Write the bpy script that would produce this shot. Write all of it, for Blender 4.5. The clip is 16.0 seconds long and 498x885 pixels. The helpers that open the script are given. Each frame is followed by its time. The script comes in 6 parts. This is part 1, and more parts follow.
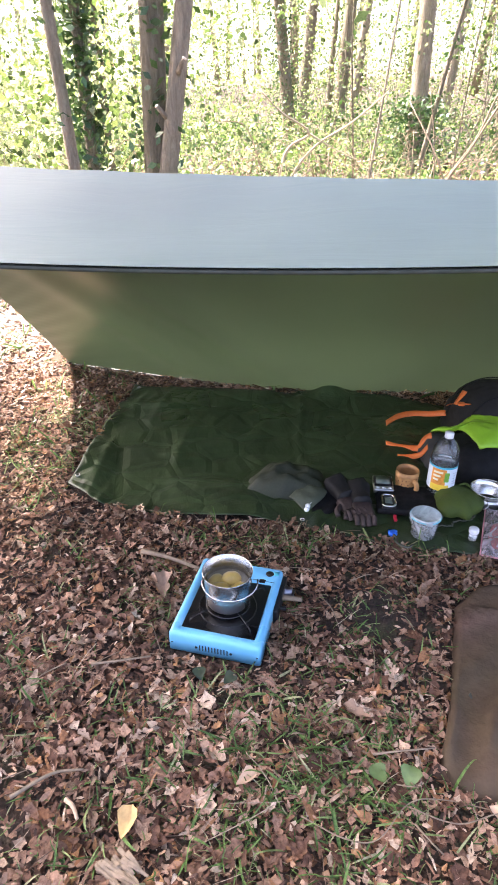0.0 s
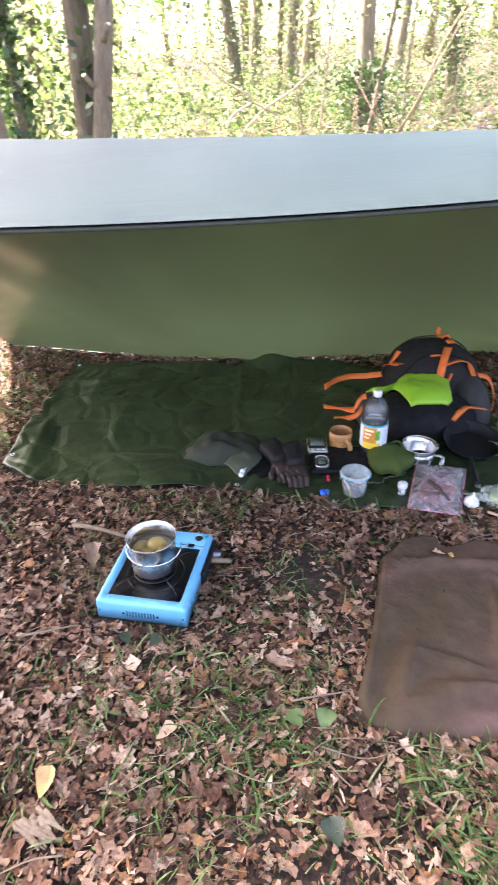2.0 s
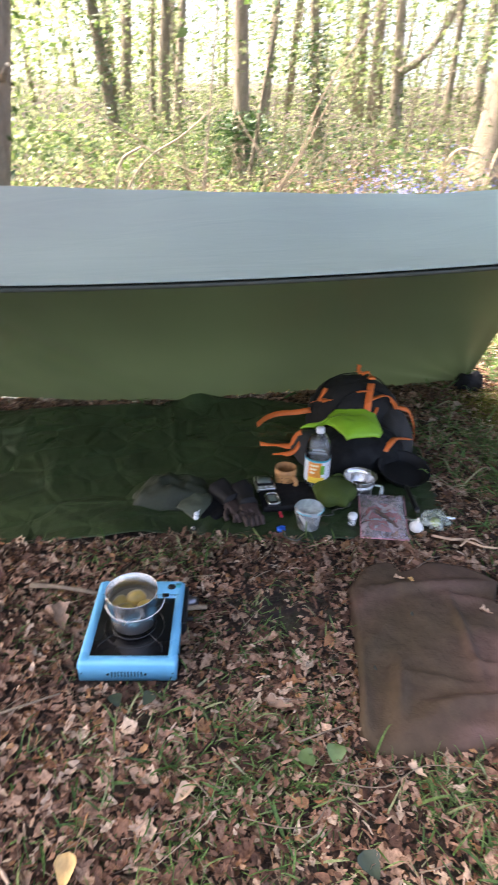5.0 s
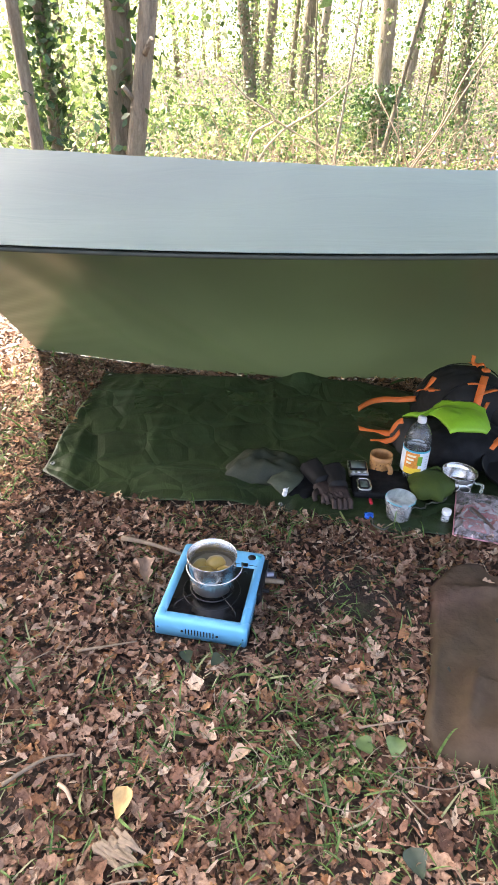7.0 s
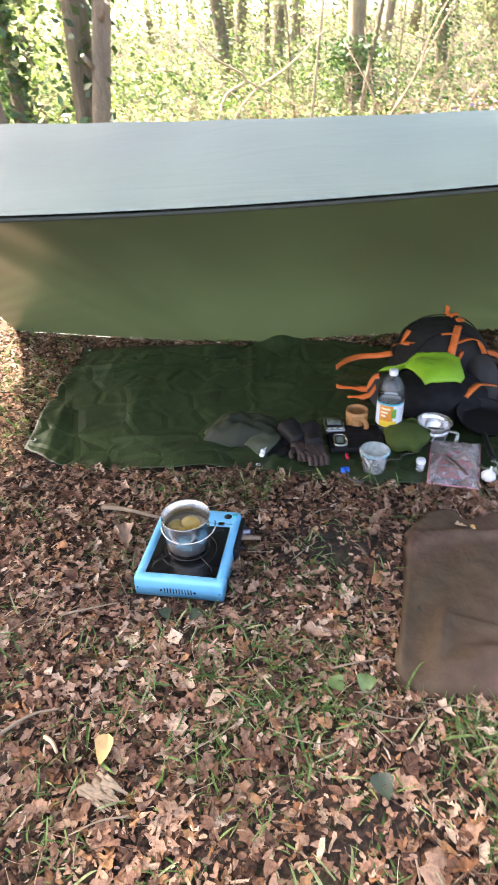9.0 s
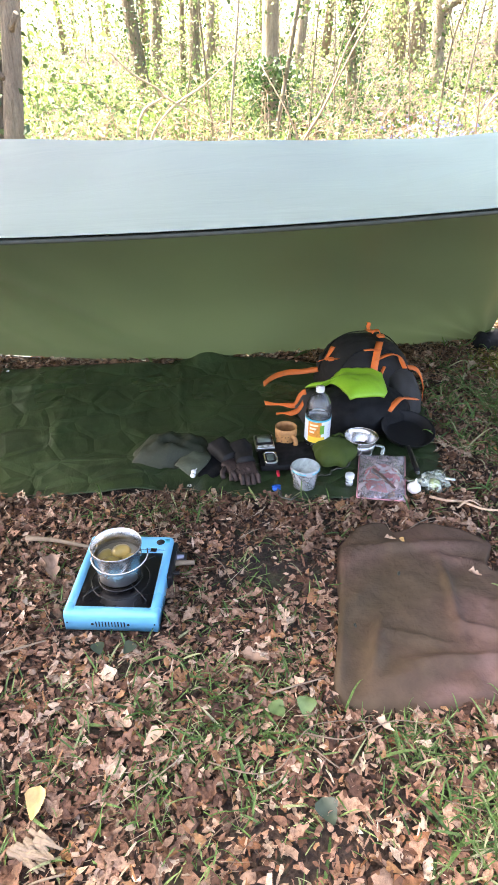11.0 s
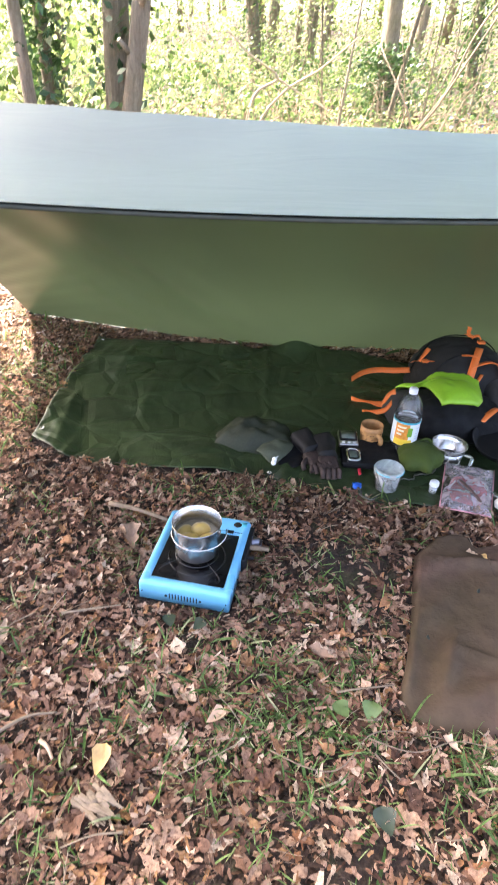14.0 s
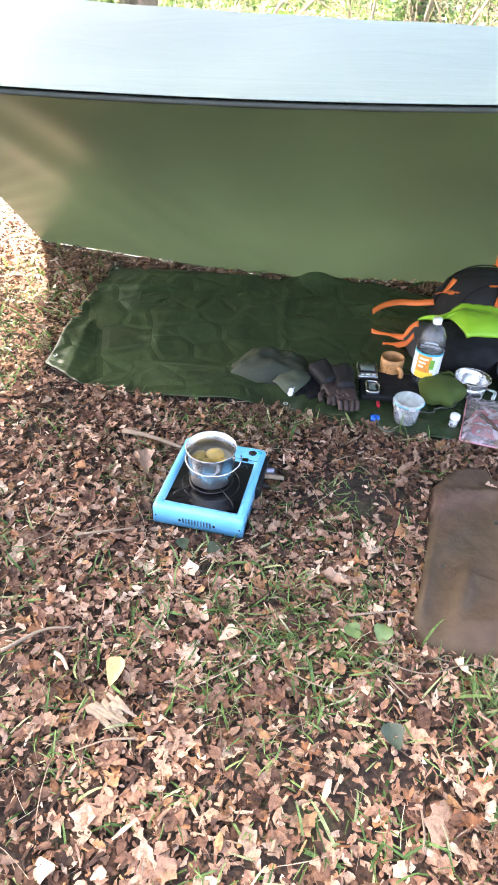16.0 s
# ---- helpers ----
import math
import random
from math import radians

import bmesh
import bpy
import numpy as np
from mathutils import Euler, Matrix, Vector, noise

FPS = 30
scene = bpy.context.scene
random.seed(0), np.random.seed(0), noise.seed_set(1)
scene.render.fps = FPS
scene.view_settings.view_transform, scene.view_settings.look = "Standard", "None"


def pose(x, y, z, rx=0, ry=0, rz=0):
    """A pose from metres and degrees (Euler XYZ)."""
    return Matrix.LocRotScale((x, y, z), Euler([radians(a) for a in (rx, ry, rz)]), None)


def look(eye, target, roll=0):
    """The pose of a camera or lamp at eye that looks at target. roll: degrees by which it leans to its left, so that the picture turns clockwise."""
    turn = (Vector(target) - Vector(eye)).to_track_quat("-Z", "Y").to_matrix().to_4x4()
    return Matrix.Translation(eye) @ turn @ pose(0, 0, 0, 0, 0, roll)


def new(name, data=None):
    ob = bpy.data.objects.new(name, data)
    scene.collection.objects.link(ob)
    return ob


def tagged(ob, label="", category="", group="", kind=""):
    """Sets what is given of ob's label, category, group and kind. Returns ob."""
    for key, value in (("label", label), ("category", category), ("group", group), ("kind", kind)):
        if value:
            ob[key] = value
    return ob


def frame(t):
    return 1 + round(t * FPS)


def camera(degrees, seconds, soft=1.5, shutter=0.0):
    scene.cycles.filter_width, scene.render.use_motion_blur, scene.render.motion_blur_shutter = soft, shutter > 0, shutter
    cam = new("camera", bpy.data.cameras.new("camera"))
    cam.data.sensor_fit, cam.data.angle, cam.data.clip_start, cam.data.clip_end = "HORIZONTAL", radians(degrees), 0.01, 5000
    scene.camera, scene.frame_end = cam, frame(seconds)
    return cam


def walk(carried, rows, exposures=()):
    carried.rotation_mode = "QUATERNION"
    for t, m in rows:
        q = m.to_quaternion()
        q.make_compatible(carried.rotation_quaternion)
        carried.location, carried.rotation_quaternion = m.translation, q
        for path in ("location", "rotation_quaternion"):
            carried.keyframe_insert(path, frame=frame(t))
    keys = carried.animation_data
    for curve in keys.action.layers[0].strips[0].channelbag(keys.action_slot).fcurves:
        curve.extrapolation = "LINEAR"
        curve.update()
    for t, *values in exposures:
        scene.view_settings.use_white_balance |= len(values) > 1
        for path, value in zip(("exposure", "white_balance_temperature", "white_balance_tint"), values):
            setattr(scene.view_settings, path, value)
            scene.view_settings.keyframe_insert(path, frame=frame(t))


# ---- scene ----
cam = camera(46.2, 16.0, shutter=0.35)
PATH = [
    (0, (0.248, -1.222, 1.388), (0.228, 0.532, 0.426), 0.3),
    (0.5, (0.308, -1.235, 1.39), (0.32, 0.527, 0.444), -0.2),
    (1, (0.372, -1.254, 1.365), (0.399, 0.463, 0.341), -0.3),
    (1.5, (0.402, -1.26, 1.366), (0.378, 0.476, 0.373), -1.4),
    (2, (0.425, -1.257, 1.352), (0.484, 0.459, 0.326), -1.6),
    (2.5, (0.477, -1.276, 1.356), (0.804, 0.422, 0.351), -3.9),
    (3, (0.365, -1.254, 1.394), (0.836, 0.445, 0.448), -1.8),
    (3.5, (0.245, -1.249, 1.412), (0.834, 0.444, 0.524), -0.3),
    (3.8, (0.246, -1.255, 1.36), (0.97, 0.323, 0.366), -1.9),
    (4, (0.197, -1.25, 1.392), (1.108, 0.264, 0.456), 2.3),
    (4.5, (0.188, -1.266, 1.412), (0.993, 0.345, 0.542), 0.8),
    (5, (0.146, -1.225, 1.396), (0.612, 0.484, 0.468), 1.7),
    (5.2, (0.129, -1.214, 1.389), (0.512, 0.503, 0.436), 3.0),
    (7.3, (0.22, -1.253, 1.386), (0.322, 0.479, 0.391), 1.7),
    (7.5, (0.253, -1.27, 1.402), (0.383, 0.477, 0.437), 2.4),
    (8, (0.282, -1.287, 1.389), (0.4, 0.448, 0.401), 3.7),
    (8.5, (0.265, -1.301, 1.39), (0.23, 0.484, 0.487), 0.9),
    (9, (0.299, -1.293, 1.368), (0.39, 0.391, 0.293), -2.2),
    (9.5, (0.31, -1.284, 1.369), (0.524, 0.372, 0.269), -1.0),
    (9.7, (0.308, -1.28, 1.388), (0.6, 0.384, 0.318), -0.0),
    (11.8, (0.298, -1.249, 1.378), (0.635, 0.424, 0.334), 0.2),
    (12, (0.307, -1.248, 1.375), (0.606, 0.399, 0.28), -0.5),
    (12.5, (0.297, -1.249, 1.376), (0.471, 0.403, 0.262), -0.3),
    (13, (0.283, -1.24, 1.39), (0.439, 0.45, 0.332), 0.3),
    (13.5, (0.263, -1.241, 1.394), (0.43, 0.493, 0.411), 1.3),
    (14, (0.224, -1.236, 1.378), (0.337, 0.441, 0.295), 3.1),
    (14.5, (0.222, -1.238, 1.35), (0.253, 0.404, 0.209), 2.9),
    (15, (0.221, -1.246, 1.351), (0.271, 0.401, 0.217), 3.9),
    (15.5, (0.218, -1.249, 1.327), (0.255, 0.361, 0.141), 4.7),
    (16, (0.228, -1.238, 1.306), (0.291, 0.333, 0.069), 3.1),
]
walk(cam, [(t, look(eye, target, roll)) for t, eye, target, roll in PATH], [(0.0, 3.38, 6800, 20), (1.5, 3.53, 6850, 19), (2.5, 3.6, 6900, 19), (3.0, 3.5, 6900, 18), (3.5, 3.12, 7000, 17), (4.0, 3.28, 7000, 17), (4.5, 3.03, 7000, 16), (5.0, 3.03, 7000, 16), (7.5, 3.4, 7200, 14), (9.0, 3.5, 7300, 14), (9.5, 3.8, 7300, 14), (12.5, 3.78, 7100, 14), (13.5, 3.57, 7100, 15), (14.5, 3.77, 6950, 15), (16.0, 4.07, 6900, 13)])

# ---------- light ----------
SUN_ELEV, SUN_AZ = radians(52), radians(-56)          # azimuth from +y towards +x
sun_dir = Vector((math.sin(SUN_AZ) * math.cos(SUN_ELEV), math.cos(SUN_AZ) * math.cos(SUN_ELEV), math.sin(SUN_ELEV)))
world = bpy.data.worlds.new("sky")
scene.world = world
world.use_nodes = True
wn, wl = world.node_tree.nodes, world.node_tree.links
sky = wn.new("ShaderNodeTexSky")
sky.sky_type = "NISHITA"
sky.sun_disc = False
sky.sun_elevation, sky.sun_rotation = SUN_ELEV, SUN_AZ
sky.air_density, sky.dust_density, sky.ozone_density = 0.7, 5.0, 1.0
wn["Background"].inputs["Strength"].default_value = 0.14
wl.new(sky.outputs["Color"], wn["Background"].inputs["Color"])
sun_data = bpy.data.lights.new("sun", "SUN")
sun_data.energy, sun_data.angle, sun_data.color = 4.8, radians(4.0), (1.0, 0.97, 0.92)
sun = new("sun", sun_data)
sun.matrix_world = look(sun_dir * 40, (0, 0, 0))


# ---------- helpers ----------
rng = np.random.default_rng(7)


def thing(name, x, y, z, label, category, rz=0, group="", rx=0, ry=0, kind=""):
    ob = new(name)
    ob.empty_display_size = 0.05
    ob.matrix_basis = pose(x, y, z, rx, ry, rz)
    return tagged(ob, label, category, group, kind)


def mesh_of(name, bm, material, smooth=True):
    me = bpy.data.meshes.new(name)
    bm.normal_update()
    bm.to_mesh(me)
    bm.free()
    me.materials.append(material)
    if smooth:
        me.polygons.foreach_set("use_smooth", [True] * len(me.polygons))
    return me


def part(name, bm, material, parent, label="", smooth=True, m=None):
    ob = new(name, mesh_of(name, bm, material, smooth))
    ob.parent = parent
    if m is not None:
        ob.matrix_basis = m
    return tagged(ob, label)


def solid(name, bm, material, label, category, m=None, group="", kind="", smooth=True):
    ob = new(name, mesh_of(name, bm, material, smooth))
    if m is not None:
        ob.matrix_basis = m
    return tagged(ob, label, category, group, kind)


def box(sx, sy, sz, bevel=0.0, segs=2, at=(0, 0, 0), bm=None):
    """A bevelled box whose base is centred on at."""
    bm = bm or bmesh.new()
    made = bmesh.ops.create_cube(bm, size=1, matrix=Matrix.Translation((at[0], at[1], at[2] + sz / 2)) @ Matrix.Diagonal((sx, sy, sz, 1)))
    if bevel:
        vs = set(made["verts"])
        es = [e for e in bm.edges if e.verts[0] in vs and e.verts[1] in vs]
        bmesh.ops.bevel(bm, geom=es, offset=bevel, segments=segs, profile=0.5, affect="EDGES")
    return bm


def lathe(profile, segs=32, bm=None, at=(0, 0, 0), squash=1.0, wobble=0.0):
    """Turns a list of (radius, height) round z."""
    bm = bm or bmesh.new()
    rings = []
    for k, (r, z) in enumerate(profile):
        ring = []
        for i in range(segs):
            a = 2 * math.pi * i / segs
            w = 1 + wobble * noise.noise((math.cos(a) * 2 + at[0] * 9, math.sin(a) * 2, z * 14 + at[1] * 7))
            ring.append(bm.verts.new((at[0] + r * w * math.cos(a), at[1] + squash * r * w * math.sin(a), at[2] + z)))
        rings.append(ring)
    for a, b in zip(rings, rings[1:]):
        for i in range(segs):
            bm.faces.new((a[i], a[(i + 1) % segs], b[(i + 1) % segs], b[i]))
    if profile[0][0] > 1e-5:
        bm.faces.new(list(reversed(rings[0])))
    if profile[-1][0] > 1e-5:
        bm.faces.new(rings[-1])
    bmesh.ops.remove_doubles(bm, verts=bm.verts, dist=1e-6)
    return bm


def shell(profile, thick, segs=40):
    """An open vessel: the outside profile going up, then the inside coming down."""
    inner = [(max(r - thick, 0.0), z) for r, z in reversed(profile)]
    inner[-1] = (inner[-1][0], inner[-1][1] + thick)
    prof = [(0.0, profile[0][1])] + list(profile) + inner + [(0.0, inner[-1][1])]
    return lathe(prof, segs)


def tube(points, radius, segs=8, bm=None, taper=1.0, radii=None, wobble=0.0):
    """A round rod along points; radius may shrink to taper of itself."""
    bm = bm or bmesh.new()
    pts = [Vector(p) for p in points]
    n = len(pts)
    up, rings = Vector((0.31, 0.17, 0.93)), []
    for i, p in enumerate(pts):
        d = (pts[min(i + 1, n - 1)] - pts[max(i - 1, 0)]).normalized()
        if abs(d.dot(up)) > 0.96:
            up = Vector((0.93, 0.2, 0.1))
        s = d.cross(up).normalized()
        u = s.cross(d)
        r = radii[i] if radii else radius * (1 + (taper - 1) * i / max(n - 1, 1))
        ring = []
        for k in range(segs):
            a = 2 * math.pi * k / segs
            w = r * (1 + wobble * noise.noise((p.x * 3 + 5 * math.cos(a), p.y * 3 + 5 * math.sin(a), p.z * 1.5)))
            ring.append(bm.verts.new(p + s * math.cos(a) * w + u * math.sin(a) * w))
        rings.append(ring)
    for a, b in zip(rings, rings[1:]):
        for k in range(segs):
            bm.faces.new((a[k], a[(k + 1) % segs], b[(k + 1) % segs], b[k]))
    bm.faces.new(list(reversed(rings[0])))
    bm.faces.new(rings[-1])
    return bm


def ribbon(points, width, thick=0.002, bm=None, side=None):
    """A flat strap along points."""
    bm = bm or bmesh.new()
    pts = [Vector(p) for p in points]
    rows = []
    for i, p in enumerate(pts):
        d = (pts[min(i + 1, len(pts) - 1)] - pts[max(i - 1, 0)]).normalized()
        s = (Vector(side) if side else d.cross(Vector((0, 0, 1)))).normalized() * width / 2
        u = s.cross(d).normalized() * thick
        rows.append([bm.verts.new(p + q) for q in (-s, s, s + u, -s + u)])
    for a, b in zip(rows, rows[1:]):
        for k in range(4):
            bm.faces.new((a[k], a[(k + 1) % 4], b[(k + 1) % 4], b[k]))
    bm.faces.new(list(reversed(rows[0])))
    bm.faces.new(rows[-1])
    return bm


def curve_through(pts, steps=6):
    """Catmull-Rom points through pts."""
    p = [Vector(q) for q in pts]
    p = [2 * p[0] - p[1]] + p + [2 * p[-1] - p[-2]]
    out = []
    for a, b, c, d in zip(p, p[1:], p[2:], p[3:]):
        for k in range(steps):
            t = k / steps
            out.append(0.5 * (2 * b + (c - a) * t + (2 * a - 5 * b + 4 * c - d) * t * t + (3 * b - a - 3 * c + d) * t ** 3))
    return out + [p[-2]]


def sheet(fn, nu, nv, thick=0.0, bm=None):
    """A surface fn(u, v) -> point for u, v in 0..1; thick gives it a back."""
    bm = bm or bmesh.new()
    g = [[bm.verts.new(fn(i / nu, j / nv)) for j in range(nv + 1)] for i in range(nu + 1)]
    faces = [bm.faces.new((g[i][j], g[i + 1][j], g[i + 1][j + 1], g[i][j + 1])) for i in range(nu) for j in range(nv)]
    if thick:
        bm.normal_update()
        bmesh.ops.solidify(bm, geom=faces, thickness=thick)
    return bm


def scatter(name, tv, tf, rot, scale, loc, material, smooth=True):
    """One mesh with a copy of a small template at each row: rot (n,3,3), scale (n,) or (n,3), loc (n,3)."""
    tv, tf, n = np.asarray(tv, float), np.asarray(tf, int), len(loc)
    scale = np.asarray(scale, float)
    scale = scale[:, None, None] if scale.ndim == 1 else scale[:, None, :]
    v = np.einsum("nij,nkj->nki", rot, tv[None] * scale) + loc[:, None]
    f = (tf[None] + (np.arange(n) * len(tv))[:, None, None]).reshape(-1, tf.shape[1])
    me = bpy.data.meshes.new(name)
    me.vertices.add(n * len(tv))
    me.vertices.foreach_set("co", v.reshape(-1))
    me.loops.add(f.size)
    me.loops.foreach_set("vertex_index", f.reshape(-1).astype(np.int32))
    me.polygons.add(len(f))
    me.polygons.foreach_set("loop_start", np.arange(0, f.size, tf.shape[1], dtype=np.int32))
    me.polygons.foreach_set("loop_total", np.full(len(f), tf.shape[1], np.int32))
    if smooth:
        me.polygons.foreach_set("use_smooth", np.ones(len(f), bool))
    me.update(calc_edges=True)
    me.materials.append(material)
    return new(name, me)


def turns(n, tilt, r=None):
    """Random headings with a lean of about tilt radians."""
    r = r or rng
    a, b, c = r.uniform(0, 2 * np.pi, n), r.normal(0, tilt, n), r.normal(0, tilt, n)
    ca, sa, cb, sb, cc, sc = np.cos(a), np.sin(a), np.cos(b), np.sin(b), np.cos(c), np.sin(c)
    o, z = np.ones(n), np.zeros(n)
    rz = np.array([[ca, -sa, z], [sa, ca, z], [z, z, o]]).transpose(2, 0, 1)
    ry = np.array([[cb, z, sb], [z, o, z], [-sb, z, cb]]).transpose(2, 0, 1)
    rx = np.array([[o, z, z], [z, cc, -sc], [z, sc, cc]]).transpose(2, 0, 1)
    return ry @ rx @ rz


def any_turn(n, r=None):
    q = (r or rng).normal(size=(n, 4))
    q /= np.linalg.norm(q, axis=1)[:, None]
    w, x, y, z = q.T
    return np.array([[1 - 2 * (y * y + z * z), 2 * (x * y - z * w), 2 * (x * z + y * w)],
                     [2 * (x * y + z * w), 1 - 2 * (x * x + z * z), 2 * (y * z - x * w)],
                     [2 * (x * z - y * w), 2 * (y * z + x * w), 1 - 2 * (x * x + y * y)]]).transpose(2, 0, 1)


def ground_z(x, y):
    """The forest floor: level at the camp, rising into the wood."""
    x, y = np.asarray(x, float), np.asarray(y, float)
    d = 0.42 * x + 0.9 * y - 4.5
    rise = 0.1 * np.logaddexp(0, d * 0.8) / 0.8
    far = np.clip((np.hypot(x - 0.6, y - 0.3) - 3) / 6, 0, 1)
    bumps = 0.007 * np.sin(3.1 * x + 1.3 * np.sin(2.3 * y)) * np.sin(2.7 * y + 0.8) + far * 0.12 * np.sin(0.7 * x + 1) * np.sin(0.6 * y + np.sin(0.5 * x))
    return np.minimum(rise, 6.0) + bumps


# ---------- materials ----------
def material(name, build):
    m = bpy.data.materials.new(name)
    m.use_nodes = True
    n, l = m.node_tree.nodes, m.node_tree.links
    build(n, l, n["Principled BSDF"], n["Material Output"])
    return m


def ramp(n, l, source, stops):
    r = n.new("ShaderNodeValToRGB")
    e = r.color_ramp.elements
    e[0].position, e[0].color = stops[0][0], (*stops[0][1], 1)
    e[1].position, e[1].color = stops[-1][0], (*stops[-1][1], 1)
    for p, c in stops[1:-1]:
        k = e.new(p)
        k.color = (*c, 1)
    l.new(source, r.inputs[0])
    return r.outputs[0]


def noise_at(n, l, scale, detail=4, rough=0.6, vec=None, stretch=None, distortion=0.0):
    t = n.new("ShaderNodeTexNoise")
    t.inputs["Scale"].default_value, t.inputs["Detail"].default_value, t.inputs["Roughness"].default_value = scale, detail, rough
    t.inputs["Distortion"].default_value = distortion
    if vec is None:
        vec = n.new("ShaderNodeTexCoord").outputs["Object"]
    if stretch:
        mp = n.new("ShaderNodeMapping")
        mp.inputs["Scale"].default_value = stretch
        l.new(vec, mp.inputs[0])
        vec = mp.outputs[0]
    l.new(vec, t.inputs["Vector"])
    return t.outputs["Fac"]


def bump(n, l, bsdf, height, strength=0.3, dist=0.002):
    b = n.new("ShaderNodeBump")
    b.inputs["Strength"].default_value, b.inputs["Distance"].default_value = strength, dist
    l.new(height, b.inputs["Height"])
    l.new(b.outputs[0], bsdf.inputs["Normal"])


def math_node(n, l, op, a, b):
    m = n.new("ShaderNodeMath")
    m.operation = op
    for k, v in enumerate((a, b)):
        if isinstance(v, (int, float)):
            m.inputs[k].default_value = v
        else:
            l.new(v, m.inputs[k])
    return m.outputs[0]


def mixed(n, l, fac, a, b, mode="MIX"):
    m = n.new("ShaderNodeMix")
    m.data_type, m.blend_type = "RGBA", mode
    if isinstance(fac, (int, float)):
        m.inputs[0].default_value = fac
    else:
        l.new(fac, m.inputs[0])
    for k, v in ((6, a), (7, b)):
        if isinstance(v, tuple):
            m.inputs[k].default_value = (*v, 1)
        else:
            l.new(v, m.inputs[k])
    return m.outputs[2]


def plain(name, color, rough=0.5, metal=0.0, grain=60.0, vary=0.15, bumpy=0.15, spec=0.5, wear=0.3, coat=0.0):
    """A surface of one colour with grain at two scales and uneven gloss."""
    def build(n, l, b, o):
        lo = tuple(c * (1 - vary) for c in color)
        hi = tuple(min(c * (1 + vary), 1) for c in color)
        fine, broad = noise_at(n, l, grain), noise_at(n, l, grain / 9, 3)
        c = ramp(n, l, math_node(n, l, "ADD", math_node(n, l, "MULTIPLY", fine, 0.5), math_node(n, l, "MULTIPLY", broad, 0.5)), ((0.3, lo), (0.7, hi)))
        l.new(c, b.inputs["Base Color"])
        r = ramp(n, l, broad, ((0.3, (rough * (1 - wear),) * 3), (0.7, (min(rough * (1 + wear), 1),) * 3)))
        l.new(r, b.inputs["Roughness"])
        b.inputs["Metallic"].default_value = metal
        b.inputs["Specular IOR Level"].default_value = spec
        b.inputs["Coat Weight"].default_value = coat
        if bumpy:
            bump(n, l, b, fine, bumpy, 0.001)
    return material(name, build)


def leafy(name, stops, rough=0.55, through_light=0.35, spec=0.3, damp=1.0):
    """Leaves: each island takes its own colour from stops; some light passes through; damp patches are darker."""
    def build(n, l, b, o):
        g = n.new("ShaderNodeNewGeometry")
        c = ramp(n, l, g.outputs["Random Per Island"], stops)
        blotch = noise_at(n, l, 95, 5, 0.75)
        # blotches vary the leaf's tone and also paint in shading of its crumples
        c = mixed(n, l, 1.0, c, ramp(n, l, blotch, ((0.30, (0.38, 0.36, 0.34)), (0.52, (0.95, 0.95, 0.95)), (0.72, (1.3, 1.3, 1.28)))), "MULTIPLY")
        if damp < 1:
            c = mixed(n, l, 1.0, c, ramp(n, l, noise_at(n, l, 2.6, 5, 0.65, None, None, 0.6), ((0.38, (damp, damp, damp * 0.97)), (0.54, (1.0, 1.0, 1.0)), (0.7, (1.12, 1.12, 1.1)))), "MULTIPLY")
        l.new(c, b.inputs["Base Color"])
        b.inputs["Roughness"].default_value = rough
        b.inputs["Specular IOR Level"].default_value = spec
        bump(n, l, b, blotch, 0.5, 0.004)
        if through_light:
            t, m = n.new("ShaderNodeBsdfTranslucent"), n.new("ShaderNodeMixShader")
            l.new(mixed(n, l, 1.0, c, (1.15, 1.15, 0.85), "MULTIPLY"), t.inputs["Color"])
            m.inputs[0].default_value = through_light
            l.new(b.outputs[0], m.inputs[1])
            l.new(t.outputs[0], m.inputs[2])
            l.new(m.outputs[0], o.inputs[0])
    return material(name, build)


def soil_build(n, l, b, o):
    a, c, d = noise_at(n, l, 1.1, 6), noise_at(n, l, 34, 6, 0.7), noise_at(n, l, 8, 5)
    col = ramp(n, l, c, ((0.28, (0.008, 0.005, 0.004)), (0.45, (0.026, 0.015, 0.010)), (0.62, (0.07, 0.042, 0.027)), (0.78, (0.16, 0.105, 0.07))))
    col = mixed(n, l, ramp(n, l, d, ((0.52, (0, 0, 0)), (0.68, (0.55, 0.55, 0.55)))), col, (0.045, 0.07, 0.018))
    l.new(mixed(n, l, ramp(n, l, a, ((0.45, (0, 0, 0)), (0.65, (0.4, 0.4, 0.4)))), col, (0.075, 0.047, 0.03)), b.inputs["Base Color"])
    b.inputs["Roughness"].default_value = 0.95
    bump(n, l, b, c, 1.0, 0.03)


SOIL = material("forest_soil", soil_build)
DEAD_LEAF = leafy("dead_leaves", ((0.0, (0.045, 0.025, 0.016)), (0.20, (0.15, 0.074, 0.045)), (0.40, (0.275, 0.147, 0.094)), (0.66, (0.39, 0.236, 0.157)), (0.82, (0.5, 0.335, 0.23)), (0.90, (0.60, 0.465, 0.345)), (0.91, (0.26, 0.115, 0.055)), (1.0, (0.41, 0.225, 0.105))), 0.65, 0.12, 0.2, 0.55)
# pale copy of the dead leaf; the glare of sunlit ground is in its colour
DRY_LEAF = leafy("dry_leaves_sun_in_colour", ((0.0, (0.17, 0.105, 0.08)), (0.3, (0.37, 0.265, 0.215)), (0.7, (0.55, 0.44, 0.375)), (1.0, (0.68, 0.585, 0.51))), 0.6, 0.15, 0.3)
STRAW = leafy("dry_straw", ((0.0, (0.10, 0.065, 0.042)), (0.5, (0.24, 0.165, 0.11)), (1.0, (0.50, 0.4, 0.28))), 0.7, 0.0, 0.2)
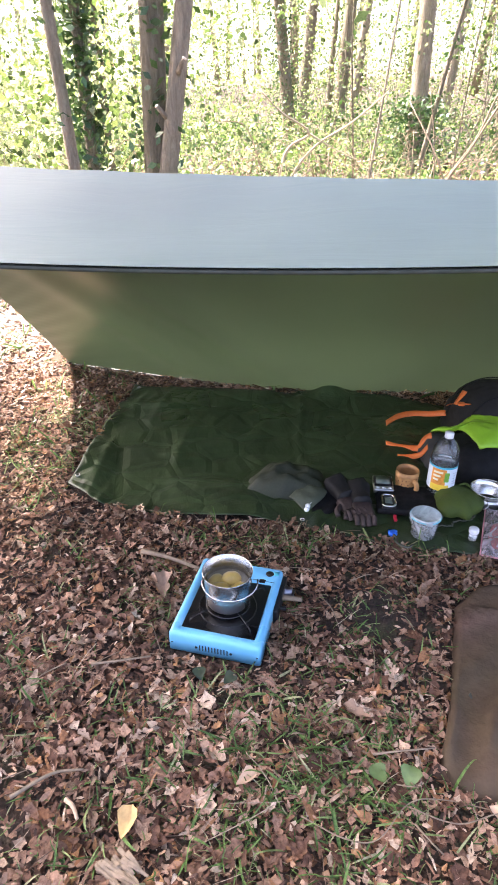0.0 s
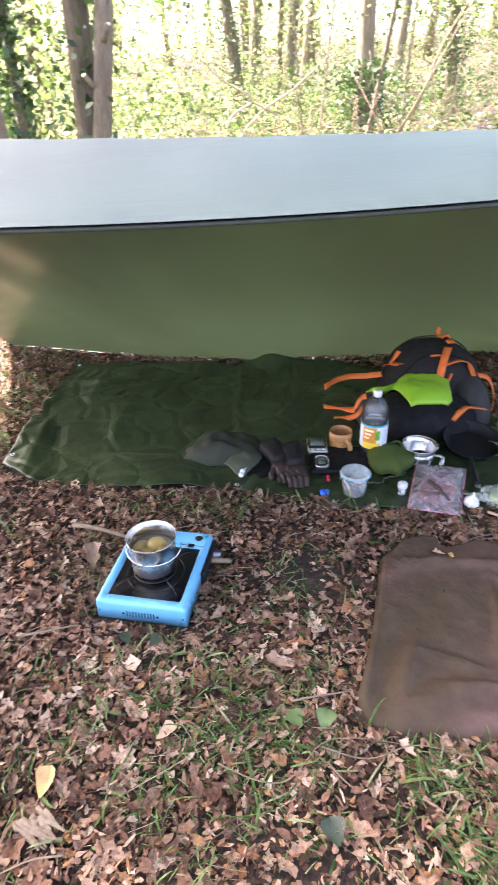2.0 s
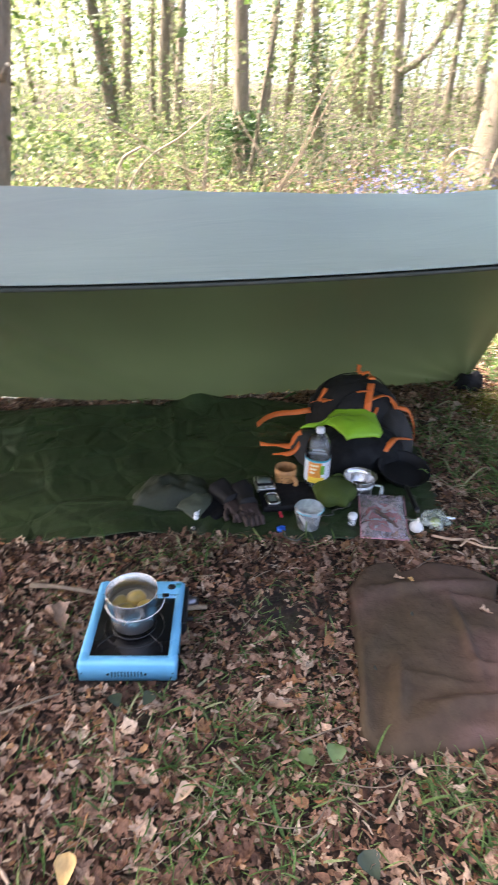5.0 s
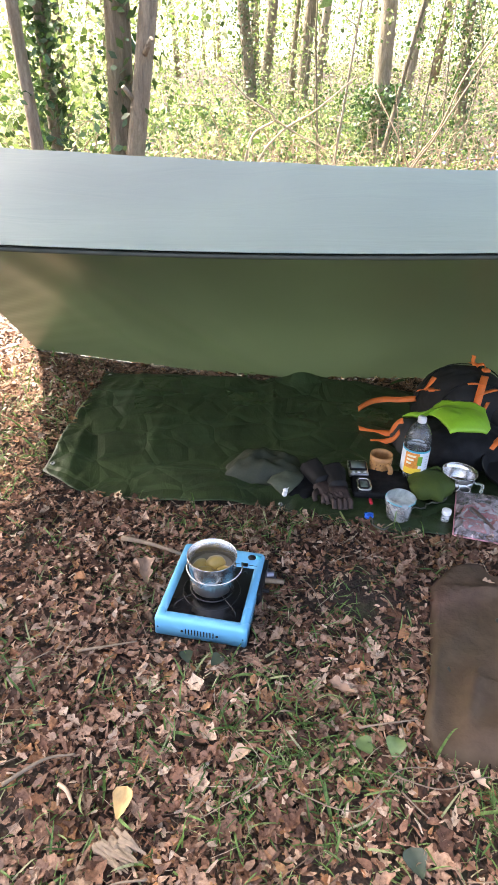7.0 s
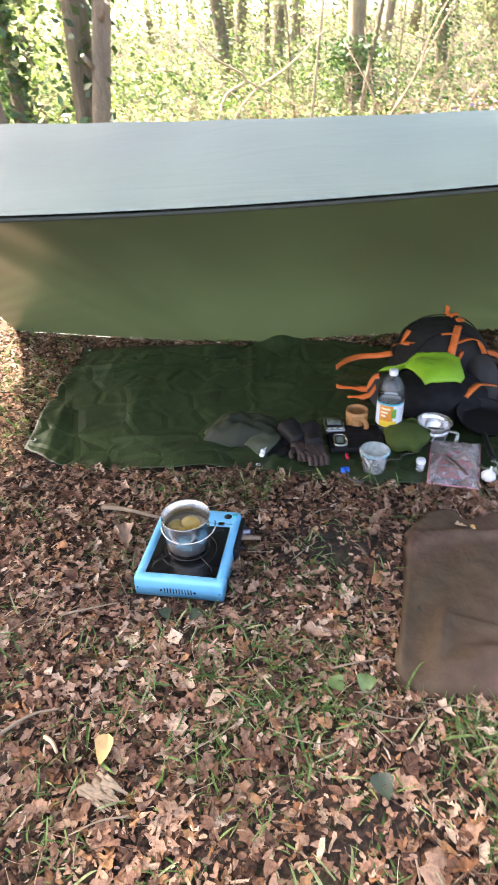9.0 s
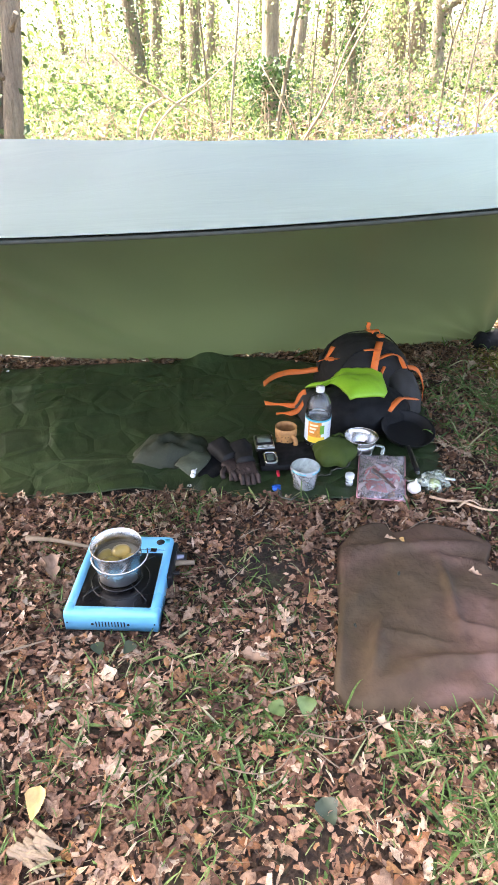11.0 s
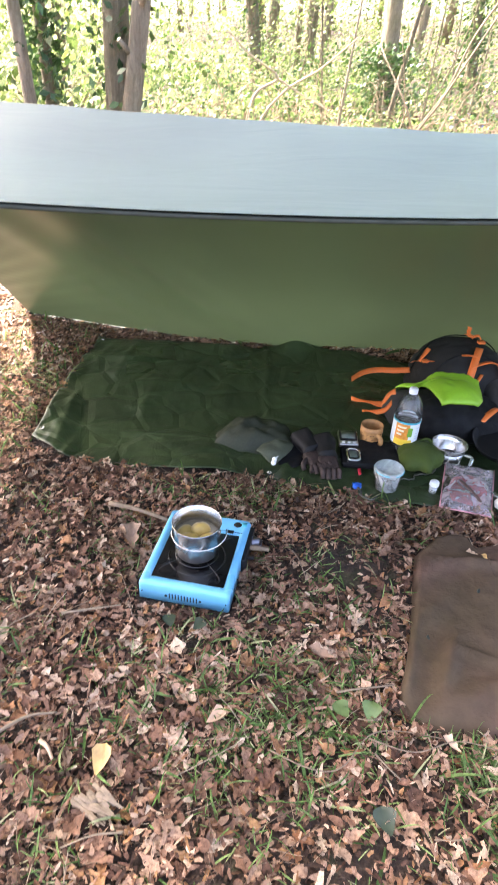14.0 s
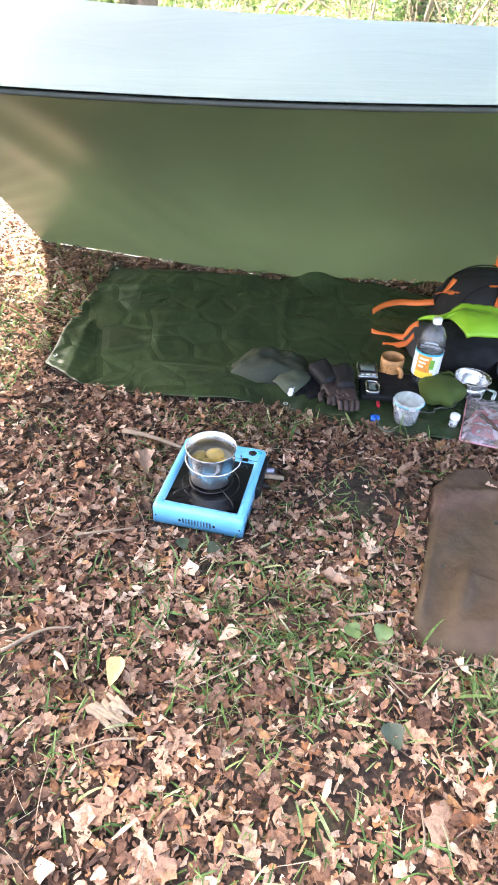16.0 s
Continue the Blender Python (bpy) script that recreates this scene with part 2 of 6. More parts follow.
HUMUS = leafy("leaf_humus", ((0.0, (0.015, 0.010, 0.007)), (0.6, (0.06, 0.034, 0.021)), (1.0, (0.16, 0.09, 0.055))), 0.9, 0.0, 0.15)
GRASS = leafy("grass_blades", ((0.0, (0.05, 0.1, 0.024)), (0.6, (0.11, 0.195, 0.048)), (0.85, (0.19, 0.26, 0.09)), (1.0, (0.38, 0.36, 0.22))), 0.5, 0.3)
SPRING_LEAF = leafy("spring_leaves", ((0.0, (0.04, 0.075, 0.024)), (0.35, (0.11, 0.17, 0.06)), (0.8, (0.24, 0.305, 0.14)), (1.0, (0.40, 0.42, 0.25))), 0.5, 0.5)
# paler version of the spring leaf, with the far wood's sunlight put into its colour
FAR_LEAF = leafy("far_leaves_sun_in_colour", ((0.0, (0.03, 0.055, 0.018)), (0.3, (0.10, 0.15, 0.05)), (0.5, (0.22, 0.28, 0.12)), (0.8, (0.335, 0.375, 0.235)), (1.0, (0.46, 0.47, 0.35))), 0.5, 0.55)
MOSS = leafy("cushion_moss", ((0.0, (0.05, 0.055, 0.008)), (0.6, (0.12, 0.12, 0.018)), (1.0, (0.2, 0.18, 0.04))), 0.8, 0.2, 0.15)
IVY_LEAF = leafy("ivy_leaves", ((0.0, (0.025, 0.06, 0.02)), (0.6, (0.05, 0.11, 0.03)), (1.0, (0.10, 0.17, 0.06))), 0.32, 0.2, 0.5)
BLUEBELL = leafy("bluebells", ((0.0, (0.15, 0.17, 0.5)), (1.0, (0.33, 0.34, 0.7))), 0.5, 0.35)


def bark_build(light, dark, moss):
    def build(n, l, b, o):
        g = n.new("ShaderNodeTexCoord").outputs["Object"]
        ridges = noise_at(n, l, 13, 8, 0.72, g, (2.0, 2.0, 0.28), 0.7)
        fine = noise_at(n, l, 60, 5, 0.7, g, (1, 1, 0.4))
        broad = noise_at(n, l, 2.2, 4, 0.6, g)
        c = ramp(n, l, ridges, ((0.3, dark), (0.5, tuple((a + d) / 2 for a, d in zip(light, dark))), (0.68, light)))
        c = mixed(n, l, 0.5, c, ramp(n, l, fine, ((0.3, (0.6, 0.6, 0.6)), (0.7, (1.3, 1.3, 1.3)))), "MULTIPLY")
        if moss > 0:
            z = n.new("ShaderNodeSeparateXYZ")
            l.new(g, z.inputs[0])
            # moss low on the trunk, kept dark to include the shade down there
            low = math_node(n, l, "SUBTRACT", 1.0, math_node(n, l, "MULTIPLY", z.outputs[2], 0.9))
            amt = math_node(n, l, "ADD", math_node(n, l, "MULTIPLY", low, 0.68), math_node(n, l, "MULTIPLY", math_node(n, l, "SUBTRACT", noise_at(n, l, 5, 5, 0.7, g), 0.5), 2.6))
            c = mixed(n, l, ramp(n, l, amt, ((0.25, (0, 0, 0)), (0.55, (moss,) * 3))), c, ramp(n, l, fine, ((0.3, (0.014, 0.015, 0.004)), (0.7, (0.075, 0.075, 0.016)))))
            c = mixed(n, l, 1.0, c, ramp(n, l, broad, ((0.35, (0.6, 0.57, 0.55)), (0.6, (1.1, 1.1, 1.1)))), "MULTIPLY")
        else:
            c = mixed(n, l, ramp(n, l, broad, ((0.5, (0, 0, 0)), (0.75, (0.5, 0.5, 0.5)))), c, (0.10, 0.12, 0.05))
        l.new(c, b.inputs["Base Color"])
        b.inputs["Roughness"].default_value = 0.9
        b.inputs["Specular IOR Level"].default_value = 0.25
        bump(n, l, b, ridges, 1.0, 0.06)
    return build


BARK = material("grey_brown_bark", bark_build((0.385, 0.32, 0.24), (0.19, 0.156, 0.115), 0))
BARK_DARK = material("dark_bark", bark_build((0.275, 0.23, 0.165), (0.12, 0.1, 0.07), 0))
# bark colour darkened to hold the trunk's shade as well as its moss
BARK_MOSSY = material("mossy_shaded_oak_bark", bark_build((0.135, 0.105, 0.083), (0.028, 0.021, 0.016), 0.9))
CUT_WOOD = plain("sawn_wood", (0.62, 0.5, 0.36), 0.7, grain=70, vary=0.2)
PALE_TWIG = plain("bleached_twig", (0.36, 0.285, 0.2), 0.85, grain=90, vary=0.35)
TWIG = plain("dry_twig", (0.2, 0.145, 0.095), 0.85, grain=90, vary=0.4)


def tarp_build(n, l, b, o):
    g = n.new("ShaderNodeTexCoord").outputs["Object"]
    weave, folds = noise_at(n, l, 400, 2, 0.6, g), noise_at(n, l, 1.2, 2, 0.5, g, (1, 1.6, 1.6), 0.4)
    c = ramp(n, l, folds, ((0.3, (0.036, 0.039, 0.027)), (0.7, (0.042, 0.0455, 0.032))))
    l.new(c, b.inputs["Base Color"])
    b.inputs["Roughness"].default_value = 0.3
    bump(n, l, b, math_node(n, l, "ADD", math_node(n, l, "MULTIPLY", weave, 0.02), folds), 0.06, 0.02)
    b.inputs["Specular IOR Level"].default_value = 0.55
    t, m = n.new("ShaderNodeBsdfTranslucent"), n.new("ShaderNodeMixShader")
    t.inputs["Color"].default_value = (0.15, 0.23, 0.115, 1)
    m.inputs[0].default_value = 0.038
    l.new(b.outputs[0], m.inputs[1])
    l.new(t.outputs[0], m.inputs[2])
    l.new(m.outputs[0], o.inputs[0])


def tarp_outer_build(n, l, b, o):
    g = n.new("ShaderNodeTexCoord").outputs["Object"]
    weave, folds = noise_at(n, l, 400, 2, 0.6, g), noise_at(n, l, 3.0, 4, 0.55, g, (1, 2.2, 2.2), 0.8)
    # the reflected sky is painted in: pale blue base and bluish specular tint
    l.new(ramp(n, l, folds, ((0.3, (0.046, 0.075, 0.08)), (0.7, (0.05, 0.081, 0.086)))), b.inputs["Base Color"])
    b.inputs["Roughness"].default_value = 0.5
    b.inputs["Specular IOR Level"].default_value = 0.21
    b.inputs["Specular Tint"].default_value = (0.82, 0.96, 1.0, 1)
    bump(n, l, b, math_node(n, l, "ADD", math_node(n, l, "MULTIPLY", weave, 0.02), folds), 0.12, 0.02)


TARP_OUTER = material("tarp_top_sky_in_colour", tarp_outer_build)
TARP = material("olive_coated_nylon", tarp_build)
HEM_PALE = plain("pale_seam_tape", (0.12, 0.12, 0.09), 0.6, grain=200)
HEM = plain("dark_hem_tape", (0.02, 0.026, 0.018), 0.7, grain=200)


def groundsheet_build(n, l, b, o):
    g = n.new("ShaderNodeTexCoord").outputs["Object"]
    weave, broad = noise_at(n, l, 300, 2, 0.5, g), noise_at(n, l, 3, 4, 0.6, g)
    v = n.new("ShaderNodeTexVoronoi")
    v.distance, v.inputs["Scale"].default_value = "CHEBYCHEV", 6.5
    crease = n.new("ShaderNodeTexVoronoi")
    crease.feature, crease.inputs["Scale"].default_value = "DISTANCE_TO_EDGE", 5.5
    mp = n.new("ShaderNodeMapping")
    mp.inputs["Rotation"].default_value = (0, 0, radians(-9))
    l.new(g, mp.inputs[0])
    l.new(mp.outputs[0], v.inputs["Vector"])
    l.new(mp.outputs[0], crease.inputs["Vector"])
    b.inputs["Specular IOR Level"].default_value = 0.33
    facet = n.new("ShaderNodeSeparateColor")
    l.new(v.outputs["Color"], facet.inputs[0])
    wrinkle = noise_at(n, l, 9, 4, 0.55, g, (1, 0.6, 1), 0.8)
    base = ramp(n, l, broad, ((0.3, (0.018, 0.030, 0.012)), (0.7, (0.029, 0.047, 0.018))))
    # cell-by-cell brightness paints in how light catches each folded facet
    facet_light = ramp(n, l, facet.outputs[0], ((0.0, (0.8, 0.8, 0.82)), (0.5, (1.0, 1.0, 1.0)), (1.0, (1.25, 1.25, 1.2))))
    scuff = noise_at(n, l, 9, 6, 0.7, g, (0.45, 1.5, 1), 1.2)
    col = mixed(n, l, 1.0, base, facet_light, "MULTIPLY")
    l.new(mixed(n, l, ramp(n, l, scuff, ((0.54, (0, 0, 0)), (0.7, (0.6, 0.6, 0.6)))), col, (0.056, 0.08, 0.04)), b.inputs["Base Color"])
    l.new(ramp(n, l, facet.outputs[1], ((0.0, (0.26,) * 3), (1.0, (0.44,) * 3))), b.inputs["Roughness"])
    high = math_node(n, l, "ADD", math_node(n, l, "MINIMUM", crease.outputs["Distance"], 0.14), math_node(n, l, "MULTIPLY", wrinkle, 0.18))
    bump(n, l, b, math_node(n, l, "ADD", math_node(n, l, "MULTIPLY", weave, 0.02), high), 0.6, 0.06)


GROUNDSHEET = material("dark_green_polythene", groundsheet_build)
def mat_build(n, l, b, o):
    broad, mid, fine = noise_at(n, l, 3.2, 3, 0.5, None, None, 0.6), noise_at(n, l, 14, 4, 0.6), noise_at(n, l, 260, 2)
    c = ramp(n, l, broad, ((0.30, (0.15, 0.092, 0.075)), (0.44, (0.10, 0.062, 0.045)), (0.56, (0.083, 0.056, 0.036)), (0.70, (0.072, 0.052, 0.03))))
    l.new(mixed(n, l, 1.0, c, ramp(n, l, mid, ((0.3, (0.78, 0.78, 0.78)), (0.7, (1.15, 1.15, 1.15)))), "MULTIPLY"), b.inputs["Base Color"])
    b.inputs["Roughness"].default_value = 0.75
    b.inputs["Specular IOR Level"].default_value = 0.12
    bump(n, l, b, math_node(n, l, "ADD", math_node(n, l, "MULTIPLY", fine, 0.04), mid), 0.55, 0.016)


BROWN_CLOTH = material("brown_waxed_cloth", mat_build)
BLUE_PAINT = plain("sky_blue_enamel", (0.135, 0.44, 0.67), 0.34, grain=25, vary=0.08, bumpy=0.03, coat=0.3)
BLACK_ENAMEL = plain("black_enamel", (0.005, 0.005, 0.0055), 0.3, grain=40, vary=0.3, bumpy=0.04)
BLACK_PLASTIC = plain("black_plastic", (0.010, 0.010, 0.011), 0.5, grain=120, spec=0.3)
STEEL = plain("scuffed_steel", (0.60, 0.58, 0.55), 0.26, 1.0, grain=30, vary=0.06, bumpy=0.03)
TIN = plain("dull_tin", (0.55, 0.54, 0.52), 0.32, 1.0, grain=60, vary=0.1, bumpy=0.05)


# ---------- ground ----------
def spaced(mid, near, far, n):
    s = np.linspace(-1, 1, n)
    return mid + near * s + far * np.sign(s) * np.abs(s) ** 5


gx, gy = spaced(0.6, 3.6, 130, 240), spaced(0.6, 3.6, 130, 240)
GX, GY = np.meshgrid(gx, gy, indexing="ij")
GZ = ground_z(GX, GY)
gme = bpy.data.meshes.new("ground")
nn = len(gx)
idx = np.arange(nn * nn).reshape(nn, nn)
gme.from_pydata(np.stack([GX, GY, GZ], -1).reshape(-1, 3).tolist(), [],
                np.stack([idx[:-1, :-1], idx[1:, :-1], idx[1:, 1:], idx[:-1, 1:]], -1).reshape(-1, 4).tolist())
gme.polygons.foreach_set("use_smooth", np.ones(len(gme.polygons), bool))
gme.materials.append(SOIL)
tagged(new("ground", gme), "dark woodland soil under fallen oak leaves", "ground", kind="structure")


# ---------- tarp shelter ----------
def ridge(u):
    x = -1.35 + 3.23 * u
    s = min(max((x - 1.1) / 0.78, 0), 1)
    return Vector((x, 0.84 - 0.2 * x, 1.239 - 0.009 * x + 0.011 * x * x + 0.075 * s * s))


def eave(u):
    x = -1.5 + 3.85 * u
    return Vector((x, -0.124 - 0.083 * x, 1.151 + 0.004 * x + 0.033 * x * x))


def back_edge(u):
    a, b = Vector((-0.94, 2.28, 0.035)), Vector((2.43, 1.85, 0.02))
    p = a.lerp(b, u)
    p.y -= 0.17 * math.sin(math.pi * min(u * 1.02, 1)) ** 0.9 * (1 + 0.25 * math.sin(2 * math.pi * u))
    p.z += 0.006 * math.sin(11 * u)
    return p


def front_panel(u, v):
    p = ridge(u).lerp(eave(u), v)
    p.z -= 0.035 * math.sin(math.pi * v) * math.sin(math.pi * u)
    p.z += 0.006 * math.sin(23 * u + 4 * v) * math.sin(math.pi * v) + 0.0012 * math.sin(61 * u + 2 * v) * (1 - v)
    return p


def back_panel(u, v):
    p = ridge(u).lerp(back_edge(u), v)
    s = math.sin(math.pi * v)
    p.y += 0.05 * s * math.sin(math.pi * u)
    across, up = (1 - u) * 3.3, (1 - v) * 1.6
    near = math.hypot(across, up)
    p += Vector((0.0, 0.020, 0.012)) * math.exp(-near / 0.26) * min(1.0, near / 0.08) * math.sin(16 * math.atan2(across, up + 1e-6)) * min(1.0, 8 * (1 - v))
    p += Vector((0.0, 0.0036, 0.0019)) * math.exp(-(u * 7) ** 2) * min(1.0, 3.5 * (1 - v)) * v * math.sin(105 * (u - 1) * (1.6 - v))
    p.y += 0.012 * math.sin(7 * u + 3 * v) * s
    p.x += (u - 0.5) * -0.10 * s
    for u0, u1, w, h in ((0.10, 0.44, 0.055, 0.045), (0.02, 0.26, 0.04, 0.03), (0.60, 0.80, 0.09, 0.016)):
        p.y -= h * math.exp(-((u - u0 - (u1 - u0) * v) / w) ** 2) * math.sin(math.pi * v) ** 0.7
    return p


shelter = thing("tarp_shelter", 0, 0, 0, "olive green nylon tarp pitched as a lean-to on a ridge line", "tarp")
part("front_panel", sheet(lambda u, v: front_panel(u, v) + Vector((0, 0, 0.003)), 90, 24), TARP_OUTER, shelter, "top side with the pale blue sky sheen put in its colour")
part("front_lining", sheet(front_panel, 90, 24), TARP, shelter)
part("back_panel", sheet(back_panel, 150, 56), TARP, shelter)
for nm, edge, w in (("front_hem", eave, 0.009), ("back_hem", back_edge, 0.012)):
    pts = [edge(k / 80) + Vector((0, 0, -0.004)) for k in range(81)]
    part(nm, ribbon(pts, w, 0.003, side=(0, 0.5, 1) if nm == "front_hem" else (0, 1, 0.6)), HEM, shelter, "dark sewn hem")

part("hem_lining", ribbon([eave(k / 80) + Vector((0, 0.016, -0.006)) for k in range(81)], 0.018, 0.002, side=(0, 0.8, -0.6)), HEM_PALE, shelter, "pale turned-up seam behind the hem")

# ---------- groundsheet ----------
SHEET_FRONT = [(-0.57, 0.86), (-0.41, 0.735), (-0.09, 0.665), (0.39, 0.605), (0.775, 0.49), (1.0, 0.45), (1.29, 0.41), (1.46, 0.435)]
SHEET_BACK = [(-0.46, 1.93), (-0.2, 1.89), (0.06, 1.91), (0.45, 1.86), (0.64, 1.95), (1.05, 1.80), (1.4, 1.64), (1.75, 1.42)]


def along(pts, u):
    k = min(int(u * (len(pts) - 1)), len(pts) - 2)
    f = u * (len(pts) - 1) - k
    return Vector(pts[k]).lerp(Vector(pts[k + 1]), f)


def sheet_point(u, v):
    a, b = along(SHEET_FRONT, u), along(SHEET_BACK, u)
    p = a.lerp(b, v)
    p.x += 0.03 * math.sin(5 * v + 1) * (1 - u) * (1 - v)
    k = 1.0 if u < 0.42 else 0.35
    z = 0.011 + 0.003 * noise.noise((p.x * 4, p.y * 4, 0)) + 0.0025 * k * noise.noise((p.x * 13, p.y * 13, 3))
    z += 0.005 * k * abs(noise.noise((p.x * 7 + p.y * 5, p.y * 3, 8)))
    a, b = u * 11 + 0.3 * math.sin(4 * v), v * 6 + 0.25 * math.sin(5 * u)
    i, j = math.floor(a), math.floor(b)
    c = [noise.cell((i + di + 0.5, j + dj + 0.5, 7.5)) for di, dj in ((0, 0), (1, 0), (0, 1), (1, 1))]
    z += 0.034 * k * ((c[0] * (1 - a + i) + c[1] * (a - i)) * (1 - b + j) + (c[2] * (1 - a + i) + c[3] * (a - i)) * (b - j))
    for c, w in ((0.46, 0.012), (0.69, 0.02)):
        z += 0.010 * math.exp(-((u - c - 0.01 * math.sin(9 * v)) / w) ** 2)
    for c in (0.06, 0.14, 0.3, 0.38, 0.54):
        z += 0.010 * k * (1 - abs((u - c) / 0.02)) * (abs(u - c) < 0.02) * (0.5 + noise.noise((c * 40, v * 4, 1)))
    for c in (0.18, 0.36, 0.55, 0.75):
        z += 0.011 * k * (1 - abs((v - c - 0.02 * math.sin(6 * u)) / 0.03)) * (abs(v - c - 0.02 * math.sin(6 * u)) < 0.03) * (0.6 + noise.noise((u * 5, c * 30, 2)))
    z += 0.09 * math.exp(-((u - 0.575) / 0.035) ** 2 - ((v - 1) / 0.10) ** 2)
    z += 0.03 * math.exp(-(u / 0.05) ** 2) * abs(math.sin(7 * v))
    return Vector((p.x, p.y, max(z, 0.009) + max(float(ground_z(p.x, p.y)), -0.004)))


groundsheet = thing("groundsheet", 0, 0, 0, "creased dark green polythene groundsheet spread on the leaves", "groundsheet")
part("sheet", sheet(sheet_point, 170, 100, 0.002), GROUNDSHEET, groundsheet)


# ---------- trees ----------
LEAF_V = np.array([(0, -0.5, 0), (0.27, -0.05, 0.07), (0, 0.5, -0.02), (-0.27, -0.05, 0.07)])
LEAF_F = np.array([(0, 1, 2, 3)])


def crown_leaves(n, centres, spread, size, r):
    c = np.asarray(centres, float)[r.integers(0, len(centres), n)]
    loc = c + r.normal(0, 1, (n, 3)) * spread
    return loc, r.uniform(0.6, 1.3, n) * size


def tree(x, y, radius, height, lean=(0, 0), bark=None, label="", ivy=0, leaves=600, seed=0, limbs=4, group="woodland trees", crown_low=0.5, wob=0.12, ivy_top=3.0, ivy_spread=0.06):
    r = np.random.default_rng(100 + seed)
    z = float(ground_z(x, y)) - 0.08
    t = thing("tree", x, y, z, label or "slender grey-brown woodland tree with young leaves", "tree", group=group)
    n = 14
    bend = r.normal(0, 0.05, 2)
    pts, radii = [], []
    for k in range(n + 1):
        f = k / n
        h = height * f ** 1.5
        pts.append(Vector((lean[0] * h + bend[0] * math.sin(5 * f) * h * 0.15, lean[1] * h + bend[1] * math.sin(4 * f) * h * 0.15, h)))
        radii.append(radius * ((1 - 0.75 * f) + 0.45 * math.exp(-h / (radius * 2.2))))
    bm = tube(pts, radius, 14, radii=radii, wobble=wob)
    tips = []
    for k in range(limbs):
        f = crown_low + (0.95 - crown_low) * (k + r.uniform(0, 0.8)) / limbs
        i = min(int((f ** (1 / 1.5)) * n), n - 1)
        p, a, ln = pts[i], r.uniform(0, 2 * np.pi), height * r.uniform(0.14, 0.26)
        d = Vector((math.cos(a), math.sin(a), 0.55))
        q = [p + d * ln * s + Vector((0, 0, 0.12 * ln * s * s)) + Vector(r.normal(0, 0.04 * ln, 3)) * s for s in (0, 0.35, 0.7, 1)]
        tube(q, radii[i] * 0.45, 7, bm, 0.25)
        tips += [q[2], q[3], (q[1] + q[2]) / 2]
    part("trunk", bm, bark or BARK, t)
    if leaves:
        loc, sz = crown_leaves(leaves, [tuple(p) for p in tips] + [tuple(pts[-1])], height * 0.075, 0.15, r)
        ob = scatter("crown", LEAF_V, LEAF_F, any_turn(leaves, r), sz, loc, SPRING_LEAF, False)
        ob.parent = t
    if ivy:
        h = ivy_top * r.uniform(0, 1, ivy) ** 0.8
        a = r.uniform(0, 2 * np.pi, ivy)
        rad = radius * (1 + 0.45 * np.exp(-h / (radius * 2.2))) + np.abs(r.normal(0.02, ivy_spread, ivy))
        loc = np.stack([lean[0] * h + rad * np.cos(a), lean[1] * h + rad * np.sin(a), h], -1)
        ob = scatter("ivy", LEAF_V, LEAF_F, any_turn(ivy, r), r.uniform(0.04, 0.1, ivy), loc, IVY_LEAF, False)
        ob.parent = t
        tagged(ob, "dark green ivy leaves")
    return t


EYE = (0.25, -1.22)


def polar(deg, dist):
    return EYE[0] + dist * math.sin(radians(deg)), EYE[1] + dist * math.cos(radians(deg))


tree(-1.04, 3.50, 0.055, 9, (-0.043, 0.0), BARK, "slim pale brown leaning stem", 60, 500, 1, ivy_top=2.5)
tree(-1.07, 4.05, 0.06, 9, (-0.03, 0.0), BARK_DARK, "thin trunk wrapped in glossy ivy", 1500, 400, 2, ivy_top=2.9, ivy_spread=0.045)
tree(-1.80, 7.54, 0.135, 12, (-0.011, 0), BARK_DARK, "grey trunk with ivy climbing its foot", 900, 500, 21, ivy_top=3.0)
tree(-0.55, 3.72, 0.112, 12, (0.018, 0), BARK_DARK, "dark straight trunk with ivy climbing one side", 420, 500, 3, ivy_top=3.5, ivy_spread=0.04)
stub_tree = tree(-0.59, 3.56, 0.08, 11, (0.154, 0.0), BARK, "smooth brown stem with sawn-off stubs", 30, 500, 4)
for sx, sy, sz, dx, dz in ((-0.285, 3.455, 1.71, 0.035, 0.05), (-0.425, 3.49, 1.44, -0.035, 0.045)):
    a = Vector((sx + 0.59, sy - 3.56, sz - float(ground_z(-0.59, 3.56)) + 0.08))
    stub = part("stub", tube([a + Vector((-dx * 0.6, 0.05, -dz * 0.6)), a, a + Vector((dx, -0.03, dz))], 0.019, 10, taper=0.8, wobble=0.2), BARK, stub_tree, "short sawn-off branch stub")
    part("cut_face", tube([a + Vector((dx, -0.03, dz)), a + Vector((dx * 1.06, -0.032, dz * 1.06))], 0.015, 10), CUT_WOOD, stub, "pale sawn wood")
tree(-4.6, 10.2, 0.17, 12, (-0.02, 0), BARK_DARK, "dark trunk among hazel leaves", 500, 300, 25, ivy_top=2.5)
tree(0.97, 12.74, 0.15, 13, (-0.13, 0), BARK_DARK, "ivy-clad woodland trunk in sunlight", 1700, 300, 5, ivy_top=6, ivy_spread=0.1)
tree(1.58, 19.73, 0.2, 16, (0.064, 0), BARK_DARK, "", 200, 400, 6, ivy_top=2)
tree(2.21, 15.66, 0.165, 16, (0.058, 0), BARK_DARK, "", 300, 400, 7, ivy_top=5)
tree(2.02, 15.99, 0.10, 6, (0.033, 0), BARK_DARK, "short broken-topped trunk beside a taller one", 120, 0, 22, limbs=1)
tree(2.82, 17.60, 0.135, 15, (0.07, 0), BARK, "", 0, 400, 8)
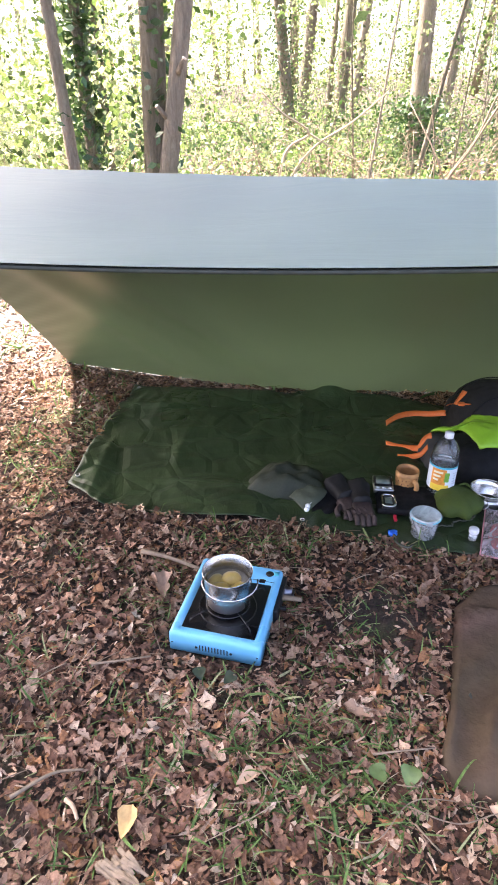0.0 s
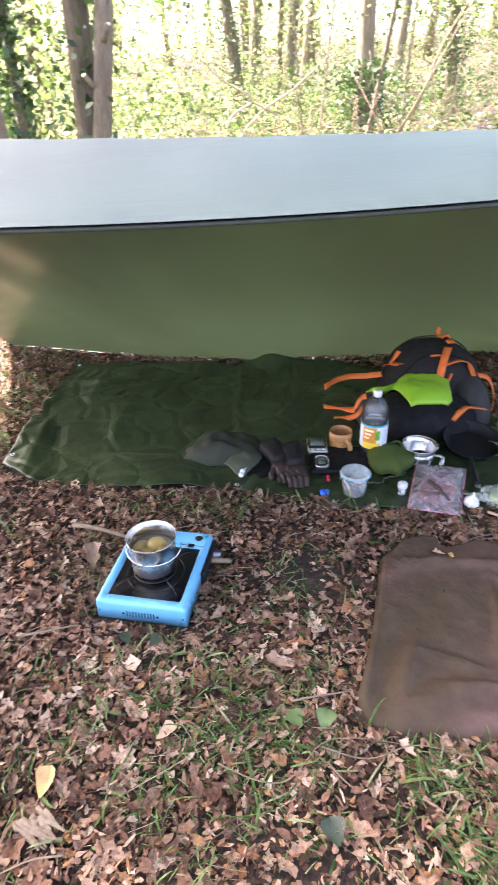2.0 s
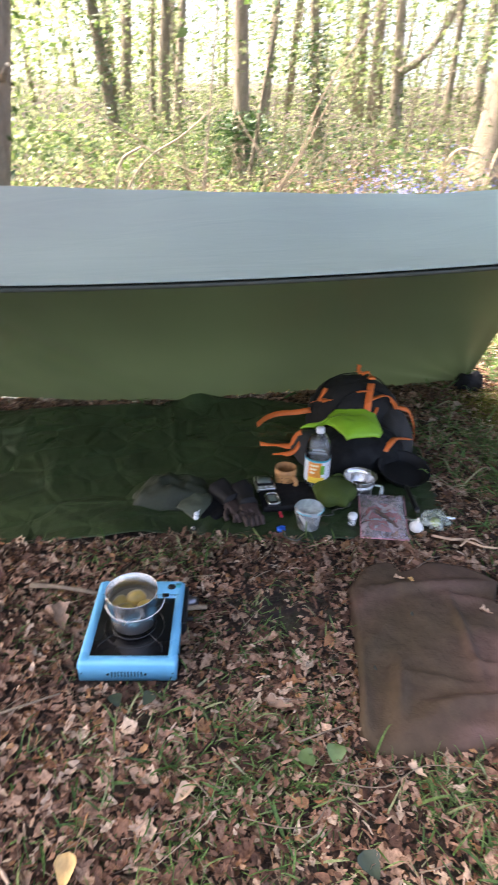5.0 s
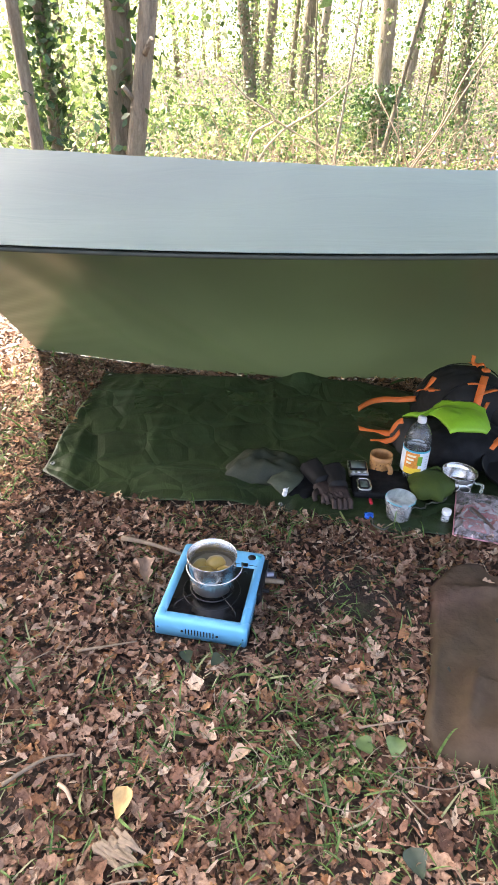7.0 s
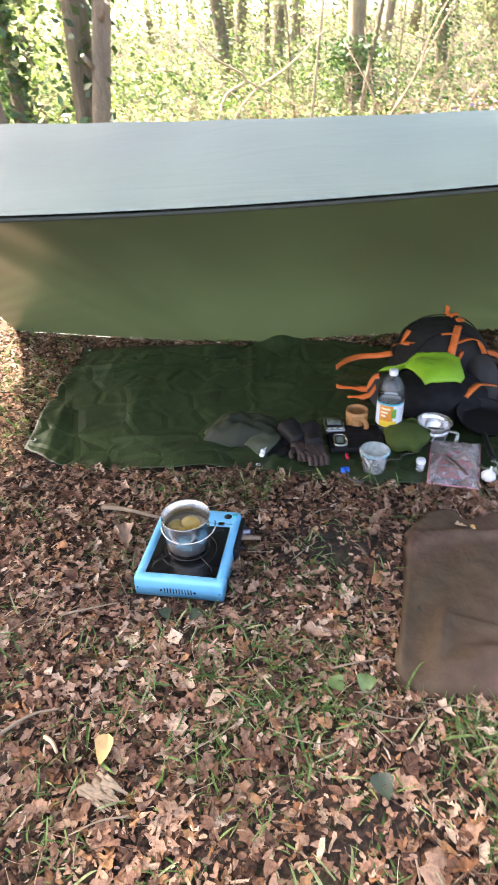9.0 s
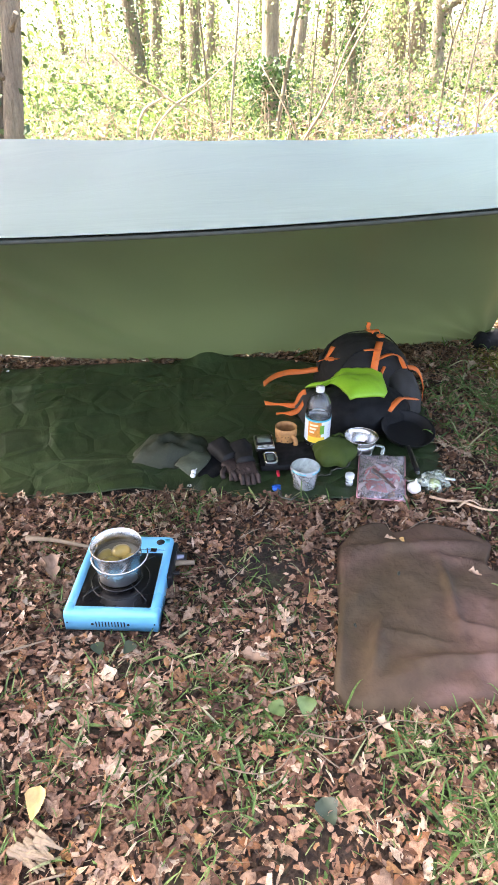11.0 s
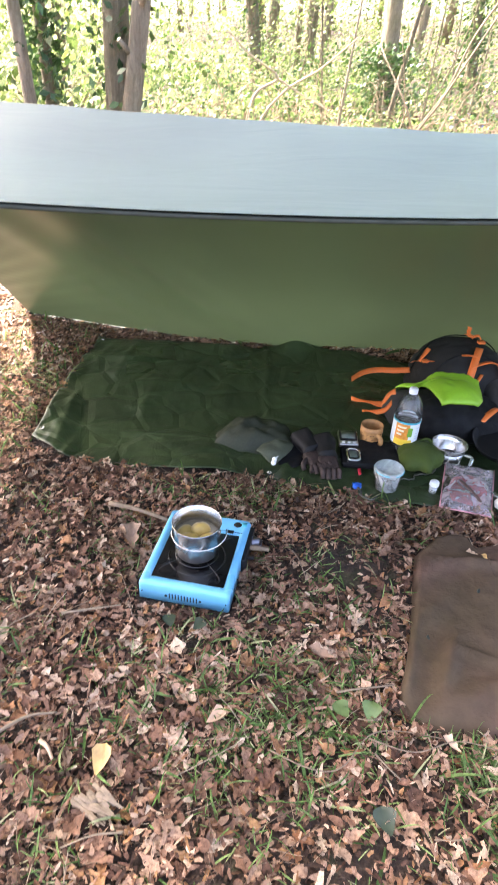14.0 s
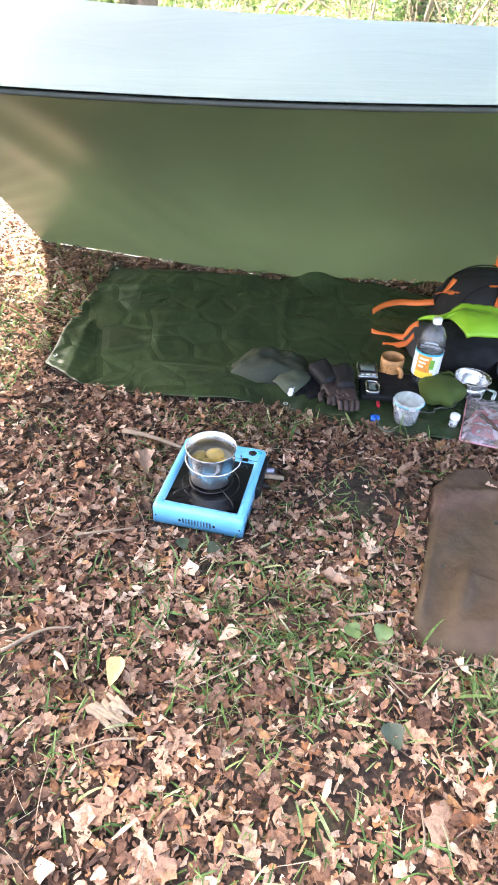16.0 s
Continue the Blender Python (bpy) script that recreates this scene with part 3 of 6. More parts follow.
tree(2.79, 9.47, 0.155, 14, (-0.024, 0), BARK, "grey trunk with dense ivy round its base", 2000, 160, 9, ivy_top=1.3, ivy_spread=0.2)
tree(1.74, 7.65, 0.022, 6, (0.091, 0), BARK, "thin leaning grey sapling", 0, 120, 10, limbs=5, crown_low=0.3)
tree(2.60, 8.55, 0.042, 7, (0.17, 0), BARK_DARK, "slender leaning sapling with ivy leaves", 140, 200, 11, ivy_top=3)
tree(5.49, 18.07, 0.17, 15, (0.113, 0), BARK, "pale leaning trunk in sunlight", 0, 300, 23)
tree(5.22, 12.37, 0.135, 14, (-0.076, 0), BARK_DARK, "grey trunk with ivy on the lower stem", 1500, 400, 12, ivy_top=2.6, ivy_spread=0.16)
tree(10.46, 22.66, 0.088, 16, (-0.013, 0), BARK, "", 0, 300, 13)
tree(11.31, 22.28, 0.15, 16, (-0.085, 0), BARK_DARK, "", 0, 300, 14)
tree(8.30, 14.85, 0.175, 15, (-0.079, 0), BARK, "pale forked trunk in sunlight", 250, 300, 24, ivy_top=1.5)
tree(12.96, 20.28, 0.157, 17, (-0.013, 0), BARK_DARK, "", 0, 300, 15)
tree(13.26, 18.91, 0.186, 17, (0, 0), BARK_DARK, "", 0, 300, 16)
tree(6.39, 7.88, 0.255, 17, (0.066, 0), BARK, "stout pinkish-grey trunk with surface roots", 60, 120, 17)
tree(6.99, 7.92, 0.265, 17, (0.03, 0), BARK_DARK, "stout dark mossy trunk with ivy leaves", 500, 120, 18, ivy_top=6)
tree(9.16, 9.54, 0.14, 15, (-0.05, 0), BARK_DARK, "", 500, 120, 19, ivy_top=4)
tree(*polar(41.5, 21), 0.158, 15, (0.02, 0), BARK_DARK, "", 0, 300, 20)


TOES = ((207, 0.62, 9), (145, 0.20, 7), (232, 0.20, 8), (262, 0.34, 9), (290, 0.2, 7), (318, 0.35, 9), (20, 0.3, 8), (85, 0.3, 9), (182, 0.12, 8))
# hollows between the roots: heading, height, half width, half height, depth
HOLLOWS = ((162, 0.06, 6, 0.08, 0.20), (193, 0.04, 5, 0.09, 0.10), (246, 0.10, 6, 0.12, 0.10), (277, 0.04, 5, 0.10, 0.10))


def trunk_radius(a, z):
    """The big trunk's radius at heading a (degrees) and height z."""
    zz = max(z, 0)
    ca, sa = math.cos(radians(a)), math.sin(radians(a))
    r = 0.385 - 0.016 * z + 0.11 * math.exp(-zz / 0.4)
    for c, amp, sharp in TOES:
        d = (a - c + 180) % 360 - 180
        r += amp * math.exp(-(d / sharp / 2) ** 2) * (0.8 * math.exp(-zz / 0.17) + 0.2 * math.exp(-zz / 0.5))
    for c, h, wa, wz, deep in HOLLOWS:
        d = (a - c + 180) % 360 - 180
        r -= deep * math.exp(-(d / wa) ** 2 - ((z - h) / wz) ** 2)
    low = math.exp(-zz / 0.45)
    r += 0.02 * math.sin(radians(a * 9) + 2 * z) * math.exp(-zz / 3) + 0.03 * noise.noise((ca * 2, sa * 2, z * 1.3))
    r += low * (0.075 * noise.noise((ca * 5, sa * 5, z * 4)) + 0.035 * noise.noise((ca * 14, sa * 14, z * 9)))
    r -= 0.024 * (0.5 - abs(noise.noise((ca * 13, sa * 13, z * 1.6)))) * (1 - 0.5 * low)
    r += 0.008 * noise.noise((ca * 30, sa * 30, z * 6))
    return max(r, 0.1)


def big_trunk():
    bm = bmesh.new()
    zs = [-0.1, -0.03] + [0.03 * k for k in range(28)] + [0.86, 0.92, 0.98, 1.05, 1.13, 1.22, 1.32, 1.44, 1.58, 1.75, 2.0, 2.3, 2.7, 3.2, 3.8, 4.5, 5.5, 6.5, 9, 12]
    rings, segs = [], 300
    for z in zs:
        ring = []
        for i in range(segs):
            a = 360 * i / segs
            r = trunk_radius(a, z)
            ring.append(bm.verts.new((r * math.cos(radians(a)) - 0.035 * max(z - 1, 0), r * math.sin(radians(a)), z)))
        rings.append(ring)
    for p, q in zip(rings, rings[1:]):
        for i in range(segs):
            bm.faces.new((p[i], p[(i + 1) % segs], q[(i + 1) % segs], q[i]))
    bm.faces.new(rings[-1])
    for k, a in enumerate((30, 150, 260, 340)):
        d = Vector((math.cos(radians(a)), math.sin(radians(a)), 0.5))
        b = Vector((-0.2, 0, 6.5 + k))
        tube([b, b + d * 1.5, b + d * 3 + Vector((0, 0, 0.5)), b + d * 4.4 + Vector((0, 0, 1.4))], 0.14, 8, bm, 0.3)
    # long unseen bough, added to carry leaves that block the sun
    tube(curve_through([(-0.2, 0.1, 5.2), (-0.7, 1.6, 6.5), (-1.4, 3.9, 7.7), (-2.3, 6.4, 8.6)], 4), 0.13, 8, bm, 0.25)
    return bm


oak = thing("tree", 3.03, 1.0, 0, "massive ridged trunk with mossy spreading root flare", "tree", group="woodland trees")
part("trunk", big_trunk(), BARK_MOSSY, oak)
ro = np.random.default_rng(88)
moss_on = []
while len(moss_on) < 16000:
    a, z = ro.uniform(120, 320), min(ro.exponential(0.28), 0.85)
    ca, sa = math.cos(radians(a)), math.sin(radians(a))
    if noise.noise((ca * 2.6, sa * 2.6, z * 3.2 + 7)) + 0.6 * noise.noise((ca * 9, sa * 9, z * 9)) > 0.02 + 0.25 * (z - 0.3):
        r = trunk_radius(a, z) + 0.003
        moss_on.append((r * ca, r * sa, z))
scatter("moss", LEAF_V, LEAF_F, any_turn(16000, ro), ro.uniform(0.005, 0.013, 16000), np.array(moss_on), MOSS, False).parent = oak
# the last three tips belong to the bough added for shade
tips = [(-0.2 + 4.2 * math.cos(radians(a)), 4.2 * math.sin(radians(a)), 9.5 + k) for k, a in enumerate((30, 150, 260, 340))] + [(-2.0, 5.9, 8.4), (-1.5, 4.6, 8.0), (-1.9, 4.9, 7.6)]
crown_at, crown_size = crown_leaves(2600, tips, 0.75, 0.15, ro)
scatter("crown", LEAF_V, LEAF_F, any_turn(2600, ro), crown_size, crown_at, SPRING_LEAF, False).parent = oak

# ---------- brown mat ----------
MAT = [(0.897, 0.181), (1.01, 0.281), (1.10, 0.297), (1.125, 0.236), (1.242, 0.256), (1.351, 0.209), (1.434, 0.111), (1.364, 0.004), (1.392, -0.04), (1.353, -0.098), (1.394, -0.177), (1.352, -0.225), (1.363, -0.32), (1.271, -0.421), (1.169, -0.455), (1.002, -0.46), (0.762, -0.42), (0.71, -0.355), (0.751, -0.248), (0.80, -0.12)]


# folds of the cloth: middle, heading, half length, width, height
MAT_FOLDS = ((0.864, -0.076, 33, 0.085, 0.016, 0.020), (0.761, -0.233, 69, 0.14, 0.020, 0.022), (0.85, -0.285, 62, 0.11, 0.022, 0.022), (0.972, -0.23, -21, 0.12, 0.013, 0.013), (1.042, 0.136, -6, 0.16, 0.018, 0.022),
             (1.309, 0.099, -8, 0.12, 0.022, 0.02), (1.17, -0.107, 75, 0.17, 0.014, 0.014), (1.078, -0.333, -5, 0.12, 0.016, 0.022), (0.905, -0.36, 17, 0.10, 0.035, 0.026), (0.99, -0.415, 63, 0.05, 0.012, 0.013),
             (1.086, -0.411, 64, 0.05, 0.012, 0.013), (1.34, -0.17, -8, 0.05, 0.014, 0.016), (1.193, -0.249, -34, 0.09, 0.016, 0.016), (1.291, 0.028, -27, 0.08, 0.013, 0.018), (1.24, -0.36, 30, 0.07, 0.014, 0.018))


def mat_z(x, y):
    z = 0.030 + 0.012 * noise.noise((x * 5, y * 5, 1)) + 0.005 * noise.noise((x * 14, y * 9, 2)) + 0.008 * abs(noise.noise((x * 9 + y * 6, y * 4, 7))) + 0.0025 * noise.noise((x * 38, y * 38, 5))
    for fx, fy, fa, fl, fw, fh in MAT_FOLDS:
        ca, sa = math.cos(radians(fa)), math.sin(radians(fa))
        along_f, off_f = (x - fx) * ca + (y - fy) * sa, -(x - fx) * sa + (y - fy) * ca
        z += 1.35 * fh * math.exp(-(off_f / fw) ** 2 - (along_f / fl) ** 2)
    return z


def blanket():
    """Cloth filled inside its outline, ring by ring, with soft folds."""
    bm = bmesh.new()
    out = [Vector((p[0], p[1], 0)) for p in curve_through([(*p, 0) for p in MAT + MAT[:1]], 5)[:-1]]
    c = sum(out, Vector()) / len(out)
    rings = []
    for k in range(34):
        f = 1 - k / 34
        ring = []
        for p in out:
            q = c.lerp(p, f)
            z = mat_z(q.x, q.y)
            z -= 0.020 * max(0, (f - 0.93) / 0.07) ** 2
            ring.append(bm.verts.new((q.x, q.y, z)))
        rings.append(ring)
    n = len(out)
    for a, b in zip(rings, rings[1:]):
        for i in range(n):
            bm.faces.new((a[i], a[(i + 1) % n], b[(i + 1) % n], b[i]))
    bm.faces.new(rings[-1])
    edge = [bm.verts.new(v.co + Vector((0, 0, -0.012))) for v in rings[0]]
    for i in range(n):
        bm.faces.new((edge[i], edge[(i + 1) % n], rings[0][(i + 1) % n], rings[0][i]))
    return bm


mat_thing = thing("mat", 0, 0, 0, "rumpled brown waxed cloth mat lying on leaves", "mat")
part("cloth", blanket(), BROWN_CLOTH, mat_thing)
for hx, hy, ha in ((1.047, 0.009, 60), (0.837, -0.162, 75)):
    part("tear", lathe([(0.0, 0.0), (0.011, 0.0005), (0.009, 0.0022), (0.0, 0.003)], 9, squash=0.5, wobble=0.5), HEM, mat_thing, "small dark tear", m=pose(hx, hy, mat_z(hx, hy), 0, 0, ha))

# ---------- more materials ----------
PACK_CLOTH = plain("charcoal_pack_cloth", (0.021, 0.020, 0.019), 0.85, grain=220, vary=0.3, bumpy=0.35, spec=0.2)
PACK_GREY = plain("grey_pack_cloth", (0.045, 0.043, 0.041), 0.8, grain=220, vary=0.25, bumpy=0.35, spec=0.2)
PACK_BLACK = plain("black_pack_cloth", (0.007, 0.007, 0.0075), 0.75, grain=180, vary=0.3, bumpy=0.4, spec=0.2)
ORANGE = plain("orange_webbing", (0.72, 0.16, 0.03), 0.6, grain=300, vary=0.18, bumpy=0.3)
LIME = plain("lime_ripstop", (0.24, 0.47, 0.025), 0.55, grain=160, vary=0.1, bumpy=0.2)
WHITE_PLASTIC = plain("white_plastic", (0.74, 0.74, 0.72), 0.4, grain=60, vary=0.06)
CLAY = plain("tan_carved_wood", (0.40, 0.19, 0.065), 0.6, grain=50, vary=0.5, bumpy=0.4)
CLAY_DARK = plain("burnt_holes", (0.05, 0.025, 0.012), 0.8, grain=120)
LABEL_WHITE = plain("white_label", (0.72, 0.75, 0.78), 0.4, grain=80, vary=0.05, bumpy=0)
LABEL_ORANGE = plain("orange_label", (0.72, 0.27, 0.05), 0.4, grain=110, vary=0.35, bumpy=0)
LABEL_GREEN = plain("green_label", (0.16, 0.36, 0.05), 0.4, grain=110, vary=0.3, bumpy=0)
LABEL_BLUE = plain("teal_label", (0.04, 0.40, 0.50), 0.4, grain=110, vary=0.1, bumpy=0)
BAR_GREY = plain("grey_print", (0.3, 0.31, 0.32), 0.4, grain=110, vary=0.1, bumpy=0)
LABEL_CREAM = plain("cream_print", (0.8, 0.72, 0.5), 0.4, grain=110, vary=0.1, bumpy=0)
LABEL_YELLOW = plain("yellow_label", (0.80, 0.55, 0.06), 0.4, grain=110, vary=0.2, bumpy=0)
OLIVE_CLOTH = plain("olive_cloth", (0.052, 0.075, 0.016), 0.85, grain=200, vary=0.2, bumpy=0.35, spec=0.2)
GREY_CLOTH = plain("grey_coated_cloth", (0.036, 0.040, 0.026), 0.6, grain=120, vary=0.3, bumpy=0.35, spec=0.15)
GREY_FLAP = plain("pale_grey_lining", (0.07, 0.078, 0.052), 0.6, grain=120, vary=0.25, bumpy=0.35, spec=0.15)
LEATHER = plain("black_leather", (0.009, 0.008, 0.0075), 0.6, grain=90, vary=0.4, bumpy=0.5, spec=0.25)
LEATHER_WORN = plain("worn_brown_leather", (0.05, 0.034, 0.029), 0.7, grain=60, vary=0.7, bumpy=0.5, spec=0.25)
CAST_IRON = plain("black_nonstick", (0.007, 0.007, 0.0075), 0.5, grain=70, vary=0.25, bumpy=0.12, spec=0.2)
POTATO = plain("boiled_potato", (0.38, 0.27, 0.075), 0.45, grain=45, vary=0.25, bumpy=0.15)
GARLIC = plain("garlic_skin", (0.72, 0.68, 0.62), 0.5, grain=50, vary=0.12, bumpy=0.2)
MEAT = plain("raw_meat", (0.42, 0.06, 0.06), 0.4, grain=40, vary=0.45, bumpy=0.3)
MEAT_DARK = plain("dark_meat", (0.075, 0.035, 0.025), 0.45, grain=60, vary=0.4, bumpy=0.3)
RICE = plain("pink_grains", (0.8, 0.64, 0.6), 0.6, grain=160, vary=0.35, bumpy=0.6)
RED_PLASTIC = plain("red_plastic", (0.6, 0.02, 0.05), 0.4)
BLUE_METAL = plain("anodised_blue", (0.02, 0.14, 0.62), 0.3, 0.6)
CORD = plain("camouflage_cord", (0.055, 0.055, 0.04), 0.85, grain=330, vary=0.9, bumpy=0.4)
ROPE = plain("thin_brown_cord", (0.12, 0.09, 0.06), 0.85, grain=250, vary=0.4)
SCREEN = plain("grey_green_screen", (0.10, 0.125, 0.10), 0.2, grain=60, vary=0.1, bumpy=0)
LIME_GREEN = plain("pale_green_fruit", (0.42, 0.50, 0.18), 0.4, grain=50, vary=0.2)


def film_build(color, body, streaks, rough=0.12, crumple=0.6):
    """Clear film: mostly see-through, with a milky share body and gloss at grazing angles."""
    def build(n, l, b, o):
        tr, gl, mx, mg = n.new("ShaderNodeBsdfTransparent"), n.new("ShaderNodeBsdfGlossy"), n.new("ShaderNodeMixShader"), n.new("ShaderNodeMixShader")
        fr = n.new("ShaderNodeFresnel")
        fr.inputs[0].default_value = 1.5
        tr.inputs[0].default_value = (0.96, 0.97, 0.97, 1)
        gl.inputs["Roughness"].default_value = rough
        b.inputs["Base Color"].default_value = (*color, 1)
        b.inputs["Roughness"].default_value = 0.35
        s = noise_at(n, l, streaks, 4, 0.6, None, None, 1.5)
        l.new(ramp(n, l, s, ((0.35, (body * 0.4,) * 3), (0.68, (min(body * 1.9, 1),) * 3))), mx.inputs[0])
        l.new(tr.outputs[0], mx.inputs[1])
        l.new(b.outputs[0], mx.inputs[2])
        l.new(fr.outputs[0], mg.inputs[0])
        l.new(mx.outputs[0], mg.inputs[1])
        l.new(gl.outputs[0], mg.inputs[2])
        l.new(mg.outputs[0], o.inputs[0])
        if crumple:
            bump(n, l, b, s, crumple, 0.01)
    return material("clear_film", build)


CLEAR = film_build((0.8, 0.82, 0.82), 0.06, 9, 0.06, 0)
MILKY = film_build((0.84, 0.85, 0.83), 0.3, 5, 0.25, 0)
LID_FILM = film_build((0.70, 0.80, 0.77), 0.75, 5, 0.25, 0)
BAG_FILM = film_build((0.95, 0.78, 0.8), 0.25, 14, 0.2, 0.25)
PALE_BAG = film_build((0.62, 0.68, 0.54), 0.32, 12, 0.22, 0.3)


def water_build(n, l, b, o):
    b.inputs["Base Color"].default_value = (0.24, 0.21, 0.145, 1)
    b.inputs["Roughness"].default_value = 0.06
    bump(n, l, b, noise_at(n, l, 40, 2), 0.15, 0.003)


COOKING_WATER = material("cloudy_water", water_build)

# ---------- camping stove ----------
stove = thing("camping_stove", 0.1358, -0.0315, 0.006, "sky blue portable gas stove with black hob", "stove", -13.1)
W, D, TOP = 0.278, 0.345, 0.083


def stove_shell():
    """A pressed steel case: flared skirt, rounded shoulders, open well for the hob."""
    bm = bmesh.new()

    def loop(x0, x1, y0, y1, z, r):
        out = []
        for cx, cy, a0 in ((x1 - r, y0 + r, -90), (x1 - r, y1 - r, 0), (x0 + r, y1 - r, 90), (x0 + r, y0 + r, 180)):
            for k in range(5):
                a = radians(a0 + 22.5 * k)
                out.append(bm.verts.new((cx + r * math.cos(a), cy + r * math.sin(a), z)))
        return out
    w = W / 2
    loops = [loop(-w, w, 0, D, 0.014, 0.008), loop(-w, w, 0, D, 0.069, 0.01), loop(-w + 0.002, w - 0.002, 0.002, D - 0.002, 0.077, 0.011),
             loop(-w + 0.006, w - 0.006, 0.006, D - 0.005, 0.0815, 0.012), loop(-w + 0.012, w - 0.012, 0.012, D - 0.01, TOP, 0.012),
             loop(-0.112, 0.116, 0.028, 0.268, TOP, 0.006), loop(-0.110, 0.114, 0.030, 0.266, TOP - 0.01, 0.006)]
    for a, b in zip(loops, loops[1:]):
        n = len(a)
        for i in range(n):
            bm.faces.new((a[i], a[(i + 1) % n], b[(i + 1) % n], b[i]))
    bm.faces.new(list(reversed(loops[0])))
    bm.faces.new(loops[-1])
    return bm


part("case", stove_shell(), BLUE_PAINT, stove)
part("hob_tray", box(0.222, 0.234, 0.004, 0.0015, 2, (0.002, 0.148, TOP - 0.0085)), BLACK_ENAMEL, stove, "glossy black hob tray")
part("spark_tab", box(0.02, 0.016, 0.003, 0.001, 1, (0.082, 0.272, TOP)), BLACK_ENAMEL, stove)
part("drip_ring", tube([(0.003 + 0.088 * math.cos(a), 0.145 + 0.088 * math.sin(a), TOP - 0.004) for a in np.linspace(0, 2 * np.pi, 49)], 0.0016, 6), BLACK_ENAMEL, stove)
bm = lathe([(0.0, 0.0), (0.026, 0.0), (0.028, 0.012), (0.02, 0.017), (0.0, 0.018)], 28, at=(0.003, 0.145, TOP))
part("burner", bm, TIN, stove)
ring = [(0.003 + 0.066 * math.cos(a), 0.145 + 0.066 * math.sin(a), TOP + 0.010) for a in np.linspace(0, 2 * np.pi, 41)]
part("support_ring", tube(ring, 0.0022, 6), BLACK_ENAMEL, stove)
for a in (45, 135, 225, 315):
    c, s = math.cos(radians(a)), math.sin(radians(a))
    arm = [(0.003 + c * 0.132, 0.145 + s * 0.132, TOP - 0.004), (0.003 + c * 0.12, 0.145 + s * 0.12, TOP + 0.012), (0.003 + c * 0.035, 0.145 + s * 0.035, TOP + 0.018)]
    part("pan_support", tube(curve_through(arm, 4), 0.0017, 6), BLACK_ENAMEL, stove, "thin dark pan support")
part("sight_hole", lathe([(0.0, 0), (0.013, 0.0), (0.0135, 0.0006), (0.0, 0.0008)], 24, at=(0.098, 0.312, TOP)), BLACK_PLASTIC, stove, "round black hole in lid")
part("cover_seam", box(0.242, 0.0012, 0.0008, 0, 1, (0.0, 0.274, TOP)), BLACK_PLASTIC, stove)
part("badge", box(0.018, 0.02, 0.0006, 0, 1, (0.123 - 0.004, 0.318, TOP)), LABEL_BLUE, stove, "pale square badge", m=pose(0, 0, 0))
for k in range(10):
    part("vent_slot", box(0.0032, 0.002, 0.021, 0.0008, 1, (-0.043 + 0.0092 * k, -0.0006, 0.030)), BLACK_PLASTIC, stove)
for x in (-0.054, 0.051):
    bm = lathe([(0.0, 0.0), (0.004, 0.0), (0.004, 0.0016), (0.0, 0.0016)], 12)
    part("screw_hole", bm, BLACK_PLASTIC, stove, m=pose(x, -0.0001, 0.040, 90))
for x in (-0.128, 0.128):
    part("rivet", lathe([(0.0, 0.0), (0.0025, 0.0), (0.002, 0.0015), (0, 0.002)], 10), BLACK_PLASTIC, stove, m=pose(x, 0.0, 0.044, 90))
part("control_panel", box(0.016, 0.165, 0.052, 0.004, 2, (W / 2 + 0.006, 0.25, 0.016)), BLACK_PLASTIC, stove, "black plastic control panel")
bm = lathe([(0.0, 0.0), (0.021, 0.0), (0.021, 0.008), (0.017, 0.011), (0.016, 0.026), (0.0, 0.027)], 28)
box(0.006, 0.03, 0.008, 0.001, 1, (0, 0, 0.026), bm)
part("control_knob", bm, plain("dark_chrome", (0.16, 0.16, 0.19), 0.35, 1.0), stove, "dark chromed control knob", m=pose(W / 2 + 0.013, 0.285, 0.045, 0, 90))
part("lever", box(0.03, 0.012, 0.01, 0.003, 2, (W / 2 + 0.02, 0.205, 0.045)), BLACK_PLASTIC, stove)
for x in (-0.12, 0.12):
    for y in (0.025, 0.32):
        part("foot", lathe([(0.0, 0), (0.009, 0), (0.011, 0.015), (0.0, 0.015)], 14, at=(x, y, 0)), BLACK_PLASTIC, stove)

# ---------- pot and potatoes ----------
POT = (0.1358 + 0.974 * 0.003 + 0.227 * 0.143, -0.0315 - 0.227 * 0.003 + 0.974 * 0.143)
pot = thing("cooking_pot", POT[0], POT[1], 0.109, "stainless steel billy pot with wire bail", "pot", -13)
part("pot_body", shell([(0.056, 0.0), (0.063, 0.004), (0.067, 0.012), (0.069, 0.05), (0.0715, 0.112), (0.0755, 0.116), (0.0755, 0.119)], 0.0016, 56), STEEL, pot)
part("water", lathe([(0.0, 0.066), (0.0675, 0.066), (0.0675, 0.0665), (0.0, 0.067)], 40), COOKING_WATER, pot, "cloudy cooking water")
bail = [(-0.071, -0.012, 0.088)] + [(-0.074 * math.cos(a) + 0.012 * math.sin(a), -0.012 - 0.058 * math.sin(a), 0.088 - 0.032 * math.sin(a) + 0.012 * (1 - math.cos(a)) / 2) for a in np.linspace(0.15, np.pi - 0.15, 16)] + [(0.072, -0.005, 0.100)]
bail = [(x + 0.018 * max(0, x / 0.07), y + 0.01 * x / 0.07, z) for x, y, z in bail]
part("bail_handle", tube(bail, 0.0019, 7), STEEL, pot, "thin wire bail handle")
for x, y in ((-0.069, -0.012), (0.069, -0.002)):
    part("bail_lug", box(0.010, 0.014, 0.018, 0.003, 2, (x, y, 0.08)), STEEL, pot)


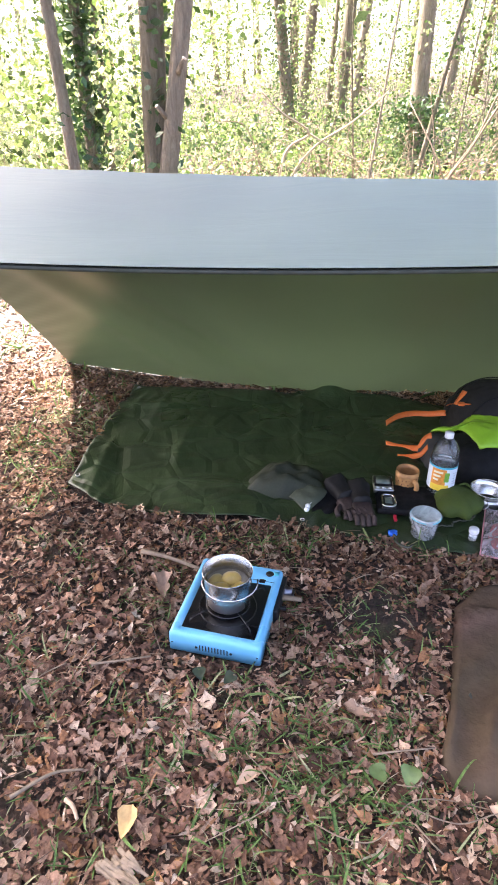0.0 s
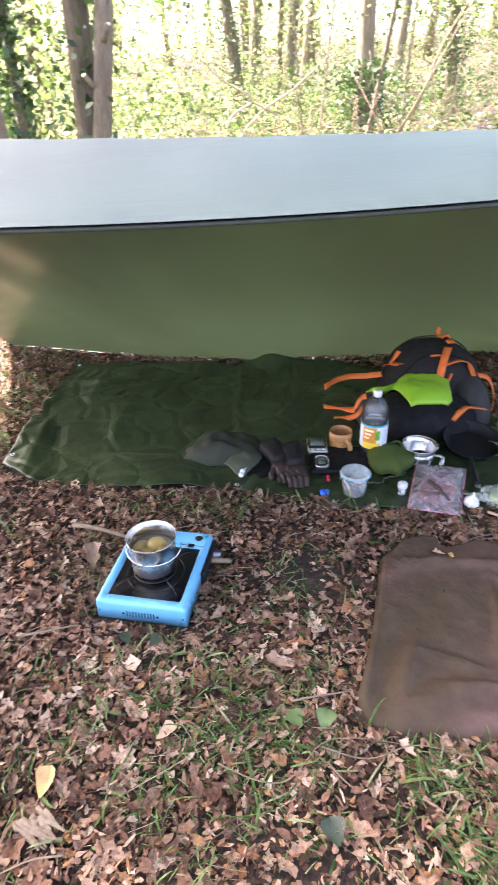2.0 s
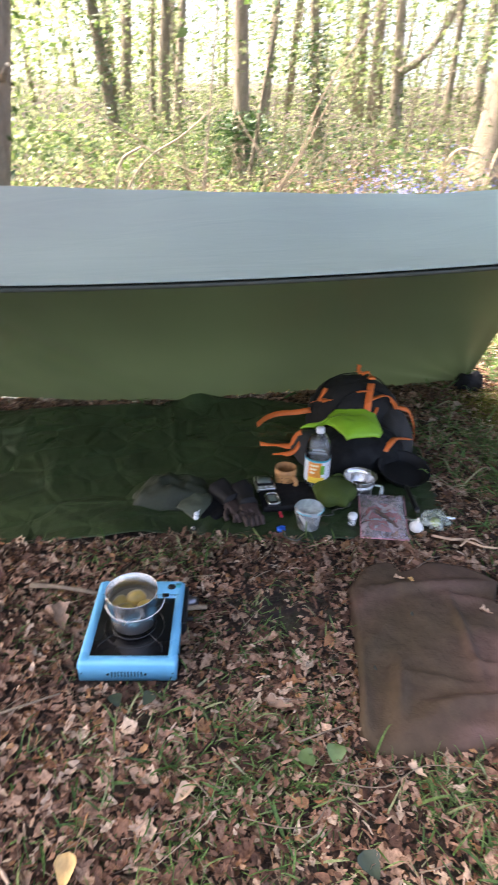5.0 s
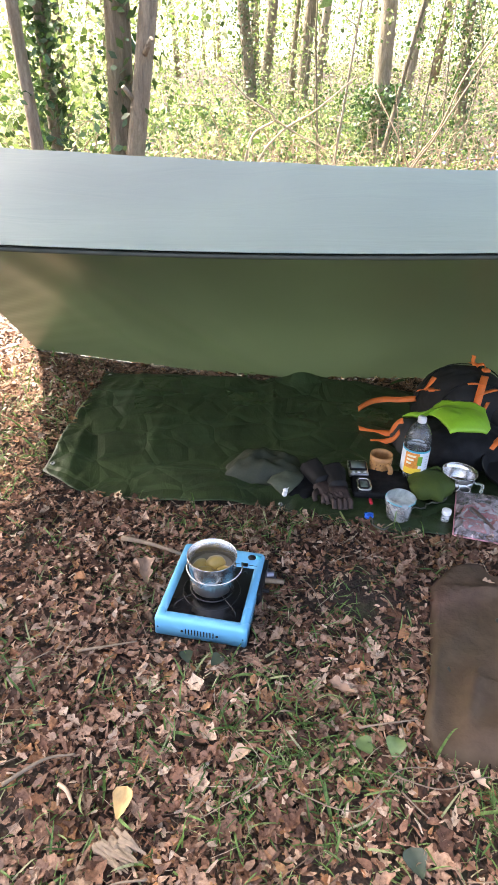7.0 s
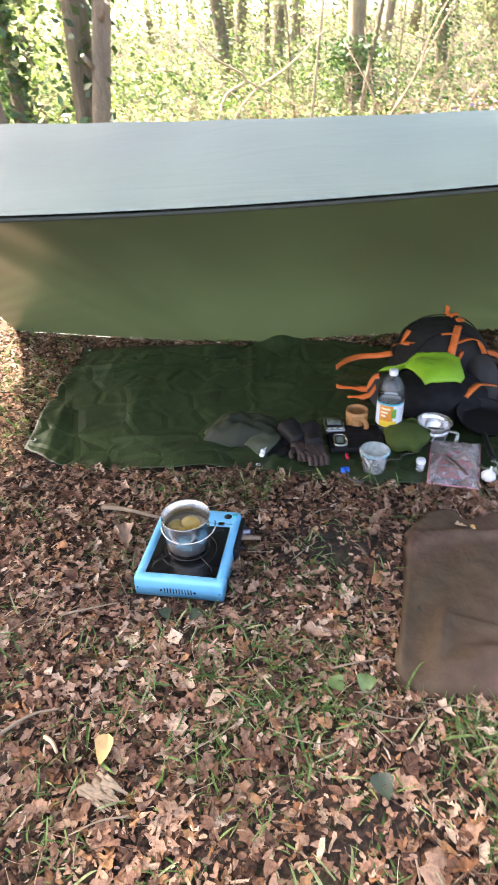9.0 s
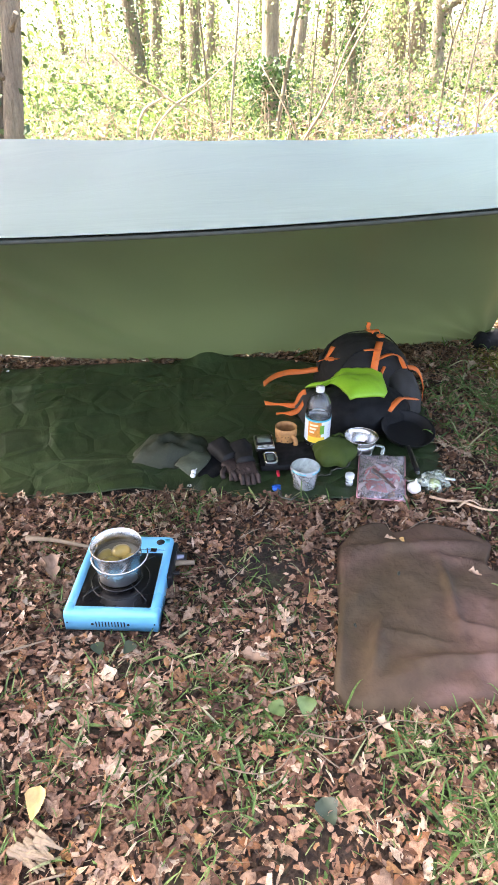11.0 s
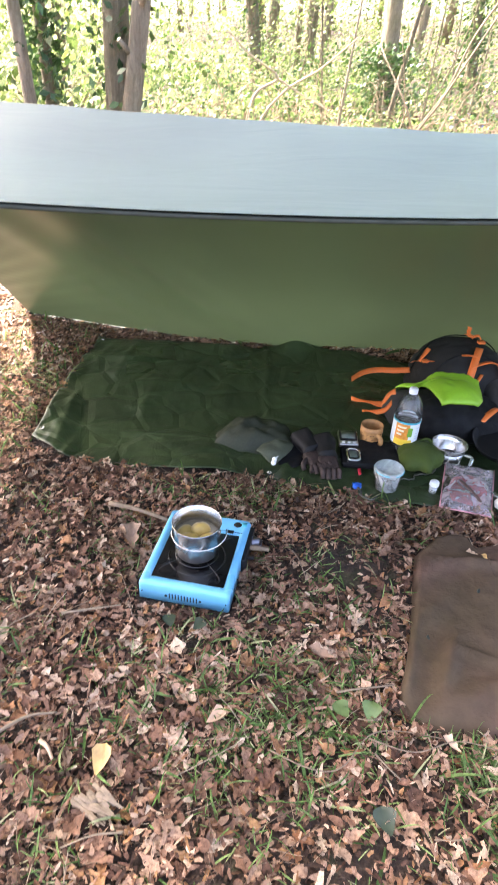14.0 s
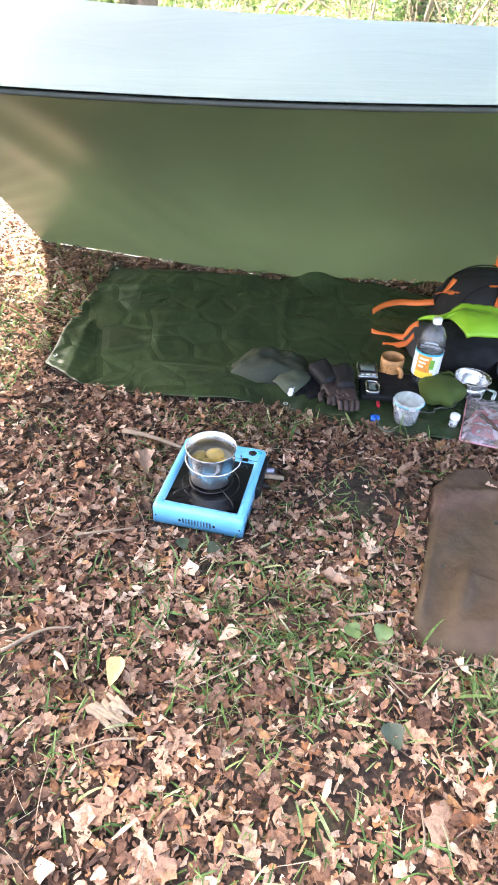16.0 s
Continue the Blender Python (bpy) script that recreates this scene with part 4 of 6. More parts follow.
def spud(seed):
    bm = bmesh.new()
    bmesh.ops.create_icosphere(bm, subdivisions=3, radius=1)
    for v in bm.verts:
        v.co *= 1 + 0.12 * noise.noise(v.co * 1.3 + Vector((seed, 0, 0))) + 0.02 * noise.noise(v.co * 6)
        v.co.x *= 0.031
        v.co.y *= 0.024
        v.co.z *= 0.022
    return bm


for k, (x, y, z, a) in enumerate(((0.012, 0.012, 0.076, 15), (-0.018, -0.024, 0.065, -20), (0.034, -0.022, 0.064, 40), (-0.036, 0.012, 0.062, 70))):
    solid("potato", spud(k * 3.1), POTATO, "peeled yellow potato half under the pot water", "potato", pose(POT[0] + x, POT[1] + y, 0.109 + z, 0, 0, a), "potatoes in the pot")

# ---------- backpack ----------
DOMES = ((1.43, 1.37, 0.24, 0.26, 0.285, 2.5), (1.31, 1.06, 0.23, 0.18, 0.17, 2.6), (1.11, 1.13, 0.1, 0.15, 0.115, 2.4), (1.54, 1.17, 0.095, 0.17, 0.19, 2.4))


def dome(k, x, y):
    cx, cy, rx, ry, h, p = DOMES[k]
    r = abs((x - cx) / rx) ** p + abs((y - cy) / ry) ** p
    return h * (1 - r) ** (1 / 2.2) if r < 1 else 0.0


def pack_z(x, y):
    return 0.022 + max(dome(k, x, y) for k in range(len(DOMES)))


def dome_mesh(k, rumple=0.008):
    """A stuffed bag: a rounded mound with folds and seams."""
    cx, cy, rx, ry, h, p = DOMES[k]
    bm = bmesh.new()
    rings = []
    for j in range(23):
        f = math.sin(math.pi / 2 * j / 22)
        rr, ring = math.sqrt(max(1 - f * f, 0)) if j < 22 else 0.0, []
        for i in range(64):
            a = 2 * math.pi * i / 64
            c, s = math.cos(a), math.sin(a)
            q = rr * (abs(c) ** p + abs(s) ** p) ** (-1 / p)
            x, y = cx + rx * q * c, cy + ry * q * s
            z = 0.012 + h * max(1 - rr ** p, 0) ** (1 / 2.2)
            w = rumple * (noise.noise((x * 13, y * 13, z * 13 + k)) + 0.5 * noise.noise((x * 31, y * 31, z * 31)))
            ring.append(bm.verts.new((x + w * c, y + w * s, z + w * 0.6)))
        rings.append(ring)
    for a, b in zip(rings, rings[1:]):
        for i in range(64):
            bm.faces.new((a[i], a[(i + 1) % 64], b[(i + 1) % 64], b[i]))
    bm.faces.new(list(reversed(rings[0])))
    bmesh.ops.remove_doubles(bm, verts=bm.verts, dist=1e-5)
    return bm


pack = thing("backpack", 0, 0, 0, "charcoal rucksack with orange straps lying on the groundsheet", "backpack")
part("main_body", dome_mesh(0), PACK_CLOTH, pack)
part("front_pocket", dome_mesh(1, 0.014), PACK_BLACK, pack, "slack black front pocket")
part("side_pocket", dome_mesh(2), PACK_GREY, pack, "grey side pocket")
part("side_pocket", dome_mesh(3), PACK_GREY, pack, "grey side pocket")
STRAPS = [([(1.263, 1.389), (1.244, 1.376), (1.221, 1.372)], 0.026), ([(1.21, 1.437), (1.227, 1.347), (1.254, 1.281)], 0.02), ([(1.465, 1.286), (1.423, 1.21), (1.391, 1.152)], 0.035), ([(1.367, 1.241), (1.438, 1.233)], 0.02), ([(1.4, 1.187), (1.448, 1.198), (1.509, 1.214), (1.548, 1.208), (1.548, 1.143)], 0.024), ([(1.568, 1.017), (1.483, 0.983), (1.418, 0.934), (1.377, 0.906)], 0.03), ([(1.451, 1.165), (1.426, 1.143)], 0.016), ([(1.47, 1.47), (1.475, 1.41)], 0.03), ([(0.915, 1.44, 0.05), (0.985, 1.495, 0.062), (1.06, 1.51, 0.072), (1.13, 1.47, 0.09), (1.2, 1.42, 0.12)], 0.032), ([(0.88, 1.257, 0.034), (0.93, 1.215, 0.038), (1.0, 1.18, 0.05), (1.06, 1.16, 0.06)], 0.03), ([(0.91, 1.13, 0.032), (0.97, 1.11, 0.045), (1.03, 1.10, 0.07)], 0.026)]
for pts, w in STRAPS:
    path = [Vector((*p, pack_z(*p) + 0.004)) if len(p) == 2 else Vector(p) for p in pts]
    path = curve_through(path, 5) if len(path) > 2 else [path[0].lerp(path[1], k / 4) for k in range(5)]
    path = [Vector((p.x, p.y, max(p.z, pack_z(p.x, p.y) + 0.005))) for p in path]
    part("strap", ribbon(path, w, 0.0025, side=(0.0, 0.8, 0.6) if len(pts[0]) == 3 else None), ORANGE, pack, "orange webbing strap")
for x, y in ((1.235, 1.33), (1.50, 1.36)):
    part("buckle", box(0.035, 0.03, 0.012, 0.003, 2, (x, y, pack_z(x, y) - 0.004)), ORANGE, pack, "orange plastic buckle")
part("grab_loop", ribbon(curve_through([(1.475, 1.42, pack_z(1.475, 1.42) - 0.004), (1.485, 1.41, 0.315), (1.505, 1.40, 0.318), (1.515, 1.39, pack_z(1.515, 1.39) - 0.004)], 6), 0.018, 0.003, side=(0, 1, 0.3)), ORANGE, pack)
for y0 in (1.22, 1.42):
    part("seam", tube([(1.2 + 0.44 * k / 20, y0 + 0.03 * math.sin(k / 5), pack_z(1.2 + 0.44 * k / 20, y0 + 0.03 * math.sin(k / 5)) + 0.001) for k in range(21)], 0.003, 6), PACK_BLACK, pack)
part("strap", ribbon(curve_through([(1.47, 1.43, pack_z(1.47, 1.43) - 0.004), (1.468, 1.455, 0.318), (1.475, 1.463, 0.33), (1.471, 1.466, 0.34)], 5), 0.02, 0.0025, side=(0.8, -0.6, 0)), ORANGE, pack, "loose end of orange webbing standing up")
part("side_strap", ribbon(curve_through([(1.585, 1.22, 0.19), (1.645, 1.20, 0.175), (1.66, 1.15, 0.12), (1.635, 1.09, 0.07)], 6), 0.024, 0.003, side=(0.3, 0.6, 0.6)), ORANGE, pack)


def draped(outline, lift, puff, over, seed=0, thick=0.006, creases=0.004, angular=False):
    """Limp cloth inside an outline, lying on the surface over(x, y)."""
    bm = bmesh.new()
    out = [Vector((p[0], p[1], 0)) for p in curve_through([(*p, 0) for p in outline + outline[:1]], 6)[:-1]]
    if angular:
        out = [Vector((*p, 0)).lerp(Vector((*q, 0)), k / 6) for p, q in zip(outline, outline[1:] + outline[:1]) for k in range(6)]
    c = sum(out, Vector()) / len(out)
    rings, n = [], len(out)
    for k in range(13):
        f = 1 - k / 13
        ring = []
        for p in out:
            q = c.lerp(p, f)
            z = over(q.x, q.y) + lift + puff * (1 - f ** 3) + creases * noise.noise((q.x * 22 + seed, q.y * 22, 0)) + creases * 1.6 * noise.noise((q.x * 8 + seed, q.y * 8, 4))
            ring.append(bm.verts.new((q.x, q.y, z)))
        rings.append(ring)
    for a, b in zip(rings, rings[1:]):
        for i in range(n):
            bm.faces.new((a[i], a[(i + 1) % n], b[(i + 1) % n], b[i]))
    bm.faces.new(rings[-1])
    low = [bm.verts.new(v.co - Vector((0, 0, thick))) for v in rings[0]]
    for i in range(n):
        bm.faces.new((low[i], low[(i + 1) % n], rings[0][(i + 1) % n], rings[0][i]))
    bm.faces.new(list(reversed(low)))
    return bm


def soft_pack(x, y):
    return sum(pack_z(x + dx, y + dy) for dx in (-0.03, 0, 0.03) for dy in (-0.03, 0, 0.03)) / 9


solid("dry_bag", draped([(1.072, 1.215), (1.17, 1.3), (1.298, 1.196), (1.43, 1.138), (1.394, 0.98), (1.369, 0.954), (1.21, 0.965), (1.176, 1.161), (1.12, 1.16)], 0.014, 0.022, soft_pack, 2, 0.008, 0.006, True), LIME, "limp lime green dry bag draped over the rucksack", "bag")

# ---------- things on the groundsheet ----------
SZ = 0.021
bottle = thing("water_bottle", 1.02, 0.835, SZ, "clear plastic bottle with orange and white label", "bottle", 10)
part("bottle_body", lathe([(0.0, 0.006), (0.04, 0.0), (0.052, 0.006), (0.055, 0.02), (0.0535, 0.05), (0.0545, 0.06), (0.0545, 0.16), (0.0535, 0.17), (0.055, 0.19), (0.05, 0.22), (0.036, 0.25), (0.02, 0.268), (0.0145, 0.275), (0.0145, 0.282), (0.0, 0.283)], 40), CLEAR, bottle)
part("water", lathe([(0.0, 0.008), (0.05, 0.008), (0.052, 0.03), (0.052, 0.155), (0.0, 0.156)], 36), CLEAR, bottle, "clear water inside")


def band(r, z0, z1, a0, a1, n=20):
    bm = bmesh.new()
    lo, hi = [], []
    for k in range(n + 1):
        a = radians(a0 + (a1 - a0) * k / n)
        lo.append(bm.verts.new((r * math.cos(a), r * math.sin(a), z0)))
        hi.append(bm.verts.new((r * math.cos(a), r * math.sin(a), z1)))
    for k in range(n):
        bm.faces.new((lo[k], lo[k + 1], hi[k + 1], hi[k]))
    return bm


label = part("label", band(0.0556, 0.052, 0.160, 0, 360, 48), LABEL_WHITE, bottle, "white paper label")
part("label_panel", band(0.0560, 0.056, 0.152, 196, 258), LABEL_ORANGE, label, "orange fruit panel")
part("label_panel", band(0.0561, 0.052, 0.08, 196, 275), LABEL_YELLOW, label, "yellow fruit slices")
part("label_panel", band(0.0562, 0.095, 0.138, 252, 272), LABEL_GREEN, label, "green leaf patch")
part("label_panel", band(0.0561, 0.153, 0.161, 0, 360, 40), LABEL_BLUE, label, "teal stripe")
for k in range(3):
    part("label_bar", band(0.0563, 0.132 - 0.017 * k, 0.141 - 0.017 * k, 205, 244 - 8 * k, 8), LABEL_CREAM, label)
for k in range(6):
    part("label_bar", band(0.0563, 0.07 + 0.0125 * k, 0.0722 + 0.0125 * k, 288, 330 - 4 * (k % 3), 8), BAR_GREY, label)
bm = lathe([(0.0165, 0.272), (0.018, 0.274), (0.018, 0.292), (0.0165, 0.295), (0.0, 0.2955)], 30)
part("cap", bm, WHITE_PLASTIC, bottle, "white screw cap")

mug = thing("mug", 0.892, 0.882, SZ, "tan carved wooden mug with dotted pattern", "mug", -55)
part("mug_body", shell([(0.036, 0.0), (0.041, 0.008), (0.046, 0.04), (0.0485, 0.07), (0.048, 0.092)], 0.004, 40), CLAY, mug)
part("handle", tube(curve_through([(0.044, -0.010, 0.062), (0.06, -0.012, 0.058), (0.068, -0.012, 0.04), (0.058, -0.010, 0.02), (0.040, -0.008, 0.012)], 6), 0.0105, 10), CLAY, mug, "thick curved handle")
mr = np.random.default_rng(5)
for k in range(70):
    a, z = mr.uniform(0, 2 * np.pi), mr.uniform(0.012, 0.07)
    r = float(np.interp(z, (0.008, 0.04, 0.07, 0.09), (0.041, 0.046, 0.0485, 0.048))) - 0.0002
    part("dot", lathe([(0.0, 0), (0.0028, 0.0), (0.002, 0.0007), (0.0, 0.001)], 8), CLAY_DARK, mug, m=pose(r * math.cos(a), r * math.sin(a), z, 0, 90, math.degrees(a)))

tub = thing("food_tub", 0.888, 0.563, SZ, "round clear plastic tub of pinkish food with clip lid", "container", 20)
part("tub_body", shell([(0.042, 0.0), (0.045, 0.004), (0.049, 0.05), (0.052, 0.082)], 0.0016, 40), MILKY, tub)
part("contents", lathe([(0.0, 0.004), (0.042, 0.004), (0.0475, 0.062), (0.03, 0.067), (0.0, 0.065)], 32, wobble=0.05), RICE, tub, "pinkish grains")
part("lid", lathe([(0.050, 0.08), (0.0555, 0.081), (0.056, 0.092), (0.053, 0.095), (0.048, 0.0925), (0.0, 0.093)], 40), LID_FILM, tub, "pale translucent lid")
part("seal", tube([(0.0565 * math.cos(a), 0.0565 * math.sin(a), 0.086) for a in np.linspace(0, 2 * np.pi, 41)], 0.0016, 6), LABEL_BLUE, tub)
for a in (-20, 70, 160, 250):
    part("clip", box(0.006, 0.026, 0.026, 0.002, 2, (0.0, 0, 0)), MILKY, tub, m=pose(0.055 * math.cos(radians(a)), 0.055 * math.sin(radians(a)), 0.066, 0, 0, a))

ob = thing("drawstring_bag", 1.068, 0.735, SZ, "round olive cloth pouch with camouflage drawcord", "pouch", -25)
part("bag_body", lathe([(0.0, 0.0), (0.07, 0.002), (0.09, 0.016), (0.088, 0.04), (0.07, 0.062), (0.04, 0.072), (0.0, 0.075)], 40, wobble=0.22, squash=1.08), OLIVE_CLOTH, ob)
part("gathered_neck", tube(curve_through([(-0.02, 0.085, 0.05), (0.01, 0.10, 0.062), (0.04, 0.09, 0.05)], 6), 0.006, 8), OLIVE_CLOTH, ob)
part("drawcord", tube([Vector((x, y, 0.009 + 0.003 * math.sin(k * 2.1))) for k, (x, y, z) in enumerate(curve_through([(0.075, -0.02, 0), (0.06, -0.07, 0), (0.005, -0.11, 0), (0.0, -0.145, 0), (-0.05, -0.165, 0), (-0.075, -0.20, 0)], 6))], 0.0036, 7), CORD, ob, "braided camouflage cord")

bowl = thing("mess_tin", 1.205, 0.785, SZ, "shiny steel camping bowl with folded wire handles", "bowl", -10)
part("bowl_body", shell([(0.05, 0.0), (0.056, 0.005), (0.062, 0.045), (0.07, 0.062), (0.073, 0.064)], 0.0014, 44), STEEL, bowl)
part("rim", tube([(0.0725 * math.cos(a), 0.0725 * math.sin(a), 0.064) for a in np.linspace(0, 2 * np.pi, 49)], 0.0022, 6), STEEL, bowl)
part("base_bowl", shell([(0.052, 0.0), (0.060, 0.004), (0.0665, 0.04)], 0.0014, 40), TIN, bowl)
for a in (-75, -105):
    c, s = math.cos(radians(a)), math.sin(radians(a))
    part("wire_handle", tube(curve_through([(0.064 * c, 0.064 * s, 0.04), (0.085 * c + 0.01, 0.085 * s, 0.034), (0.095 * c, 0.095 * s, 0.022), (0.075 * c - 0.01, 0.075 * s, 0.012)], 6), 0.0021, 7), STEEL, bowl, "bent wire handle")

pan = thing("frying_pan", 1.437, 0.825, SZ + 0.022, "black non-stick frying pan with short dark handle", "pan", 0, rx=13)
part("pan_body", shell([(0.085, 0.0), (0.098, 0.004), (0.116, 0.034), (0.121, 0.04)], 0.0035, 48), CAST_IRON, pan)
part("handle", tube(curve_through([(-0.04, -0.108, 0.030), (-0.05, -0.15, 0.040), (-0.062, -0.21, 0.048), (-0.07, -0.265, 0.052)], 5), 0.010, 10, taper=1.15), CAST_IRON, pan, "black tapering handle")
part("hang_ring", tube([(-0.0725 + 0.008 * math.cos(a), -0.276 + 0.008 * math.sin(a), 0.053) for a in np.linspace(0, 6.283, 17)], 0.002, 6), STEEL, pan)


def zip_bag():
    c = [Vector(p) for p in ((1.062, 0.435, 0), (1.236, 0.378, 0), (1.366, 0.672, 0), (1.180, 0.725, 0))]

    def top(u, v):
        p = c[0].lerp(c[1], u).lerp(c[3].lerp(c[2], u), v)
        e = min(u, 1 - u, v, 1 - v)
        p.z = 0.027 + 0.033 * min(e / 0.22, 1) ** 0.6 + 0.008 * noise.noise((u * 5, v * 5, 2)) * min(e * 8, 1) + 0.004 * noise.noise((u * 17, v * 9, 5))
        return p
    bm = sheet(top, 40, 40)

    def low(u, v):
        p = c[0].lerp(c[1], u).lerp(c[3].lerp(c[2], u), v)
        return Vector((p.x, p.y, 0.0255))
    return sheet(low, 4, 4, bm=bm), c


bag = thing("plastic_bag", 0, 0, 0, "clear plastic bag of red meat knotted at the top", "food bag")
bm, cc = zip_bag()
part("film", bm, BAG_FILM, bag)
part("knot", tube(curve_through([(1.272, 0.70, 0.03), (1.285, 0.725, 0.052), (1.262, 0.74, 0.055), (1.29, 0.765, 0.04)], 6), 0.009, 8, taper=0.5), PALE_BAG, bag, "twisted film knot")
for a, b in ((0, 1), (1, 2), (0, 3)):
    part("seam", tube([cc[a].lerp(cc[b], k / 8) + Vector((0, 0, 0.029)) for k in range(9)], 0.003, 6), plain("pink_seam", (0.55, 0.24, 0.26), 0.4), bag, "pink film edge")
solid("meat", draped([(1.12, 0.47), (1.21, 0.44), (1.28, 0.53), (1.27, 0.62), (1.19, 0.63), (1.13, 0.55)], 0.0, 0.018, lambda x, y: 0.03, 3, 0.0, 0.005), MEAT, "raw red meat inside the clear plastic bag", "meat")
solid("meat_strip", tube(curve_through([(1.175, 0.565, 0.055), (1.195, 0.50, 0.057), (1.215, 0.435, 0.048)], 6), 0.0095, 10, taper=0.7), MEAT_DARK, "dark dried strip inside the clear plastic bag", "meat")

jar = thing("spice_jar", 1.066, 0.535, SZ, "tiny clear jar with white screw lid", "jar")
part("jar_body", lathe([(0.0, 0), (0.014, 0.0), (0.0155, 0.003), (0.0155, 0.034), (0.0, 0.034)], 24), MILKY, jar)
part("lid", lathe([(0.0175, 0.033), (0.0182, 0.034), (0.0182, 0.048), (0.0165, 0.05), (0.0, 0.05)], 24), WHITE_PLASTIC, jar, "white lid")

bm = bmesh.new()
rings = []
for k in range(13):
    z, r = (0.0, 0.006, 0.014, 0.023, 0.031, 0.037, 0.041, 0.045, 0.049, 0.053, 0.057, 0.061, 0.064)[k], (0.010, 0.021, 0.026, 0.0265, 0.0235, 0.018, 0.012, 0.0075, 0.005, 0.004, 0.0036, 0.0034, 0.002)[k]
    rings.append([bm.verts.new((r * (1 + 0.07 * math.cos(8 * a)) * math.cos(a) + (0.004 if z > 0.045 else 0), r * (1 + 0.07 * math.cos(8 * a)) * math.sin(a), z)) for a in np.linspace(0, 2 * np.pi, 40, endpoint=False)])
for a, b in zip(rings, rings[1:]):
    for i in range(40):
        bm.faces.new((a[i], a[(i + 1) % 40], b[(i + 1) % 40], b[i]))
bm.faces.new(list(reversed(rings[0])))
bm.faces.new(rings[-1])
solid("garlic", bm, GARLIC, "whole white garlic bulb on the groundsheet", "garlic", pose(1.297, 0.437, SZ))

cb = thing("plastic_bag", 1.395, 0.47, SZ, "crumpled clear bag holding pale green fruit", "food bag", 15)
part("film", lathe([(0.0, 0.0), (0.05, 0.002), (0.058, 0.016), (0.05, 0.036), (0.03, 0.046), (0.0, 0.048)], 30, wobble=0.6), PALE_BAG, cb)
part("loose_end", tube(curve_through([(-0.04, 0.02, 0.02), (-0.075, 0.04, 0.012), (-0.08, 0.075, 0.01)], 5), 0.014, 8, taper=0.5, wobble=0.5), PALE_BAG, cb)
part("loose_end", tube(curve_through([(0.04, -0.01, 0.02), (0.075, -0.02, 0.01), (0.10, -0.03, 0.006)], 5), 0.012, 8, taper=0.5, wobble=0.5), PALE_BAG, cb)
solid("fruit", lathe([(0.0, 0.0), (0.016, 0.003), (0.022, 0.016), (0.016, 0.029), (0.0, 0.032)], 20), LIME_GREEN, "pale green fruit inside the crumpled bag", "fruit", pose(1.39, 0.452, SZ + 0.004))

# black pouch with the two gadgets on it
def mound(sx, sy, h, seed, rumple=0.2):
    bm = box(sx, sy, h, min(sx, sy, h) * 0.42, 4)
    bmesh.ops.subdivide_edges(bm, edges=bm.edges, cuts=1, use_grid_fill=True)
    for v in bm.verts:
        v.co.z += h * rumple * noise.noise((v.co.x * 18 + seed, v.co.y * 18, 0)) * (v.co.z / h)
        v.co.x += 0.006 * noise.noise((v.co.y * 20 + seed, v.co.z * 20, 1))
        v.co.y += 0.006 * noise.noise((v.co.x * 20 + seed, v.co.z * 20, 2))
    return bm


solid("pouch", mound(0.24, 0.19, 0.030, 4), PACK_BLACK, "flat black fabric pouch on the groundsheet", "pouch", pose(0.865, 0.765, SZ, 0, 0, -6))
gps = thing("gps_receiver", 0.787, 0.853, SZ + 0.026, "silver handheld receiver with grey screen", "gadget", -3, rx=12)
part("case", box(0.083, 0.088, 0.022, 0.006, 3), TIN, gps)
part("bezel", box(0.074, 0.06, 0.003, 0.002, 1, (0, 0.008, 0.0215)), BLACK_PLASTIC, gps)
part("screen", box(0.058, 0.044, 0.001, 0, 1, (0, 0.012, 0.0246)), SCREEN, gps, "grey-green display")
for x in (-0.024, 0, 0.024):
    part("button", box(0.014, 0.008, 0.004, 0.0015, 2, (x, -0.032, 0.0215)), WHITE_PLASTIC, gps)
part("lanyard", tube(curve_through([(-0.02, -0.045, 0.004), (0.0, -0.06, 0.002), (0.03, -0.055, 0.002), (0.05, -0.03, 0.002)], 5), 0.0022, 6), BLACK_PLASTIC, gps)
cam_ob = thing("compass", 0.787, 0.728, SZ + 0.024, "black gadget with clear rounded frame", "gadget", -4, rx=6)
part("case", box(0.055, 0.082, 0.016, 0.007, 3), BLACK_PLASTIC, cam_ob)
ringpts = [(0.026 * (abs(math.cos(a)) ** 0.6) * (1 if math.cos(a) > 0 else -1), 0.036 * (abs(math.sin(a)) ** 0.6) * (1 if math.sin(a) > 0 else -1), 0.017) for a in np.linspace(0, 2 * np.pi, 41)]
part("frame", tube(ringpts, 0.0045, 8), STEEL, cam_ob, "shiny clear-plastic frame")
part("dial", box(0.03, 0.04, 0.002, 0.0008, 1, (0, 0.002, 0.0155)), SCREEN, cam_ob)
solid("fire_steel", box(0.013, 0.036, 0.012, 0.004, 2), RED_PLASTIC, "small red plastic tag on the groundsheet", "tag", pose(0.803, 0.655, SZ, 0, 0, -5))
whistle = thing("cord_lock", 0.772, 0.555, SZ, "blue metal toggle on braided cord", "toggle", 0)
part("toggle", lathe([(0.0, 0.0), (0.016, 0.002), (0.019, 0.009), (0.015, 0.017), (0.0, 0.02)], 20), BLUE_METAL, whistle)
part("toggle_bar", box(0.036, 0.012, 0.008, 0.003, 2, (0, 0.004, 0.012)), BLUE_METAL, whistle)
part("cord", tube(curve_through([(0, -0.01, 0.012), (0.006, -0.045, 0.018), (0.0, -0.075, 0.022), (0.03, -0.10, 0.022), (0.055, -0.085, 0.02)], 6), 0.0042, 7), CORD, whistle, "black and white braided cord")


